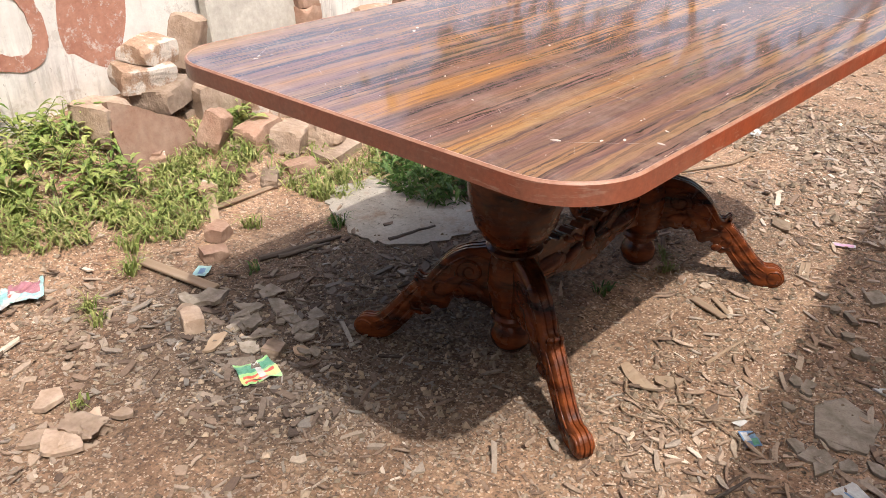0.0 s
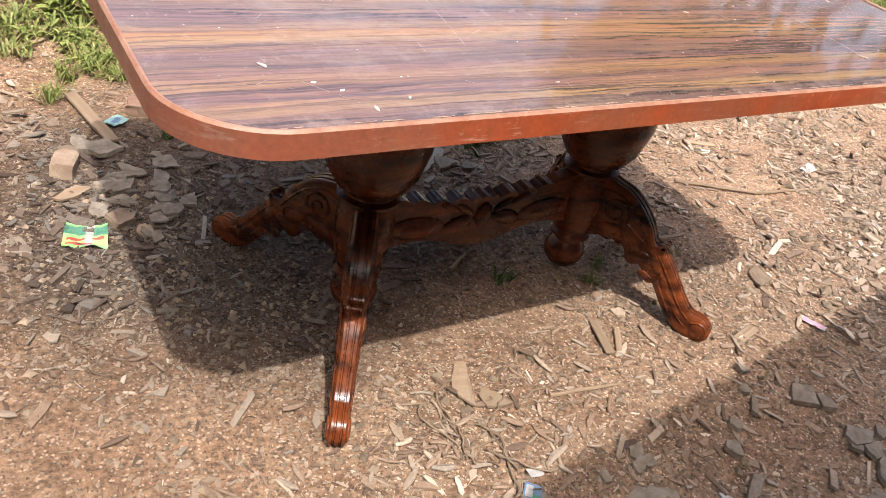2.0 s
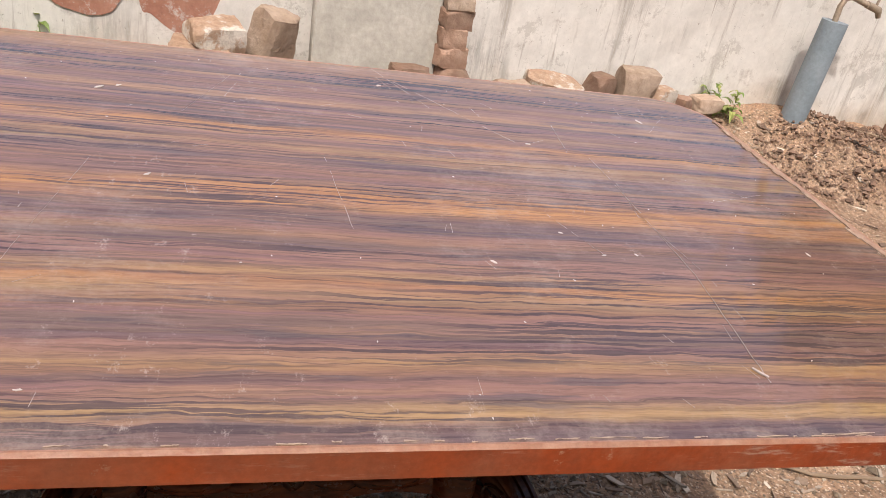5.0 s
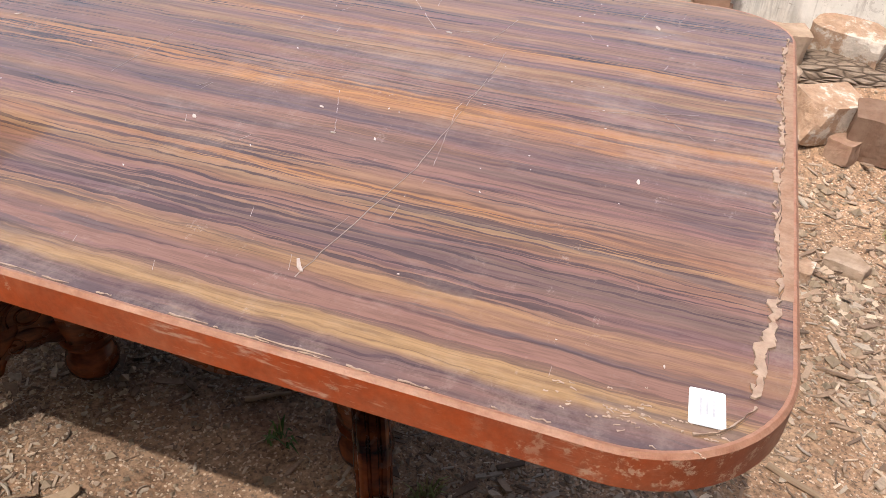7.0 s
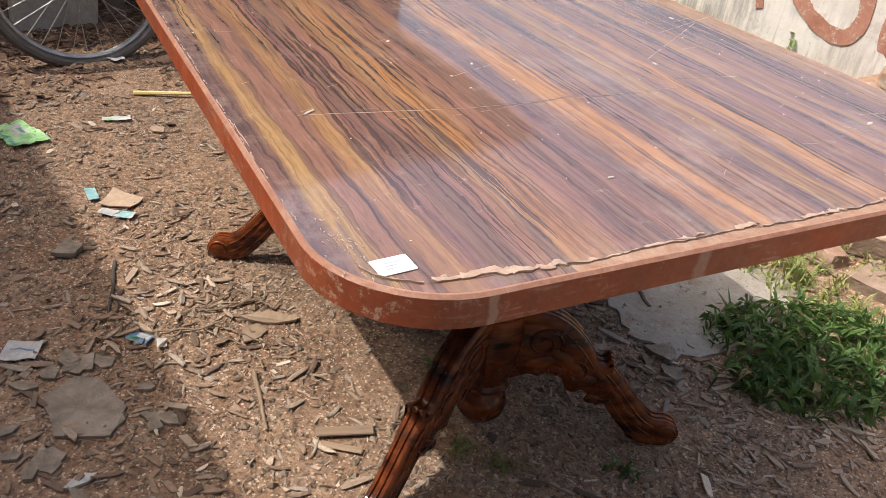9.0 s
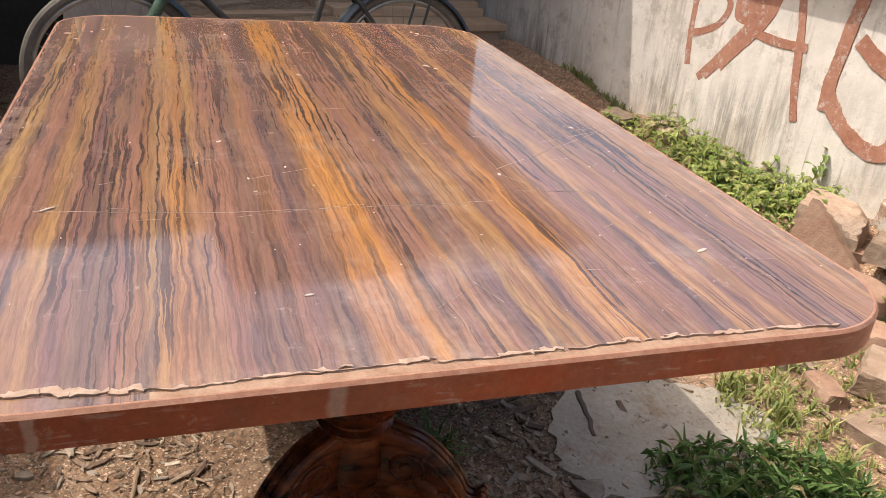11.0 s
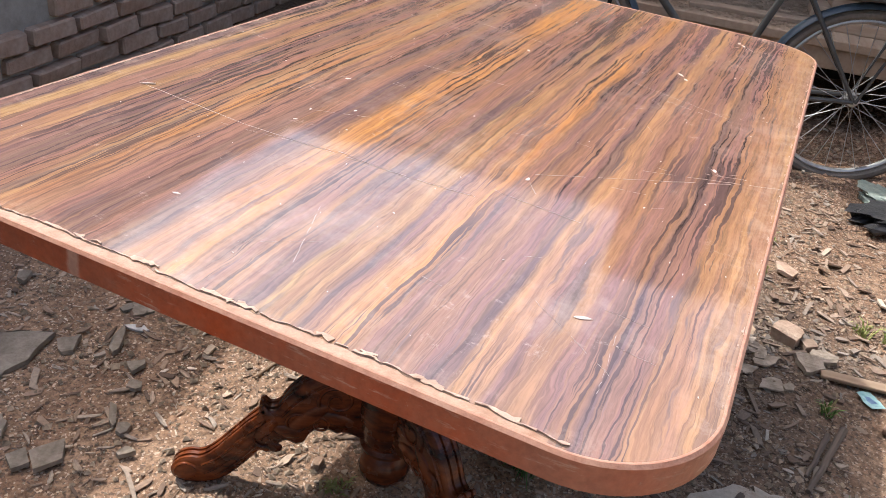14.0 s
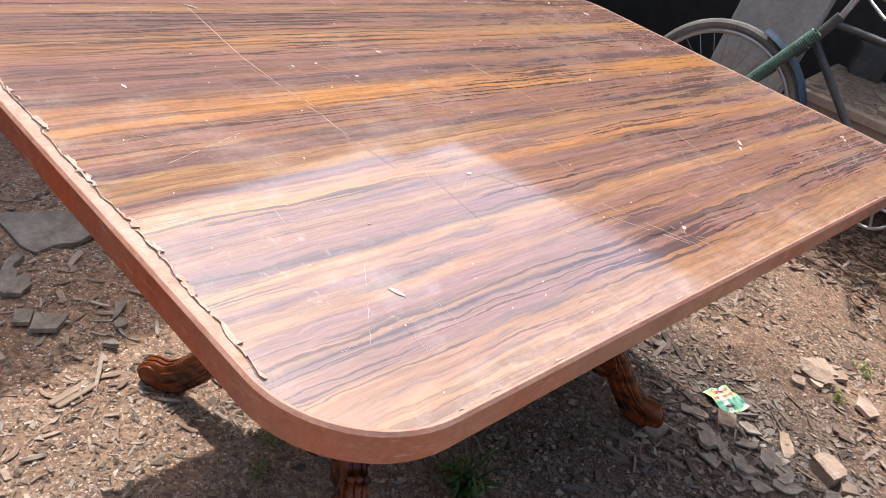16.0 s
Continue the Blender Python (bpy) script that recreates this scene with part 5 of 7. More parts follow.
# ---- plants ----
def leaf(bm, base, d, up, ln, w, droop=0.3):
    """One folded leaf blade: two halves along a bent midrib."""
    side = d.cross(up).normalized()
    mid = [base, base + d * ln * 0.45 + up * ln * 0.10, base + d * ln - up * ln * droop]
    ribs = [bm.verts.new(p) for p in mid]
    la = bm.verts.new(base + d * ln * 0.32 + side * w * 0.5 + up * ln * 0.13)
    lb = bm.verts.new(base + d * ln * 0.70 + side * w * 0.36 - up * ln * (0.25 * droop - 0.08))
    ra = bm.verts.new(base + d * ln * 0.32 - side * w * 0.5 + up * ln * 0.13)
    rb = bm.verts.new(base + d * ln * 0.70 - side * w * 0.36 - up * ln * (0.25 * droop - 0.08))
    bm.faces.new((ribs[0], ribs[1], la))
    bm.faces.new((ribs[1], ribs[2], lb, la))
    bm.faces.new((ribs[0], ra, ribs[1]))
    bm.faces.new((ribs[1], ra, rb, ribs[2]))


def weed(bm, bs, p, h, rnd, ln=(0.03, 0.07), wide=0.42):
    """A leafy stem that leans, with leaves all the way up."""
    lean = Vector((rnd.uniform(-0.6, 0.6), rnd.uniform(-0.6, 0.6), 1)).normalized()
    n = max(4, int(h / 0.018))
    q = p.copy()
    pts = [q.copy()]
    for i in range(n):
        q = q + lean * (h / n)
        lean = (lean + Vector((rnd.uniform(-0.15, 0.15), rnd.uniform(-0.15, 0.15), rnd.uniform(-0.08, 0.05)))).normalized()
        pts.append(q.copy())
        a = rnd.uniform(0, 6.283)
        for k in range(rnd.choice((1, 2, 2))):
            b = a + k * math.pi + rnd.uniform(-0.4, 0.4)
            d = Vector((math.cos(b), math.sin(b), rnd.uniform(-0.1, 0.7))).normalized()
            s = rnd.uniform(*ln) * (0.6 + 0.6 * (1 - i / n))
            leaf(bm, q, d, Vector((0, 0, 1)), s, s * wide * rnd.uniform(0.7, 1.2), rnd.uniform(0.05, 0.5))
    tube(bs, pts[::2] + ([pts[-1]] if len(pts) % 2 == 0 else []), 0.0018, 4, False)


def blades(bm, p, n, h, rnd, spread=0.6, w=0.004):
    for _ in range(n):
        a = rnd.uniform(0, 6.283)
        out = Vector((math.cos(a), math.sin(a), 0)) * rnd.uniform(0.15, spread)
        ln = h * rnd.uniform(0.5, 1.15)
        b = p + Vector((rnd.uniform(-0.012, 0.012), rnd.uniform(-0.012, 0.012), 0))
        side = Vector((-math.sin(a), math.cos(a), 0)) * w * rnd.uniform(0.6, 1.3)
        p1 = b + (out * 0.45 + Vector((0, 0, 0.62))) * ln
        p2 = b + (out * 1.05 + Vector((0, 0, 0.85 - 0.5 * spread * rnd.random()))) * ln
        v = [bm.verts.new(x) for x in (b - side, b + side, p1 + side * 0.8, p1 - side * 0.8, p2)]
        bm.faces.new((v[0], v[1], v[2], v[3]))
        bm.faces.new((v[3], v[2], v[4]))


def verge(u):
    """How near the table the green comes."""
    return 1.27 + 0.44 * max(0.0, -0.3 - u) + 0.35 * max(0.0, u + 0.3) + 0.07 * noise.noise(Vector((u * 4, 0, 3)))


def build_plants():
    rnd = random.Random(21)
    STEM = simple("green stem", (0.14, 0.19, 0.06), (0.2, 0.2, 0.09), 30, 0.7, bump=0)
    # weeds in the strip below the painted letters
    bm, bs = bmesh.new(), bmesh.new()
    for _ in range(640):
        u = rnd.uniform(-1.35, 0.16)
        v = 1.10 + 0.78 * rnd.random() ** 0.8
        edge = verge(u)
        if v < edge or (u > -0.28 and v > 1.45) or noise.noise(Vector((u * 3.1, v * 3.1, 8))) < -0.32:
            continue
        big = v > verge(u) + 0.16
        weed(bm, bs, Y(u, v, gz(u, v)), rnd.uniform(0.05, 0.13) if big else rnd.uniform(0.02, 0.06), rnd, (0.035, 0.075) if big else (0.022, 0.05), rnd.choice((0.42, 0.32, 0.2)))
    weeds = thing("weeds", "dense green leafy weeds growing below the painted wall", "weeds", bm, LEAF, kind="stuff")
    part("stems", bs, STEM, weeds)
    bm = bmesh.new()
    for _ in range(1500):
        u, v = rnd.uniform(-1.2, 0.3), rnd.uniform(1.05, 1.62)
        if v < verge(u) - 0.07 or v > verge(u) + 0.2 or noise.noise(Vector((u * 5, v * 5, 2))) < -0.12 - 1.5 * max(0.0, v - verge(u)):
            continue
        blades(bm, Y(u, v, gz(u, v)), rnd.randint(5, 9), rnd.uniform(0.035, 0.075), rnd, 1.7, 0.0034)
    thing("grass_verge", "patchy green grass on the verge below the wall", "grass", bm, GRASS, kind="stuff")
    bm = bmesh.new()
    for _ in range(60):
        u = rnd.uniform(-2.05, -1.5)
        blades(bm, Y(u, 1.93 - 0.02 * rnd.random(), gz(u, 1.92)), 4, 0.03 + 0.08 * max(0.0, noise.noise(Vector((u * 5, 3, 3))) + 0.5) * rnd.random(), rnd, 0.35, 0.004)
    thing("moss_fringe", "thin green mossy fringe at the foot of the wall", "moss", bm, GRASSDRY, kind="stuff")
    # broad-bladed clump in the shade of the table end
    bm, bs = bmesh.new(), bmesh.new()
    for _ in range(360):
        a, r = rnd.uniform(0, 6.283), 0.26 * math.sqrt(rnd.random())
        u, v = 0.51 + r * 0.85 * math.cos(a) + 0.1 * r * math.sin(a), 0.78 + r * math.sin(a)
        p = Y(u, v, gz(u, v))
        for _ in range(rnd.randint(3, 6)):
            b = rnd.uniform(0, 6.283)
            d = Vector((math.cos(b), math.sin(b), rnd.uniform(0.1, 1.5))).normalized()
            s = rnd.uniform(0.03, 0.08)
            leaf(bm, p + Vector((0, 0, rnd.uniform(0, 0.03))), d, Vector((0, 0, 1)), s, s * rnd.choice((0.06, 0.08, 0.10, 0.14, 0.24)), rnd.uniform(0.0, 0.6))
    thing("grass_clump", "thick clump of broad green grass beside the cement slab", "grass", bm, SHADEGRASS, kind="stuff")
    bm = bmesh.new()
    for _ in range(300):
        u, v = rnd.uniform(0.12, 0.86), rnd.uniform(0.98, 1.38)
        if noise.noise(Vector((u * 3.3, v * 3.3, 12))) < -0.05:
            continue
        p = Y(u, v, gz(u, v))
        blades(bm, p, rnd.randint(4, 8), rnd.uniform(0.03, 0.07), rnd, 1.5, 0.0032)
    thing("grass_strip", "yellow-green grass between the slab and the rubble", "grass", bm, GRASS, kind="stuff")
    # single tufts
    tufts = [(0.14, 0.20, 90, 0.11, 1), (-0.56, 1.15, 34, 0.08, 0), (-0.78, 1.0, 24, 0.06, 0), (0.02, 0.86, 26, 0.07, 1), (-1.0, 0.73, 14, 0.05, 0), (-0.15, 1.08, 30, 0.07, 0), (0.34, -0.12, 30, 0.04, 2), (0.40, -0.08, 24, 0.04, 2), (0.12, -0.02, 22, 0.05, 1), (0.55, 0.12, 18, 0.05, 1), (-0.74, 1.06, 30, 0.07, 0), (-0.5, 1.24, 30, 0.08, 0),
             (-0.35, 0.87, 16, 0.05, 1), (0.12, 1.05, 30, 0.09, 0), (0.28, 1.07, 36, 0.10, 0), (0.95, 1.3, 24, 0.06, 0), (1.55, 0.6, 14, 0.05, 0), (1.45, 1.05, 18, 0.05, 0), (2.35, 0.35, 14, 0.05, 0), (-1.25, 0.75, 16, 0.05, 0), (0.66, -0.12, 16, 0.035, 2)]
    for u, v, n, h, kind in tufts:
        bm = bmesh.new()
        p = Y(u, v, gz(u, v))
        for _ in range(4):
            blades(bm, Vector((rnd.uniform(-0.02, 0.02), rnd.uniform(-0.02, 0.02), -0.003)), n // 3, h, rnd, 1.0, 0.0028)
        thing("grass_tuft", ("sunlit green grass tuft on bare earth", "dark green spiky grass tuft in the shade", "dry yellowish grass tuft on bare earth")[kind], "grass", bm, (GRASS, SHADEGRASS, GRASSDRY)[kind], Matrix.Translation(p), group="grass tufts")
    # leafy plants that stand alone by the wall
    for u, v, h, n in ((-0.40, 1.86, 0.22, 2), (-0.95, 1.90, 0.14, 2), (-0.70, 1.90, 0.15, 2), (-0.55, 1.90, 0.14, 1), (0.30, 1.55, 0.14, 3), (-1.62, 1.66, 0.10, 2), (0.80, 1.38, 0.12, 3), (-1.72, 1.55, 0.10, 2), (-1.38, 1.66, 0.11, 3), (2.35, 1.84, 0.16, 3), (0.95, 1.44, 0.10, 2)):
        bm, bs = bmesh.new(), bmesh.new()
        for _ in range(n):
            weed(bm, bs, Vector((rnd.uniform(-0.03, 0.03), rnd.uniform(-0.03, 0.03), 0)), h * rnd.uniform(0.7, 1.1), rnd, (0.05, 0.085), 0.42)
        plant = thing("weed_plant", "tall green weed with broad leaves beside the wall", "plant", at=Matrix.Translation(Y(u, v, gz(u, v))), group="weeds by the wall")
        part("foliage", bm, LEAF, plant)
        part("stem", bs, STEM, plant)
    # verge beyond the end of the wall
    bm = bmesh.new()
    for _ in range(7000):
        u, v = rnd.uniform(3.1, 5.75), rnd.uniform(0.8, 4.2)
        beyond = u > 3.98 + 0.05 * math.sin(v * 11) and v > 1.78 - 0.1 * math.sin(u * 7)
        bare = noise.noise(Vector((u * 2.7 + 0.3, v * 2.7 + 0.7, 4.4))) < (-0.42 if beyond else -0.1)
        if bare or not (beyond or v < 1.40 - 0.1 * math.sin(u * 9)):
            continue
        blades(bm, Y(u, v, gz(u, v)), 8, rnd.uniform(0.05, 0.15), rnd, 1.2, 0.005)
    thing("far_grass", "green grass verge at the end of the wall", "grass", bm, GRASS, kind="stuff")


# darker copy of the grass colours, for blades that stand in shade
SHADEGRASS = leaf_material("broad lush grass blade", (0.045, 0.10, 0.024), (0.16, 0.25, 0.065))
GRASSDRY = leaf_material("dry grass blade", (0.28, 0.27, 0.11), (0.18, 0.22, 0.07))
build_plants()

# ---- standpipe at the wall, and what lies beyond ----
BRASS = simple("rusty brass", (0.30, 0.22, 0.15), (0.42, 0.33, 0.24), 40, 0.6, metal=0.3, bump=0.3, bscale=120)


def build_standpipe():
    u, v = 2.712, 1.80
    z = gz(u, v)
    pipe = thing("standpipe", "grey plastic standpipe with a dull brass tap by the wall", "standpipe", at=YARD)
    bm = bmesh.new()
    tube(bm, [(u - 0.008, v, z - 0.08), (u + 0.018, v, 0.685)], 0.058, 24)
    part("pipe", bm, PVC, pipe, "grey plastic sleeve", smooth=40)
    bm = bmesh.new()
    tube(bm, [(u + 0.015, v, 0.67), (u + 0.012, v, 0.75), (u + 0.022, v - 0.004, 0.785), (u + 0.055, v - 0.01, 0.797), (u + 0.15, v - 0.02, 0.772)], 0.013, 10)
    part("riser", bm, BRASS, pipe, "bent rusty brown riser", smooth=40)
    bm = bmesh.new()
    tube(bm, [(u + 0.14, v - 0.02, 0.775), (u + 0.22, v - 0.02, 0.756), (u + 0.235, v - 0.02, 0.725)], [0.016, 0.017, 0.011], 10)
    tube(bm, [(u + 0.195, v - 0.02, 0.765), (u + 0.20, v - 0.02, 0.808)], 0.006, 8)
    box(bm, 0.05, 0.012, 0.008, Matrix.Translation((u + 0.20, v - 0.02, 0.811)))
    part("tap", bm, BRASS, pipe, "small dull brass tap", smooth=40)


build_standpipe()

rnd_heap = random.Random(31)
bm = bmesh.new()
for _ in range(2400):
    a, r = rnd_heap.uniform(0, 6.283), math.sqrt(rnd_heap.random())
    uu, vv = 3.05 + 0.70 * r * math.cos(a), 1.57 + 0.32 * r * math.sin(a)
    sz = min(0.022, 0.003 + rnd_heap.expovariate(1 / 0.0045))
    c = Vector((uu, vv, gz(uu, vv) + 0.05 * (1 - r) + sz * 0.2))
    ps = [bm.verts.new(c + sz * Vector((x * rnd_heap.uniform(0.6, 1.1), y * rnd_heap.uniform(0.6, 1.1), z * rnd_heap.uniform(0.5, 0.9)))) for x, y, z in ((1, 0, 0), (0, 1, 0), (-1, 0, 0), (0, -1, 0), (0, 0, 1), (0, 0, -1))]
    for i in range(4):
        bm.faces.new((ps[i], ps[(i + 1) % 4], ps[4]))
        bm.faces.new((ps[(i + 1) % 4], ps[i], ps[5]))
thing("earth_clods", "dark loose earth clods heaped round the standpipe", "earth", bm, simple("dark loose earth", (0.17, 0.10, 0.065), (0.25, 0.16, 0.11), 12, 0.95, bump=0.5, island=True), YARD, kind="stuff")

# end pier of the wall
bm = bmesh.new()
box(bm, 0.245, 0.29, WALL_TOP + 0.3, Matrix.Translation((3.785, WALL_V + 0.105, (WALL_TOP - 0.3) / 2)), 0.006)
part("end_pier", bm, simple("stained limewash", (0.30, 0.24, 0.185), (0.62, 0.565, 0.50), 7, 0.95, bump=0.5, bscale=40, spec=0.15), wall_north, "stained end pier", at=Matrix())

bm = bmesh.new()
box(bm, 0.235, 0.11, 0.075, None, 0.008)
thing("brick_lump", "red-brown brick lying by the foot of the wall", "brick", bm, BRICK, at_yard(3.33, 1.65, gz(3.33, 1.65) + 0.035, -76, 8, 5))

# pale road beyond
ROADM = simple("pale dusty road", (0.39, 0.345, 0.29), (0.46, 0.42, 0.365), 1.2, 0.95, bump=0.3, bscale=12)
bm = bmesh.new()
box(bm, 5.5, 60, 0.05, Matrix.Translation((8.5, 0, 0.0)))
thing("road", "pale dusty road beyond the end of the yard", "road", bm, ROADM, YARD, kind="structure")


# trees out of view, added so that the tabletop reflects something dark
TREELEAF = leaf_material("tree leaf", (0.04, 0.075, 0.02), (0.08, 0.13, 0.035))


def build_tree(u, v, h, seed):
    rnd = random.Random(seed)
    tree = thing("tree", "unseen leafy tree added to darken the table's reflection", "tree", at=Matrix.Translation(Y(u, v)), group="trees across the road")
    bm = bmesh.new()
    tips = []

    def grow(p, d, ln, r, depth):
        q = p + d * ln
        tube(bm, [p, p.lerp(q, 0.5) + Vector((rnd.uniform(-0.1, 0.1), rnd.uniform(-0.1, 0.1), 0)) * ln * 0.4, q], [r, r * 0.8, r * 0.6], 7)
        if depth == 0:
            tips.append(q)
            return
        if depth < 3:
            tips.append(q)
        for _ in range(3):
            e = (d + Vector((rnd.uniform(-1, 1), rnd.uniform(-1, 1), rnd.uniform(-0.1, 0.7))) * 0.8).normalized()
            grow(q, e, ln * rnd.uniform(0.6, 0.8), r * 0.55, depth - 1)

    grow(Vector((0, 0, -0.1)), Vector((0, 0, 1)), h * 0.3, 0.16, 4)
    part("trunk", bm, DARKWOOD, tree)
    bm = bmesh.new()
    for t in tips:
        for _ in range(30):
            p = t + Vector((rnd.gauss(0, 0.09 * h), rnd.gauss(0, 0.09 * h), rnd.gauss(0, 0.08 * h)))
            d = Vector((rnd.uniform(-1, 1), rnd.uniform(-1, 1), rnd.uniform(-0.6, 0.5))).normalized()
            s = rnd.uniform(0.03, 0.06) * h
            leaf(bm, p, d, Vector((0, 0, 1)), s, s * 0.5, 0.4)
    part("crown", bm, TREELEAF, tree)


for i, (u, v, h) in enumerate(((13.8, 8.0, 8.6), (13.0, 4.4, 8.2), (13.6, 1.0, 8.4), (14.2, -2.4, 7.6))):
    build_tree(u, v, h, 40 + i)


# ---- bicycle under the shed roof ----
def build_bicycle():
    U = -1.97
    bike = thing("bicycle", "old black bicycle with dusty tyres standing by a bench", "bicycle", at=YARD @ Matrix.Translation((U, 0, -0.022)) @ Matrix.Rotation(radians(-3), 4, "Y"))
    side = Matrix.Rotation(radians(90), 4, "Y")
    R = 0.335

    def wheel(v, name):
        base = Matrix.Translation((0, v, R + 0.012))
        bm = bmesh.new()
        torus(bm, R - 0.016, 0.021, base @ side, 56, 10)
        w = part("wheel", bm, RUBBER, bike, "dusty black tyre on a spoked wheel", smooth=True)
        bm = bmesh.new()
        torus(bm, R - 0.040, 0.011, base @ side, 56, 8, 1.3)
        part("rim", bm, STEEL, w, "dull steel rim", smooth=True)
        bm = bmesh.new()
        tube(bm, [base @ Vector((-0.045, 0, 0)), base @ Vector((0.045, 0, 0))], 0.022, 12)
        part("hub", bm, STEEL, w, smooth=40)
        bm = bmesh.new()
        for k in range(32):
            a = 2 * math.pi * k / 32
            b = a + (0.9 if k % 2 else -0.9)
            s = 0.03 if (k // 2) % 2 else -0.03
            tube(bm, [base @ Vector((s, 0.02 * math.cos(b), 0.02 * math.sin(b))), base @ Vector((0, (R - 0.045) * math.cos(a), (R - 0.045) * math.sin(a)))], 0.0016, 4, False)
        part("spokes", bm, STEEL, w, "thin steel spokes")

    vf, vr = -0.19, 1.0
    z0 = R + 0.012
    wheel(vf, "front")
    wheel(vr, "rear")

    def guard(v, a0, a1, mat, label, tip):
        bm = bmesh.new()
        n, rows = 30, []
        for i in range(n + 1):
            a = radians(a0 + (a1 - a0) * i / n)
            row = []
            for x, q in ((-0.034, 0.008), (-0.026, 0.022), (0.0, 0.028), (0.026, 0.022), (0.034, 0.008), (0.030, 0.006), (0.0, 0.024), (-0.030, 0.006)):
                r = R + q
                row.append(bm.verts.new((x, v + r * math.cos(a), z0 + r * math.sin(a))))
            rows.append(row)
        for r0, r1 in zip(rows, rows[1:]):
            for i in range(8):
                bm.faces.new((r0[i], r0[(i + 1) % 8], r1[(i + 1) % 8], r1[i]))
        bm.faces.new(rows[0])
        bm.faces.new(rows[-1][::-1])
        g = part("mudguard", bm, mat, bike, label, smooth=50)
        if tip is not None:
            bm = bmesh.new()
            a = radians(tip)
            box(bm, 0.055, 0.012, 0.11, Matrix.Translation((0, v + (R + 0.032) * math.cos(a), z0 + (R + 0.032) * math.sin(a))) @ Matrix.Rotation(a, 4, "X"), 0.004)
            part("mudguard_tip", bm, PAPER, g, "white painted tip")

    guard(vr, 5, 195, BLUEPAINT, "dark blue rear mudguard", 8)
    guard(vf, -18, 78, BLUEPAINT, "dusty blue front mudguard", None)
    head_lo, head_hi = (0, 0.035, 0.70), (0, 0.095, 0.83)
    bb, seat = (0, 0.52, 0.285), (0, 0.68, 0.80)
    for name, a, b, r in (("down_tube", (0, 0.05, 0.725), bb, 0.015), ("top_tube", (0, 0.085, 0.80), seat, 0.013), ("seat_tube", bb, seat, 0.014), ("head_tube", head_lo, head_hi, 0.019)):
        bm = bmesh.new()
        tube(bm, [a, b], r, 12)
        part(name, bm, FRAMEPAINT, bike, smooth=40)
    for s in (-1, 1):
        bm = bmesh.new()
        tube(bm, [(s * 0.012, 0.52, 0.285), (s * 0.055, 0.7, 0.31), (s * 0.06, vr, z0)], [0.011, 0.010, 0.008], 8)
        part("chain_stay", bm, FRAMEPAINT, bike, smooth=40)
        bm = bmesh.new()
        tube(bm, [(s * 0.03, 0.675, 0.77), (s * 0.06, vr, z0)], [0.010, 0.007], 8)
        part("seat_stay", bm, FRAMEPAINT, bike, smooth=40)
        bm = bmesh.new()
        tube(bm, [(s * 0.045, 0.03, 0.69), (s * 0.05, -0.06, 0.54), (s * 0.05, -0.13, 0.43), (s * 0.05, vf, z0)], [0.015, 0.013, 0.010, 0.008], 10)
        part("fork_blade", bm, FRAMEPAINT, bike, smooth=40)
        bm = bmesh.new()
        tube(bm, [(s * 0.07, vr + 0.005, z0), (s * 0.075, vr + 0.11, 0.71)], 0.006, 8)
        part("carrier_stay", bm, FRAMEPAINT, bike, smooth=40)
    # green cord wound round the fork
    bm = bmesh.new()
    n = 430
    pts = []
    for i in range(n):
        t = i / (n - 1)
        c = Vector((0.040, 0.055, 0.755)).lerp(Vector((0.05, -0.095, 0.49)), t)
        a = t * 2 * math.pi * 36
        pts.append(c + 0.0185 * (math.cos(a) * Vector((1, 0, 0)) + math.sin(a) * Vector((0, 0.87, -0.49))))
    tube(bm, pts, 0.0048, 5)
    part("green_cord", bm, GREENCORD, bike, "faded green cord wound round the fork", smooth=True)
    bm = bmesh.new()
    tube(bm, [(0, 0.095, 0.82), (0, 0.125, 0.95)], 0.012, 10)
    tube(bm, [(-0.26, 0.30, 0.93), (-0.24, 0.17, 0.96), (-0.10, 0.12, 0.955), (0, 0.12, 0.95), (0.10, 0.12, 0.955), (0.24, 0.17, 0.96), (0.26, 0.30, 0.93)], 0.011, 10)
    part("handlebar", bm, STEEL, bike, "dull steel handlebar", smooth=40)
    for s in (-1, 1):
        bm = bmesh.new()
        tube(bm, [(s * 0.12, 0.135, 0.95), (s * 0.17, 0.17, 0.925), (s * 0.24, 0.26, 0.885)], [0.006, 0.005, 0.006], 8)
        part("brake_lever", bm, STEEL, bike, "bright steel brake lever", smooth=40)
    bm = bmesh.new()
    box(bm, 0.17, 0.26, 0.05, Matrix.Translation((0, 0.74, 0.87)), 0.02, 3)
    tube(bm, [(0, 0.675, 0.78), (0, 0.695, 0.86)], 0.012, 10)
    part("saddle", bm, FRAMEPAINT, bike, "worn black saddle", smooth=40)
    bm = bmesh.new()
    tube(bm, [(0.05, 0.52, 0.285), (-0.05, 0.52, 0.285)], 0.022, 12)
    torus(bm, 0.085, 0.006, Matrix.Translation((0.045, 0.52, 0.285)) @ side, 40, 6)
    for k in range(5):
        a = 2 * math.pi * k / 5
        tube(bm, [(0.045, 0.52, 0.285), (0.045, 0.52 + 0.085 * math.cos(a), 0.285 + 0.085 * math.sin(a))], 0.005, 6)
    part("crank", bm, STEEL, bike, "steel crank and chainring", smooth=40)
    bm = bmesh.new()
    box(bm, 0.14, 0.36, 0.012, Matrix.Translation((0, 1.05, 0.725)), 0.003)
    part("carrier", bm, FRAMEPAINT, bike, "flat rear carrier")
    bm = bmesh.new()
    tube(bm, [(0.06, 0.80, 0.30), (0.16, 0.84, 0.0)], 0.007, 8)
    part("kickstand", bm, STEEL, bike)


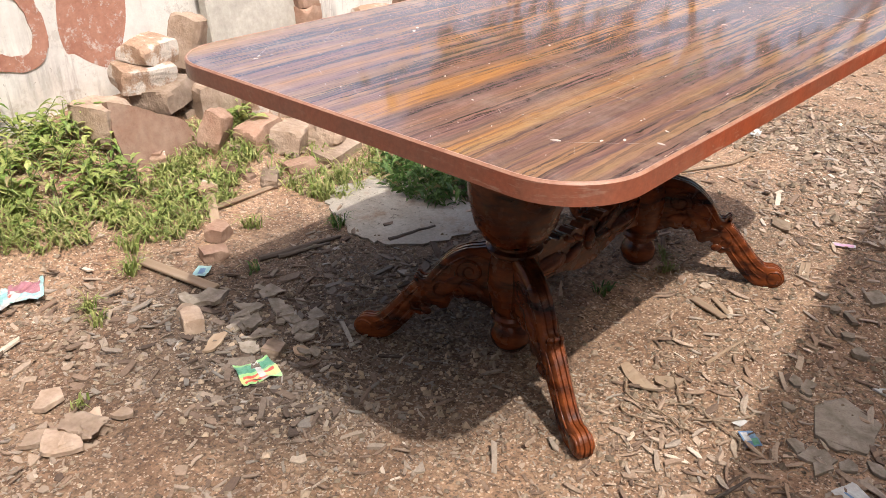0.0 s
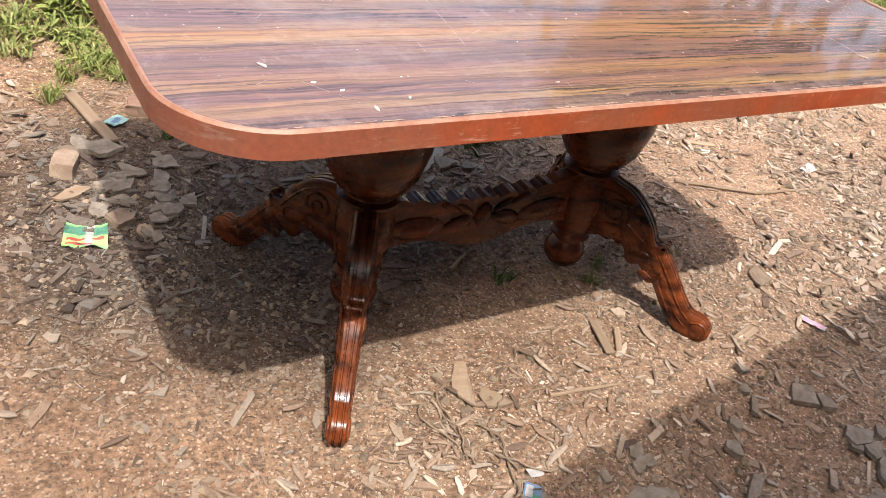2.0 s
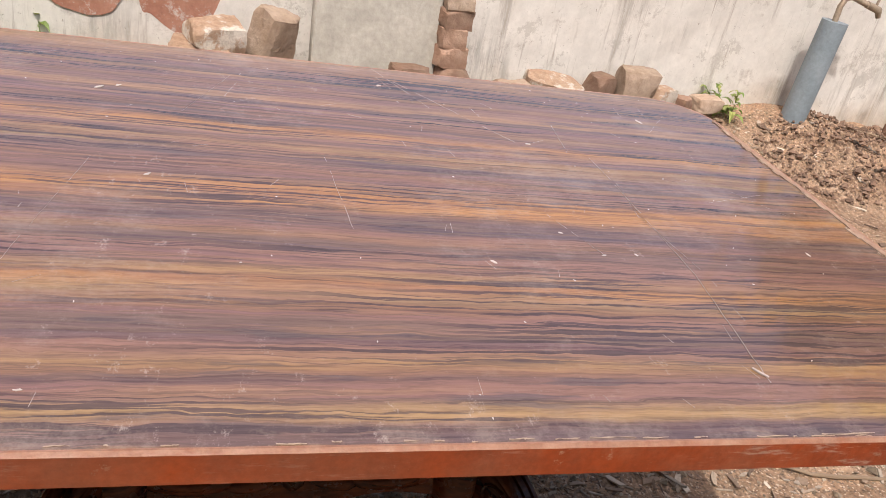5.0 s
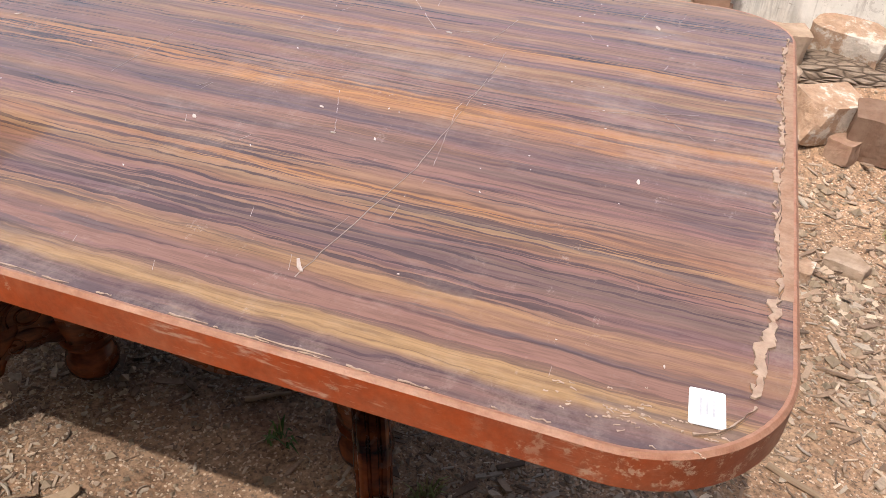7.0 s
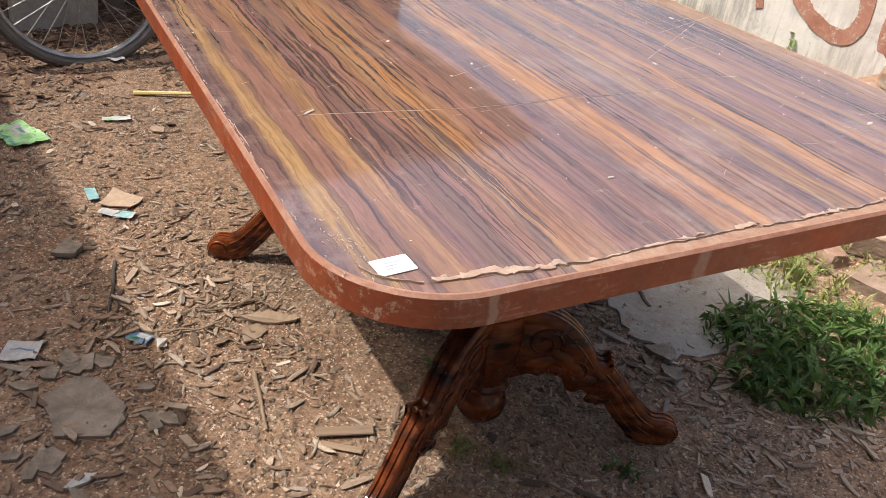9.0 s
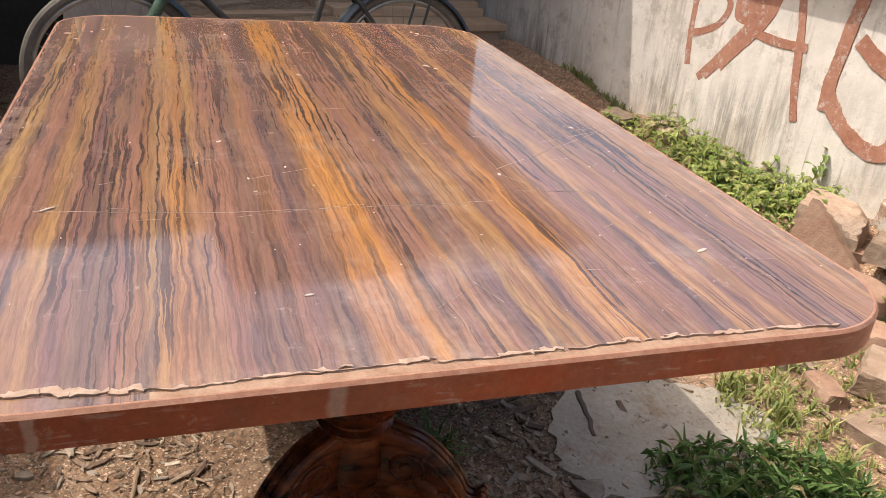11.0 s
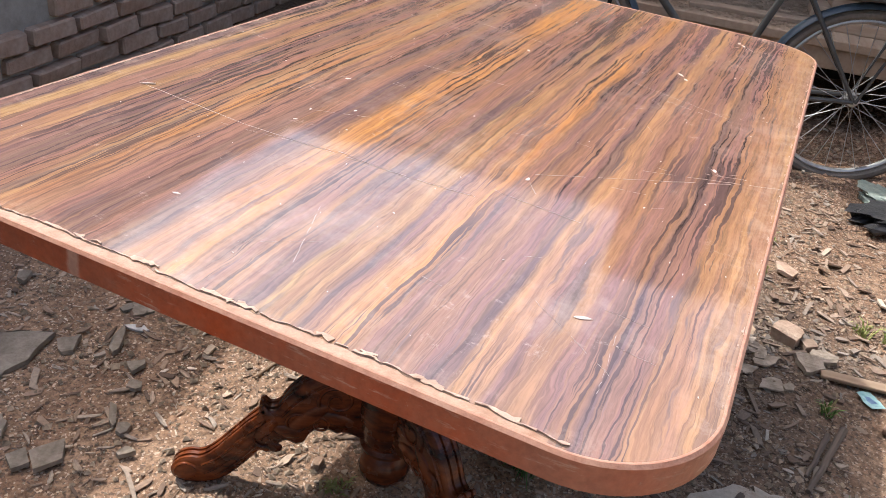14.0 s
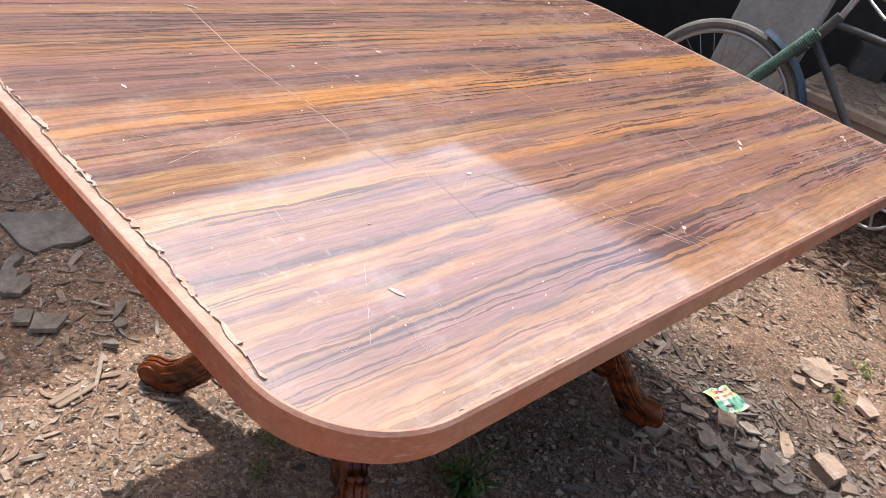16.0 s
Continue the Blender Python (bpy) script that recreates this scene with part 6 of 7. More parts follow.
GREENCORD = simple("faded green cord", (0.05, 0.105, 0.07), (0.10, 0.16, 0.11), 30, 0.85, bump=0.4)
build_bicycle()


# ---- bench with boards, and the clutter of the shed ----
def board(u, v, z, lu, lv, th, rz=0, label="rough sawn plank lying on the bench", mat=None, group="boards on the bench", name="plank"):
    bm = bmesh.new()
    box(bm, lv, lu, th, Matrix.Rotation(0, 4, "Z"), 0.003)
    for vert in bm.verts:
        vert.co.z += 0.004 * noise.noise(vert.co * 3 + Vector((u * 7, v * 5, 0)))
    return thing(name, label, "plank", bm, mat or BENCHWOOD, Matrix.Translation(Y(u, v, z + th / 2)) @ Matrix.Rotation(YAW + radians(90 + rz), 4, "Z"), group=group)


def build_bench():
    bench = thing("bench", "low rough timber bench under the shed roof", "bench", at=YARD)
    for i, u in enumerate((-2.56, -2.78, -3.0, -3.2)):
        bm = bmesh.new()
        box(bm, 0.205, 1.82, 0.04, Matrix.Translation((u, 0.89, 0.41)), 0.004)
        part("seat_board", bm, BENCHWOOD, bench)
    bm = bmesh.new()
    box(bm, 0.035, 1.76, 0.09, Matrix.Translation((-2.49, 0.89, 0.345)), 0.003)
    part("front_rail", bm, BENCHWOOD, bench)
    for u in (-2.52, -3.18):
        for v in (0.06, 1.72):
            z = gz(u, v)
            bm = bmesh.new()
            box(bm, 0.07, 0.085, 0.39 - z + 0.05, Matrix.Translation((u, v, (0.39 + z - 0.05) / 2)), 0.004)
            part("leg", bm, DARKWOOD, bench)
    board(-2.72, 1.32, 0.43, 0.16, 0.86, 0.045, 1)
    board(-2.76, 1.42, 0.475, 0.15, 0.62, 0.03, -2, "pale sawn plank on a stack of boards")
    board(-2.98, 1.32, 0.43, 0.18, 0.88, 0.05, -1)
    board(-3.0, 1.36, 0.48, 0.16, 0.80, 0.05, 1)
    board(-3.05, 1.38, 0.53, 0.3, 0.76, 0.05, 0, "dark plank on a stack of boards", DARKWOOD)
    board(-2.66, 0.62, 0.43, 0.09, 0.62, 0.02, 8, "pale thin plank lying loose on the bench")
    board(-2.95, 0.40, 0.43, 0.13, 0.30, 0.012, 30, "short pale board end on the bench")
    rnd = random.Random(77)
    bm = bmesh.new()
    for _ in range(1800):
        u, v, a = rnd.uniform(-3.25, -2.48), rnd.uniform(0.02, 0.95), rnd.uniform(0, 6.283)
        l, w = rnd.uniform(0.004, 0.013), rnd.uniform(0.002, 0.006)
        c = Vector((u, v, 0.433 + rnd.uniform(0, 0.004)))
        x, y = Vector((math.cos(a), math.sin(a), rnd.uniform(-0.2, 0.2))) * l, Vector((-math.sin(a), math.cos(a), rnd.uniform(-0.2, 0.2))) * w
        q = [bm.verts.new(c + p) for p in (-x - y, x - y * 0.6, x * 0.8 + y, -x * 0.9 + y * 0.7)]
        q += [bm.verts.new(p.co + Vector((0, 0, 0.0018))) for p in q]
        bm.faces.new(q[4:])
        for i in range(4):
            bm.faces.new((q[i], q[(i + 1) % 4], q[4 + (i + 1) % 4], q[4 + i]))
    thing("wood_shavings", "pale wood shavings scattered over the bench", "shavings", bm, BENCHWOOD, YARD, kind="stuff")
    bm = bmesh.new()
    box(bm, 0.10, 0.32, 1.15, Matrix.Translation((0, 0, 0.575)), 0.012, 2)
    thing("concrete_post", "pale grey concrete post leaning behind the bicycle", "post", bm, CONCRETE, at_yard(-2.36, -0.22, gz(-2.36, -0.22) - 0.02, 0, -4, 3))
    # shelf of odds and ends at the back
    bm = bmesh.new()
    box(bm, 0.12, 0.15, 0.15, Matrix.Translation((0, 0, 0.075)), 0.01, 2)
    thing("toolbox", "small dusty dark box on the bench", "box", bm, DARKSTONE, Matrix.Translation(Y(-3.24, 0.12, 0.43)) @ Matrix.Rotation(YAW + 0.3, 4, "Z"))
    bm = bmesh.new()
    box(bm, 0.12, 0.26, 0.09, Matrix.Translation((0, 0, 0.045)), 0.012, 2)
    thing("red_box", "dusty dark red box on the bench", "box", bm, simple("dusty red plastic", (0.13, 0.028, 0.032), (0.19, 0.06, 0.06), 20, 0.6, bump=0.1), Matrix.Translation(Y(-3.16, 0.50, 0.43)) @ Matrix.Rotation(YAW - 0.2, 4, "Z"))


build_bench()

# ---- litter ----
def flat_piece(u, v, pts, th, rz, name, label, category, mat, curl=0.0, group="", lift=0.004, tilt=0):
    bm = bmesh.new()
    slab(bm, pts, 0, th)
    if curl:
        bmesh.ops.subdivide_edges(bm, edges=list(bm.edges), cuts=2, use_grid_fill=True)
        for vert in bm.verts:
            vert.co.z += curl * (vert.co.x ** 2 + 0.6 * abs(vert.co.y) ** 1.5) * 8 + 0.006 * noise.noise(vert.co * 25 + Vector((u * 9, v * 9, 0)))
    return thing(name, label, category, bm, mat, at_yard(u, v, gz(u, v) + lift, rz, tilt), group=group)


def rag(rnd, a, b, n=6, low=0.5):
    """A torn or broken outline: few corners, at uneven angles."""
    out = []
    for i in range(n):
        q = 6.283 * (i + rnd.uniform(-0.35, 0.35)) / n
        r = rnd.uniform(low, 1.2)
        out.append((a * r * math.cos(q), b * r * math.sin(q)))
    fine = []
    for (x0, y0), (x1, y1) in zip(out, out[1:] + out[:1]):
        for t in (0.0, 0.33, 0.66):
            fine.append((x0 + (x1 - x0) * t + rnd.uniform(-0.05, 0.05) * a, y0 + (y1 - y0) * t + rnd.uniform(-0.05, 0.05) * b))
    return fine


def foil(name, a, b, rough=0.35):
    return simple(name, a, b, 30, rough, bump=0.5, bscale=60)


DUSTY = foil("dusty pale plastic", (0.33, 0.27, 0.215), (0.50, 0.44, 0.375), 0.7)


def build_litter():
    rnd = random.Random(5)
    green, yellow, teal, pinkc, white = foil("green wrapper", (0.07, 0.25, 0.15), (0.14, 0.33, 0.22)), foil("yellow wrapper", (0.56, 0.50, 0.18), (0.62, 0.57, 0.28)), foil("teal wrapper", (0.22, 0.42, 0.42), (0.36, 0.52, 0.50)), foil("faded maroon wrapper", (0.26, 0.09, 0.11), (0.36, 0.17, 0.19)), foil("dull white wrapper", (0.42, 0.40, 0.37), (0.56, 0.54, 0.51), 0.6)
    blue, red, lime, black = foil("blue wrapper", (0.10, 0.18, 0.33), (0.20, 0.30, 0.42)), foil("red print", (0.55, 0.08, 0.05), (0.6, 0.12, 0.08)), foil("light green wrapper", (0.25, 0.5, 0.16), (0.4, 0.6, 0.3)), foil("black plastic film", (0.02, 0.02, 0.022), (0.05, 0.05, 0.05))
    clear = foil("grey-green plastic film", (0.20, 0.25, 0.21), (0.34, 0.38, 0.33))

    def packet(u, v, rz, a, b, base, strips, label):
        """A crumpled wrapper: one sheet with its printed fields."""
        bm = bmesh.new()
        nx, ny = 12, 10
        o = Vector((u * 13, v * 17, 3))
        grid = []
        for j in range(ny + 1):
            row = []
            for i in range(nx + 1):
                x, y = a * (2 * i / nx - 1), b * (2 * j / ny - 1)
                q = Vector((x * 30, y * 30, 0)) + o
                z = 0.005 + 0.22 * min(a, b) * (noise.noise(q) + 0.5 * noise.noise(q * 2.3)) + 0.10 * min(a, b) * abs(x / a) ** 3
                row.append((x + 0.1 * a * noise.noise(q * 0.6 + Vector((9, 0, 0))), y + 0.1 * b * noise.noise(q * 0.6 + Vector((0, 9, 0))), max(z, 0.001)))
            grid.append(row)
        mats = [base]
        lo = [[bm.verts.new((x, y, z - 0.0008)) for x, y, z in r] for r in grid]
        hi = [[bm.verts.new(p) for p in r] for r in grid]
        for j in range(ny):
            for i in range(nx):
                x, y = a * ((2 * i + 1) / nx - 1), b * ((2 * j + 1) / ny - 1)
                f = bm.faces.new((hi[j][i], hi[j][i + 1], hi[j + 1][i + 1], hi[j + 1][i]))
                for cx, cy, sx, sy, mat in strips:
                    if abs(x - cx) < sx / 2 and abs(y - cy) < sy / 2:
                        if mat not in mats:
                            mats.append(mat)
                        f.material_index = mats.index(mat)
                bm.faces.new((lo[j][i], lo[j + 1][i], lo[j + 1][i + 1], lo[j][i + 1]))
        return thing("wrapper", label, "wrapper", bm, mats, at_yard(u, v, gz(u, v) + 0.004, rz), group="litter")

    packet(-0.69, 0.50, -22, 0.045, 0.045, lime, [(0, 0.016, 0.089, 0.040, green), (0, -0.022, 0.09, 0.034, yellow), (0.0, -0.014, 0.07, 0.010, red), (0.008, 0.0, 0.014, 0.09, white), (-0.01, -0.03, 0.05, 0.008, red)], "green and yellow foil wrapper lying flat")
    packet(-0.82, 1.28, -30, 0.055, 0.065, teal, [(0.005, 0.01, 0.08, 0.06, pinkc), (0, 0.05, 0.1, 0.014, white), (0.0, -0.045, 0.1, 0.018, white)], "teal and magenta wrapper lying on the earth")
    packet(-0.26, -0.54, 40, 0.025, 0.017, blue, [(0.006, 0.006, 0.03, 0.012, white), (-0.012, -0.006, 0.02, 0.014, green)], "small blue printed wrapper")
    packet(-0.22, -0.505, -15, 0.015, 0.010, white, [], "small pale pink-white scrap of wrapper")
    packet(0.787, -0.512, -74, 0.033, 0.010, white, [(0, 0, 0.06, 0.016, simple("pale pink print", (0.6, 0.3, 0.42), (0.66, 0.4, 0.5), 30, 0.6, bump=0))], "pale pink paper scrap")
    packet(-1.39, -0.55, 15, 0.085, 0.055, lime, [(-0.03, 0.01, 0.06, 0.05, white), (0.01, -0.035, 0.12, 0.012, green), (-0.02, 0.012, 0.05, 0.012, green)], "light green and white plastic wrapper")
    packet(-1.42, -0.25, 78, 0.045, 0.016, white, [(-0.02, 0, 0.02, 0.02, lime)], "narrow white and green wrapper strip")
    packet(-0.80, -0.43, 50, 0.045, 0.016, white, [(0.02, 0.0, 0.04, 0.03, teal)], "white and teal plastic strip on bare earth")
    flat_piece(-0.87, -0.40, [(-0.05, -0.035), (0.035, -0.045), (0.06, 0.01), (-0.03, 0.05)], 0.003, 60, "cardboard_scrap", "folded brown cardboard scrap on bare earth", "scrap", simple("brown cardboard", (0.42, 0.29, 0.19), (0.50, 0.37, 0.25), 20, 0.9, bump=0.2), 0.15, "scraps on the ground", 0.004, 3)
    packet(-0.93, -0.46, -5, 0.035, 0.014, teal, [], "teal plastic scrap on bare earth")
    packet(-0.9, 1.28, 20, 0.06, 0.045, white, [(0, 0.01, 0.09, 0.03, green), (0.02, -0.022, 0.05, 0.016, red)], "white and green wrapper among the weeds")
    packet(-0.45, 0.98, 30, 0.03, 0.02, teal, [(0, 0, 0.03, 0.016, blue)], "small blue and white wrapper")
    packet(1.04, 1.20, -35, 0.05, 0.016, lime, [(0.03, 0, 0.016, 0.02, white)], "bright green plastic strip")
    packet(1.62, 0.0, 10, 0.04, 0.02, white, [], "white plastic scrap beyond the table")
    packet(-0.32, -0.76, 60, 0.035, 0.03, white, [(0, 0.006, 0.05, 0.006, blue)], "crumpled white wrapper in the shade")
    packet(-1.76, 0.17, 62, 0.065, 0.05, blue, [], "blue plastic scrap near the bicycle")
    packet(-1.96, -0.105, 15, 0.045, 0.025, white, [], "white scrap by the wheel")
    for u, v, a, b, rz, mat, label in ((-0.54, 0.83, 0.055, 0.04, -10, CHALK, "grey chip of plaster"), (-0.58, 0.88, 0.04, 0.03, 60, CHALK, "grey chip of plaster"), (0.33, 0.49, 0.05, 0.035, 40, CHALK, "ragged pale chip of plaster"), (0.39, 0.44, 0.03, 0.03, 10, CHALK, "ragged pale chip of plaster"),
                                       (0.91, 0.56, 0.04, 0.035, 0, CHALK, "grey chip of plaster"), (-0.20, -0.26, 0.035, 0.065, -30, WOOD, "pale flake of wood"), (-0.17, -0.32, 0.03, 0.04, 20, WOOD, "pale flake of wood"), (0.82, -0.32, 0.03, 0.055, -50, WOOD, "pale flake of wood"), (-0.57, 0.47, 0.03, 0.025, 0, WOOD, "round pale chip of wood"),
                                       (-1.30, -0.16, 0.035, 0.03, 20, WOOD, "square pale flake of wood"), (-0.68, -0.58, 0.035, 0.045, 0, CHALK, "broken grey plaster slab in the shade"), (0.08, -0.75, 0.022, 0.03, 30, white, "white scrap in the shade"),
                                       (-1.05, 0.66, 0.07, 0.06, 10, STONE, "flat pale stone on the earth"), (-1.12, 0.70, 0.045, 0.025, -20, STONE, "flat pale stone on the earth"), (-0.97, 0.62, 0.03, 0.03, 30, STONE, "flat pale stone on the earth"), (-1.10, 0.65, 0.06, 0.05, 40, STONE, "flat pale stone on the earth"), (-1.05, 0.8, 0.05, 0.035, 10, STONE, "flat pale stone on the earth"), (-0.66, 0.68, 0.05, 0.03, 15, WOOD, "pale curl of bark"),
                                       (-0.55, 0.66, 0.06, 0.03, 15, CHALK, "grey flake of plaster"), (-0.47, 0.62, 0.05, 0.035, -25, CHALK, "grey flake of plaster"), (-0.48, 0.52, 0.045, 0.03, 25, CHALK, "grey flake of plaster"), (-0.40, 0.42, 0.05, 0.028, -15, CHALK, "grey flake of plaster")):
        flat_piece(u, v, rag(rnd, a, b), 0.012 if mat in (STONE, CHALK) else 0.005, rz, "plaster_chip" if mat is CHALK else "flat_stone" if mat is STONE else "wood_flake" if mat is WOOD else "plastic_scrap", label, "scrap", mat, 0.12, "scraps on the ground", 0.003, rnd.uniform(-4, 4))
    # dark grey flakes strewn where the table shades the earth
    pick = random.Random(31)
    for _ in range(26):
        u, v = pick.gauss(-0.52, 0.09), pick.gauss(0.58, 0.13)
        flat_piece(u, v, rag(pick, pick.uniform(0.018, 0.048), pick.uniform(0.012, 0.03)), 0.005, pick.uniform(0, 180), "plaster_chip", "dark grey flake of plaster on shaded earth", "scrap", CHALK, 0.1, "scraps on the ground", 0.004, pick.uniform(-8, 8))
    # grey flags and broken plaster in the shop's shade
    flat_piece(0.30, -0.95, [(0.09, -0.14), (0.02, -0.095), (-0.05, -0.07), (-0.10, 0.01), (-0.112, 0.06), (-0.06, 0.062), (-0.01, 0.072), (0.04, 0.058), (0.09, 0.062), (0.102, 0.02), (0.093, -0.05)], 0.012, 0, "plaster_sheet", "flat grey plaster sheet in the shade", "scrap", CHALK, 0.01, "scraps on the ground", 0.002, 1)
    flat_piece(0.53, -0.695, [(0.0, -0.027), (-0.03, -0.006), (-0.002, 0.026), (0.022, 0.006)], 0.014, 0, "plaster_chip", "angular grey plaster chip in the shade", "scrap", CHALK, 0.1, "scraps on the ground", 0.003, -3)
    flat_piece(0.50, -0.655, [(0.002, -0.037), (-0.05, 0.004), (-0.003, 0.036), (0.04, 0.006)], 0.014, 0, "plaster_chip", "angular grey plaster chip in the shade", "scrap", CHALK, 0.1, "scraps on the ground", 0.003, 4)
    for u, v, a, b in ((0.51, -0.88, 0.03, 0.02), (0.49, -0.83, 0.035, 0.025), (0.50, -0.79, 0.045, 0.04), (0.56, -0.81, 0.03, 0.025), (0.47, -0.80, 0.03, 0.02), (0.44, -0.88, 0.05, 0.014), (0.15, -0.75, 0.065, 0.016), (0.20, -0.67, 0.025, 0.02), (0.36, -0.61, 0.04, 0.012), (0.38, -0.57, 0.02, 0.016),
                       (0.43, -0.53, 0.02, 0.02), (0.26, -0.63, 0.014, 0.02), (0.21, -0.84, 0.04, 0.032), (0.48, -0.96, 0.03, 0.02), (0.45, -1.02, 0.036, 0.016), (0.03, -1.11, 0.03, 0.02)):
        flat_piece(u, v, rag(rnd, a, b), 0.012, rnd.uniform(20, 50), "plaster_chip", "grey broken plaster chip in the shade", "scrap", CHALK, 0.12, "scraps on the ground", 0.003, rnd.uniform(-5, 5))
    # broken sheet of old plaster with its crumbled rim
    flat_piece(-0.10, -0.70, rag(rnd, 0.115, 0.085, 8, 0.55), 0.007, 35, "plaster_sheet", "broken grey-brown plaster sheet in the shade", "scrap", CHALK, 0.01, "scraps on the ground", 0.001, 1)
    for _ in range(16):
        a = rnd.uniform(0, 6.283)
        r = rnd.uniform(1.05, 1.6)
        flat_piece(-0.10 + 0.12 * r * math.cos(a), -0.69 + 0.10 * r * math.sin(a), rag(rnd, rnd.uniform(0.015, 0.042), rnd.uniform(0.012, 0.028), 5, 0.6), 0.007, rnd.uniform(0, 180), "plaster_chip", "grey chip broken off a plaster sheet", "scrap", CHALK, 0.0, "scraps on the ground", 0.002, rnd.uniform(-7, 7))
    # litter thrown behind the standpipe
    for u, v, a, b, rz, mat, label in ((3.18, 1.49, 0.07, 0.03, 20, white, "torn white plastic scrap on dark earth"), (3.25, 1.51, 0.05, 0.03, 70, white, "torn white plastic scrap on dark earth"), (4.05, 1.74, 0.15, 0.03, -25, DUSTY, "long pale rag on dark earth"), (3.57, 1.345, 0.08, 0.05, 10, clear, "pale green plastic film on dark earth"),
                                       (4.25, 1.63, 0.11, 0.05, 15, white, "torn white plastic scrap beside the grass"), (2.95, 1.20, 0.12, 0.04, -20, DUSTY, "pale rag beside the grass"), (3.55, 1.36, 0.07, 0.06, 40, DUSTY, "pale rag beside the grass"), (3.2, 1.42, 0.04, 0.025, 0, white, "torn white plastic scrap on dark earth")):
        flat_piece(u, v, rag(rnd, a, b, 9, 0.35), 0.003, rz, "plastic_scrap", label, "scrap", mat, 0.02, "litter", 0.012, rnd.uniform(-6, 6))
    # film and rags by the sawdust heap
    for u, v, a, b, mat, label, h in ((-1.62, 1.26, 0.16, 0.07, black, "crumpled black plastic film", 0.03), (-1.72, 1.22, 0.12, 0.06, clear, "crumpled grey plastic film", 0.03), (-1.42, 1.58, 0.075, 0.055, clear, "crumpled grey-green plastic bag", 0.035), (-1.08, 1.52, 0.035, 0.06, white, "crumpled white plastic bag", 0.035), (-1.25, 1.42, 0.05, 0.07, STONE, "crumpled paper scrap among the litter", 0.03), (-1.05, 0.64, 0.045, 0.03, STONE, "crumpled paper scrap among the litter", 0.02)):
        bm = bmesh.new()
        rock(bm, (2 * a, 2 * b, h * 1.6), int(abs(u) * 100), cuts=6, rough=0.35)
        thing("plastic_film", label, "plastic", bm, mat, at_yard(u, v, gz(u, v) + h * 0.5, rnd.uniform(0, 180)), group="litter", smooth=20)
    # sticks and laths
    for u0, v0, u1, v1, r, label, flat in ((-0.515, 1.16, -0.50, 0.86, 0.013, "split pale board end on bare earth", 1), (-0.30, 0.90, -0.05, 0.80, 0.010, "dark stick in the shade on bare earth", 0), (-0.26, 0.86, -0.10, 0.80, 0.008, "dark stick in the shade on bare earth", 0), (0.02, 0.66, 0.18, 0.60, 0.008, "dark stick on the cement slab", 0), 
                                       (0.613, -0.450, 0.525, -0.462, 0.006, "short pale lath on bare earth", 1), (0.607, -0.436, 0.520, -0.448, 0.005, "short pale lath on bare earth", 1), (1.02, 0.14, 1.25, -0.02, 0.007, "long thin stick on bare earth", 0), (1.25, -0.02, 1.62, -0.12, 0.006, "long thin stick on bare earth", 0), (-1.62, -0.135, -1.49, 0.19, 0.008, "yellow split bamboo stick on bare earth", 2), (-0.22, 1.18, -0.05, 1.42, 0.012, "narrow weathered lath on bare earth", 1), 
                                       (0.173, -0.342, 0.221, -0.24, 0.009, "flat wood offcut on bare earth", 1), (0.202, -0.345, 0.258, -0.286, 0.006, "flat wood offcut on bare earth", 1), (-0.62, 1.35, -0.42, 1.45, 0.008, "dry stick on bare earth", 0), (-0.25, 1.28, 0.35, 1.20, 0.011, "long grey stick in the grass", 0), (-0.58, -0.5, -0.36, -0.58, 0.005, "dark twig on bare earth", 0), (0.02, 0.06, 0.10, 0.10, 0.006, "short twig under the table on bare earth", 0), (-0.05, -0.37, 0.12, -0.42, 0.005, "thin root on bare earth", 0), (1.3, 0.32, 1.4, 0.26, 0.009, "short lath on bare earth", 1), (3.05, 1.78, 3.30, 1.66, 0.010, "pale lath on dark earth", 1), (2.92, 1.66, 3.12, 1.60, 0.008, "dark stick on loose earth", 0), (3.0, 1.5, 3.22, 1.52, 0.008, "dark stick on loose earth", 0)):
        a, b = Vector(Y(u0, v0, gz(u0, v0) + r * 0.8)), Vector(Y(u1, v1, gz(u1, v1) + r * 0.8))
        bm = bmesh.new()
        d = b - a
        if flat == 1:
            box(bm, d.length, r * 2.6, r * 0.8, None, 0.002)
        else:
            n = 6
            tube(bm, [Vector((d.length * (i / n - 0.5), 0.006 * noise.noise(Vector((i * 1.3, u0, v0))), 0)) for i in range(n + 1)], [r * (1 - 0.4 * i / n) for i in range(n + 1)], 7)
        ob = thing("wood_lath" if flat == 1 else "stick", label, "stick", bm, YELLOWSTICK if flat == 2 else (WOOD if flat else DARKSTICK if "dark" in label else WOOD), group="sticks on the ground")
        ob.matrix_basis = Matrix.Translation((a + b) / 2 + Vector((0, 0, 0.002))) @ d.to_track_quat("X", "Z").to_matrix().to_4x4()
    # tangle of pale roots
    bm = bmesh.new()
    for _ in range(9):
        p = Vector((rnd.uniform(-0.07, 0.07), rnd.uniform(-0.05, 0.05), 0.006))
        a = rnd.uniform(0, 6.28)
        pts = [p]
        for _ in range(9):
            a += rnd.uniform(-0.7, 0.7)
            p = p + Vector((0.016 * math.cos(a), 0.016 * math.sin(a), rnd.uniform(-0.002, 0.003)))
            p.z = max(p.z, 0.003)
            pts.append(p)
        tube(bm, pts, 0.0022, 5)
    thing("root_tangle", "tangle of thin pale dry roots", "roots", bm, WOOD, at_yard(-0.24, -0.40), kind="stuff")
    bm = bmesh.new()
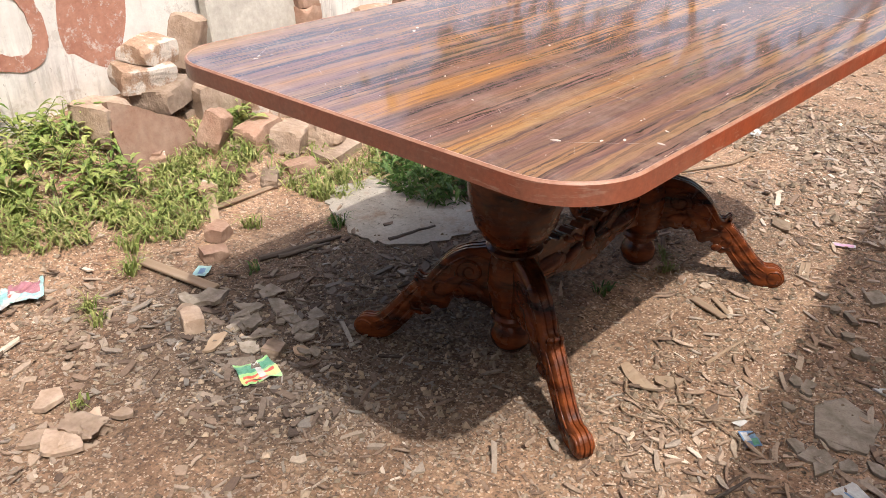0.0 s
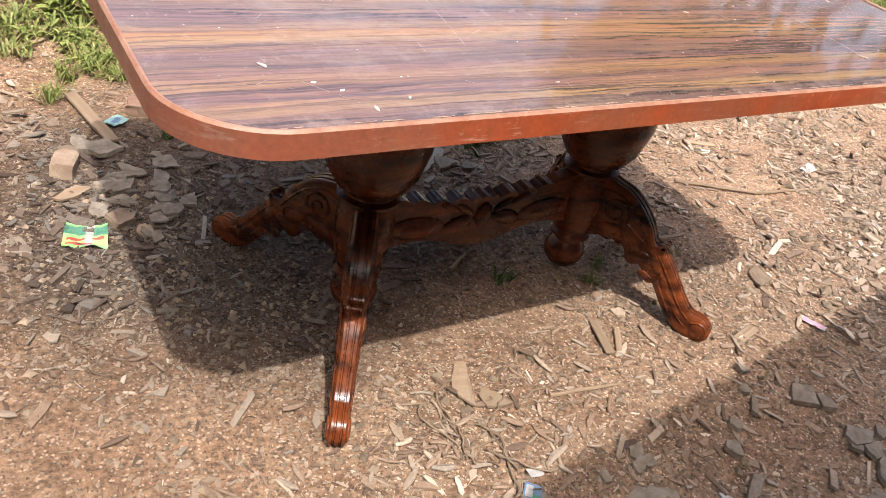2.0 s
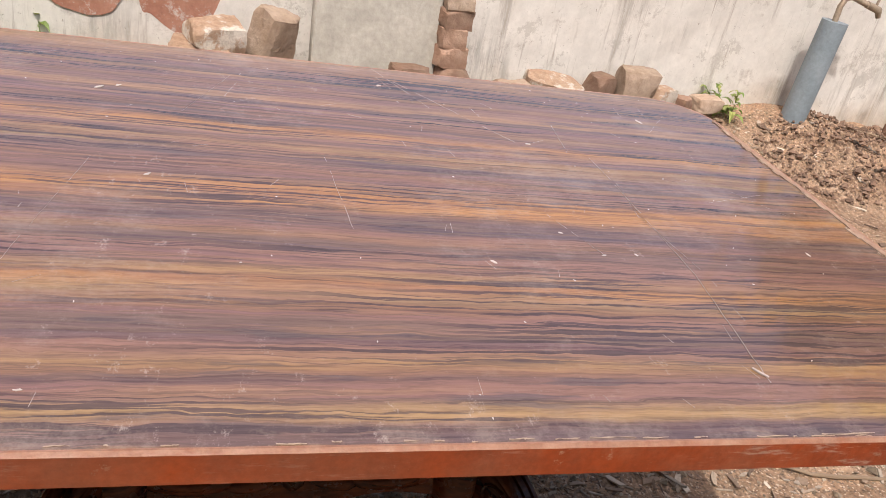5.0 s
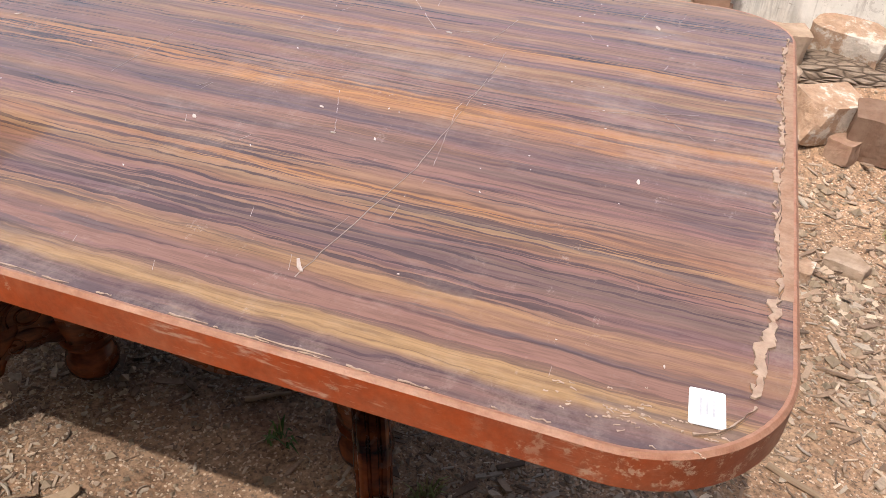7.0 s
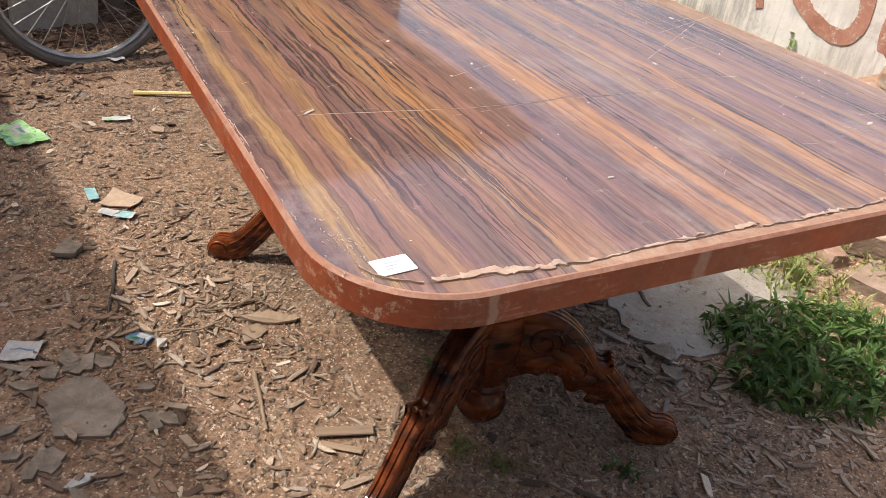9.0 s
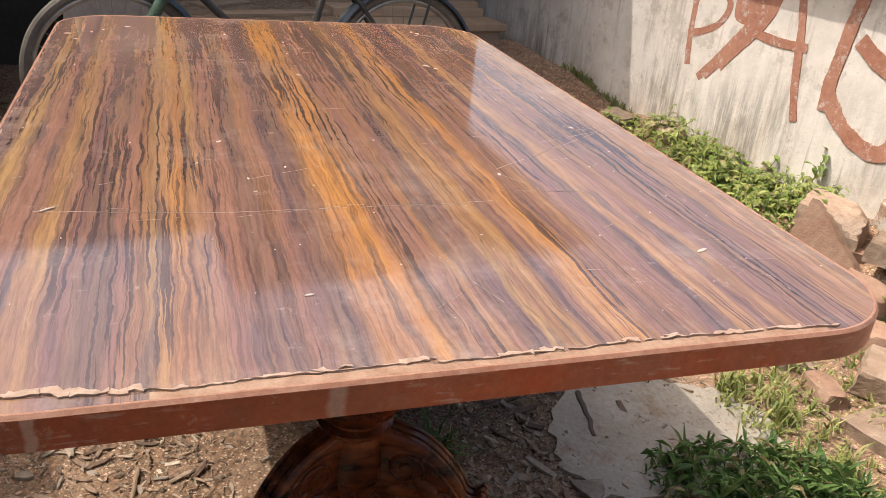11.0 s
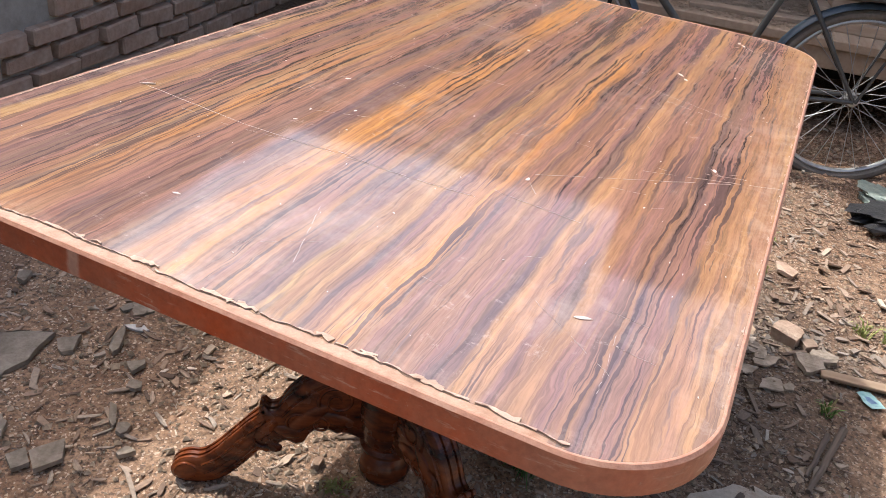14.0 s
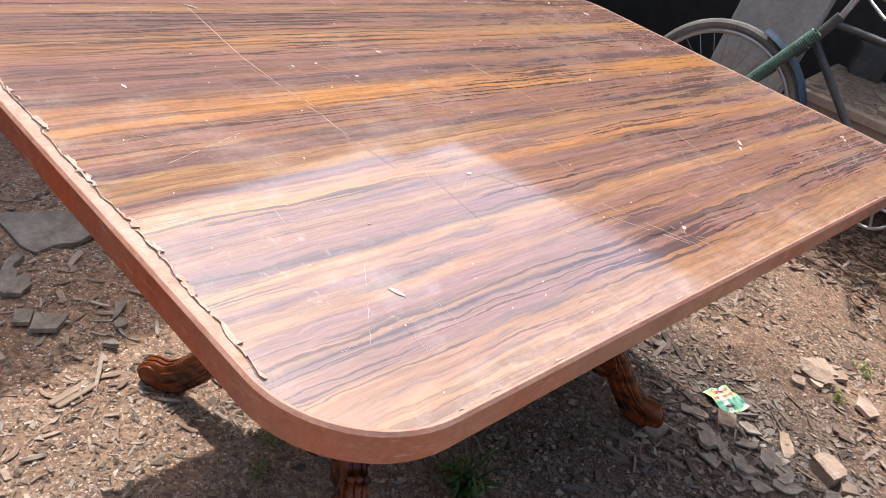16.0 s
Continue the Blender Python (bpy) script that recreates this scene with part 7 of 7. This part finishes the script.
    slab(bm, [(-0.09, -0.05), (0.0, -0.06), (0.085, -0.04), (0.09, 0.03), (0.02, 0.05), (-0.08, 0.045)], 0, 0.004)
    thing("rusty_plate", "warped rusty tin plate on the sawdust heap", "plate", bm, TIN, at_yard(-2.03, 1.62, gz(-2.03, 1.62) + 0.012, 25, 6, 14))


DARKSTICK = plank_material("dark damp stick", (0.07, 0.055, 0.045), (0.12, 0.095, 0.075), 0.1)
YELLOWSTICK = plank_material("yellow split bamboo", (0.55, 0.44, 0.16), (0.62, 0.52, 0.25), 0.1)
build_litter()

# ---- bricks of the shop wall ----
def build_bricks():
    rnd = random.Random(9)
    shapes = []
    for k in range(4):
        bm = bmesh.new()
        box(bm, 0.232, 0.06, 0.066, None, 0.007)
        for vert in bm.verts:
            vert.co += 0.008 * noise.noise_vector(vert.co * 14 + Vector((k * 5.0, 0, 0)))
        shapes.append(finish("brick", bm, PALEBRICK))
    n = 0
    for row in range(13):
        z = 0.035 + 0.076 * row
        u = -2.78 + (0.125 if row % 2 else 0.0)
        while u < 0.75:
            top = 0.31 + 0.03 * noise.noise(Vector((u * 3, 0, 0))) if u > -1.05 else 1.0
            if z < top and n < 290:
                part("brick", shapes[rnd.randrange(4)], None, wall_south, at=Matrix.Translation((u, SHOP_V - 0.022 + rnd.uniform(-0.012, 0.012), z)) @ Euler((rnd.uniform(-0.06, 0.06), rnd.uniform(-0.035, 0.035), rnd.uniform(-0.05, 0.05))).to_matrix().to_4x4() @ Matrix.Diagonal((rnd.uniform(0.88, 1.02), 1.0, rnd.uniform(0.84, 1.04), 1.0)))
                n += 1
            u += 0.243


build_bricks()


# ---- wood chips, flakes and grit over the whole yard ----
def scatter_density(u, v):
    d = 0.35 + 1.0 * noise.noise(Vector((u * 1.3, v * 1.3, 20))) + 0.8 * noise.noise(Vector((u * 4.2, v * 4.2, 7)))
    if v < -0.2:
        d += 0.25
    if -0.9 < u < 0.4 and 0.1 < v < 0.9:
        d += 0.45
    if u > 0.8:
        d += 0.1
    if v > 1.2:
        d *= 0.6
    return max(0.05, d)


def build_scatter():
    rnd = random.Random(17)
    verts, faces = [], []

    def flake(u, v, ln, w, th, shape):
        p = Y(u, v)
        a = rnd.uniform(0, 6.283)
        ca, sa = math.cos(a), math.sin(a)
        tx, ty = rnd.gauss(0, 0.2), rnd.gauss(0, 0.25)
        z = ground_height(p.x, p.y) + 0.5 * th + abs(tx) * ln * 0.35
        if shape == 0:
            e = rnd.uniform(-0.3, 0.3)
            out = [(-0.5 - e * 0.3, -0.5), (rnd.uniform(-0.2, 0.2), -0.5 - rnd.uniform(-0.15, 0.1)), (0.5 - rnd.uniform(0, 0.12), -0.46), (0.5 + e * 0.2, 0.5 - rnd.uniform(0, 0.3)), (rnd.uniform(-0.1, 0.3), 0.5), (-0.5 + rnd.uniform(0, 0.2), 0.42)]
        else:
            m = rnd.choice((5, 6, 7))
            out = [(0.55 * math.cos((k + rnd.uniform(-0.42, 0.42)) * 6.283 / m) * rnd.uniform(0.4, 1.2), 0.55 * math.sin((k + rnd.uniform(-0.42, 0.42)) * 6.283 / m) * rnd.uniform(0.4, 1.2)) for k in range(m)]
        n = len(out)
        b = len(verts)
        for s in (-0.5, 0.5):
            for x, y in out:
                x, y = x * ln, y * w
                verts.append((p.x + x * ca - y * sa, p.y + x * sa + y * ca, z + s * th + x * tx + y * ty))
        faces.append([b + n + k for k in range(n)])
        for k in range(n):
            faces.append([b + k, b + (k + 1) % n, b + n + (k + 1) % n, b + n + k])

    def fill(count, u0, u1, v0, v1, size):
        done = 0
        while done < count:
            u, v = rnd.uniform(u0, u1), rnd.uniform(v0, v1)
            if rnd.random() > scatter_density(u, v):
                continue
            if -0.05 < u < 0.42 and 0.5 < v < 1.0 and rnd.random() < 0.85:
                continue
            done += 1
            hidden = abs(u) < 0.72 and -0.42 < v < 0.34
            s = size * (0.3 + rnd.expovariate(1.5))
            s = min(s, 0.012 if hidden and rnd.random() < 0.8 else 0.036)
            if rnd.random() < 0.42:
                flake(u, v, s * rnd.uniform(1.1, 2.3), s * rnd.uniform(0.25, 0.6), s * rnd.uniform(0.09, 0.22), 0)
            else:
                flake(u, v, s * rnd.uniform(1.0, 1.6), s * rnd.uniform(0.5, 0.95), s * rnd.uniform(0.07, 0.16), 1)

    fill(17000, -1.9, 1.9, -1.2, 1.35, 0.006)
    fill(6000, -1.9, 1.9, -1.2, 1.35, 0.0100)
    fill(1500, -0.75, 0.15, 0.1, 1.0, 0.012)
    fill(4200, 0.3, 1.35, -0.1, 1.0, 0.009)
    fill(6500, 0.85, 1.95, -0.6, 1.5, 0.010)
    fill(220, 0.85, 1.9, -0.5, 1.4, 0.018)
    fill(4500, -0.8, 0.8, -0.45, 0.5, 0.007)
    fill(120, -1.6, 1.9, -1.2, 1.2, 0.024)
    fill(4200, -1.8, -0.6, 0.1, 1.3, 0.009)
    fill(3000, -3.3, -1.6, -1.9, 1.9, 0.018)
    fill(4500, 1.2, 4.2, -1.6, 1.8, 0.018)
    fill(1500, -1.5, 1.6, -1.9, -0.9, 0.018)
    me = bpy.data.meshes.new("wood_chips")
    me.from_pydata(verts, [], faces)
    me.materials.append(CHIP)
    tagged(new("wood_chips", me), "weathered wood chips and flakes strewn over the earth", "wood chips", kind="stuff")
    verts, faces = [], []
    for _ in range(5200):
        u, v = rnd.uniform(-2.7, -1.6), rnd.uniform(-1.0, 0.75)
        if rnd.random() < 1.2 * (-1.55 - u) + 0.5 * noise.noise(Vector((u * 4, v * 4, 1))):
            s = 0.010 + rnd.expovariate(1 / 0.010)
            flake(u, v, min(s, 0.045) * rnd.uniform(1.0, 1.8), min(s, 0.045) * rnd.uniform(0.4, 0.9), 0.003, rnd.randint(0, 1))
    me = bpy.data.meshes.new("bark_litter")
    me.from_pydata(verts, [], faces)
    me.materials.append(simple("dark bark litter", (0.105, 0.062, 0.041), (0.21, 0.13, 0.085), 30, 0.9, bump=0.3, island=True, spec=0.2))
    tagged(new("bark_litter", me), "dark brown bark and leaf litter round the bicycle", "litter", kind="stuff")
    verts, faces = [], []

    def shard(u, v, ln, w):
        """A curled splinter of bark with ragged ends."""
        p = Y(u, v)
        a = rnd.uniform(0, 6.283)
        ca, sa = math.cos(a), math.sin(a)
        curl, bend, th = w * rnd.uniform(0.05, 0.35), ln * rnd.gauss(0, 0.07 if w > 0.003 else 0.22), min(0.0016, w) + 0.06 * w
        tilt = rnd.gauss(0, 0.10)
        z = ground_height(p.x, p.y) + th + abs(tilt) * ln * 0.5
        b = len(verts)
        for i in range(5):
            t = i / 4 - 0.5
            wide = w * (1.0 - 0.5 * abs(2 * t) ** 3) * rnd.uniform(0.75, 1.15)
            for lift in (th, 0.0):
                for side in (-0.5, 0.0, 0.5):
                    x = ln * t + (0.18 * w * rnd.uniform(-1, 1) if i in (0, 4) else 0.0)
                    y = wide * side + bend * (1 - 4 * t * t)
                    verts.append((p.x + x * ca - y * sa, p.y + x * sa + y * ca, z + lift + (curl if side == 0.0 else 0.0) + tilt * x))
        for i in range(4):
            q, r = b + 6 * i, b + 6 * i + 6
            faces.extend(([q, q + 1, r + 1, r], [q + 1, q + 2, r + 2, r + 1], [q + 3, q, r, r + 3], [q + 2, q + 5, r + 5, r + 2]))
        for q in (b, b + 24):
            faces.append([q, q + 1, q + 2, q + 5, q + 4, q + 3])

    heaps = ((-0.35, -0.41, 0.10, 70, 0.040), (-0.26, -0.60, 0.13, 45, 0.045), (-0.02, -0.46, 0.15, 45, 0.036), (0.18, -0.28, 0.10, 24, 0.040), (-0.58, 0.46, 0.12, 32, 0.032), (-0.53, 0.64, 0.10, 24, 0.036), (-0.30, 0.70, 0.16, 30, 0.036), (-0.55, 0.20, 0.12, 26, 0.030), (0.50, -0.62, 0.2, 55, 0.040), (0.80, -0.35, 0.2, 44, 0.036), (-0.65, -0.38, 0.16, 46, 0.036), (-0.92, 0.15, 0.18, 34, 0.030), (0.75, 0.3, 0.2, 40, 0.036), (0.0, -0.75, 0.2, 40, 0.04), (-1.1, 0.5, 0.2, 30, 0.03), (1.15, 0.5, 0.22, 90, 0.034), (1.35, 0.95, 0.22, 70, 0.034), (1.2, 0.15, 0.2, 50, 0.03))
    for u, v, r, n, size in heaps:
        for _ in range(n):
            s = size * rnd.uniform(0.3, 1.45)
            shard(rnd.gauss(u, r), rnd.gauss(v, r), s, s * rnd.uniform(0.10, 0.32))
    for _ in range(320):
        s = 0.012 + min(0.05, rnd.expovariate(1 / 0.014))
        shard(rnd.uniform(-1.6, 1.7), rnd.uniform(-1.1, 1.15), s, s * rnd.uniform(0.10, 0.32))
    for _ in range(3600):
        u, v = rnd.uniform(-1.5, 1.7), rnd.uniform(-1.05, 1.2)
        if rnd.random() < 0.35 + scatter_density(u, v):
            shard(u, v, rnd.uniform(0.008, 0.034), rnd.uniform(0.0009, 0.0020))
    me = bpy.data.meshes.new("bark_shards")
    me.from_pydata(verts, [], faces)
    me.materials.append(CHIP)
    tagged(new("bark_shards", me), "curled splinters of bark and wood on the earth", "wood chips", kind="stuff")
    verts, faces = [], []

    def crumb(u, v, s):
        p = Y(u, v)
        z = ground_height(p.x, p.y) + s * 0.25
        b = len(verts)
        for x, y, q in ((1, 0, 0), (0, 1, 0), (-1, 0, 0), (0, -1, 0), (0, 0, 0.8), (0, 0, -0.8)):
            verts.append((p.x + s * (x * rnd.uniform(0.5, 1.1) + rnd.uniform(-0.2, 0.2)), p.y + s * (y * rnd.uniform(0.5, 1.1) + rnd.uniform(-0.2, 0.2)), z + s * q * rnd.uniform(0.5, 1.0)))
        for k in range(4):
            faces.append([b + k, b + (k + 1) % 4, b + 4])
            faces.append([b + (k + 1) % 4, b + k, b + 5])

    for _ in range(90000):
        u, v = rnd.uniform(-2.4, 2.6), rnd.uniform(-1.3, 1.9)
        if rnd.random() < scatter_density(u, v):
            crumb(u, v, min(0.014, 0.0016 + rnd.expovariate(1 / 0.0026)) * (1.6 if 0.9 < u < 2.2 else 1.0))
    me = bpy.data.meshes.new("grit")
    me.from_pydata(verts, [], faces)
    me.materials.append(CRUMB)
    tagged(new("grit", me), "loose grit, soil crumbs and sawdust on the earth", "grit", kind="stuff")
    verts, faces = [], []
    for _ in range(26000):
        u, v = rnd.gauss(-2.25, 0.40), rnd.gauss(1.62, 0.30)
        if v < 1.93:
            crumb(u, v, 0.0022 + min(0.012, rnd.expovariate(1 / 0.0028)))
    me = bpy.data.meshes.new("earth_heap")
    me.from_pydata(verts, [], faces)
    me.materials.append(simple("reddish loose earth", (0.28, 0.175, 0.12), (0.38, 0.26, 0.185), 14, 0.95, bump=0.4, island=True, spec=0.15))
    tagged(new("earth_heap", me), "heap of loose reddish-brown earth at the foot of the wall", "earth", kind="stuff")


build_scatter()
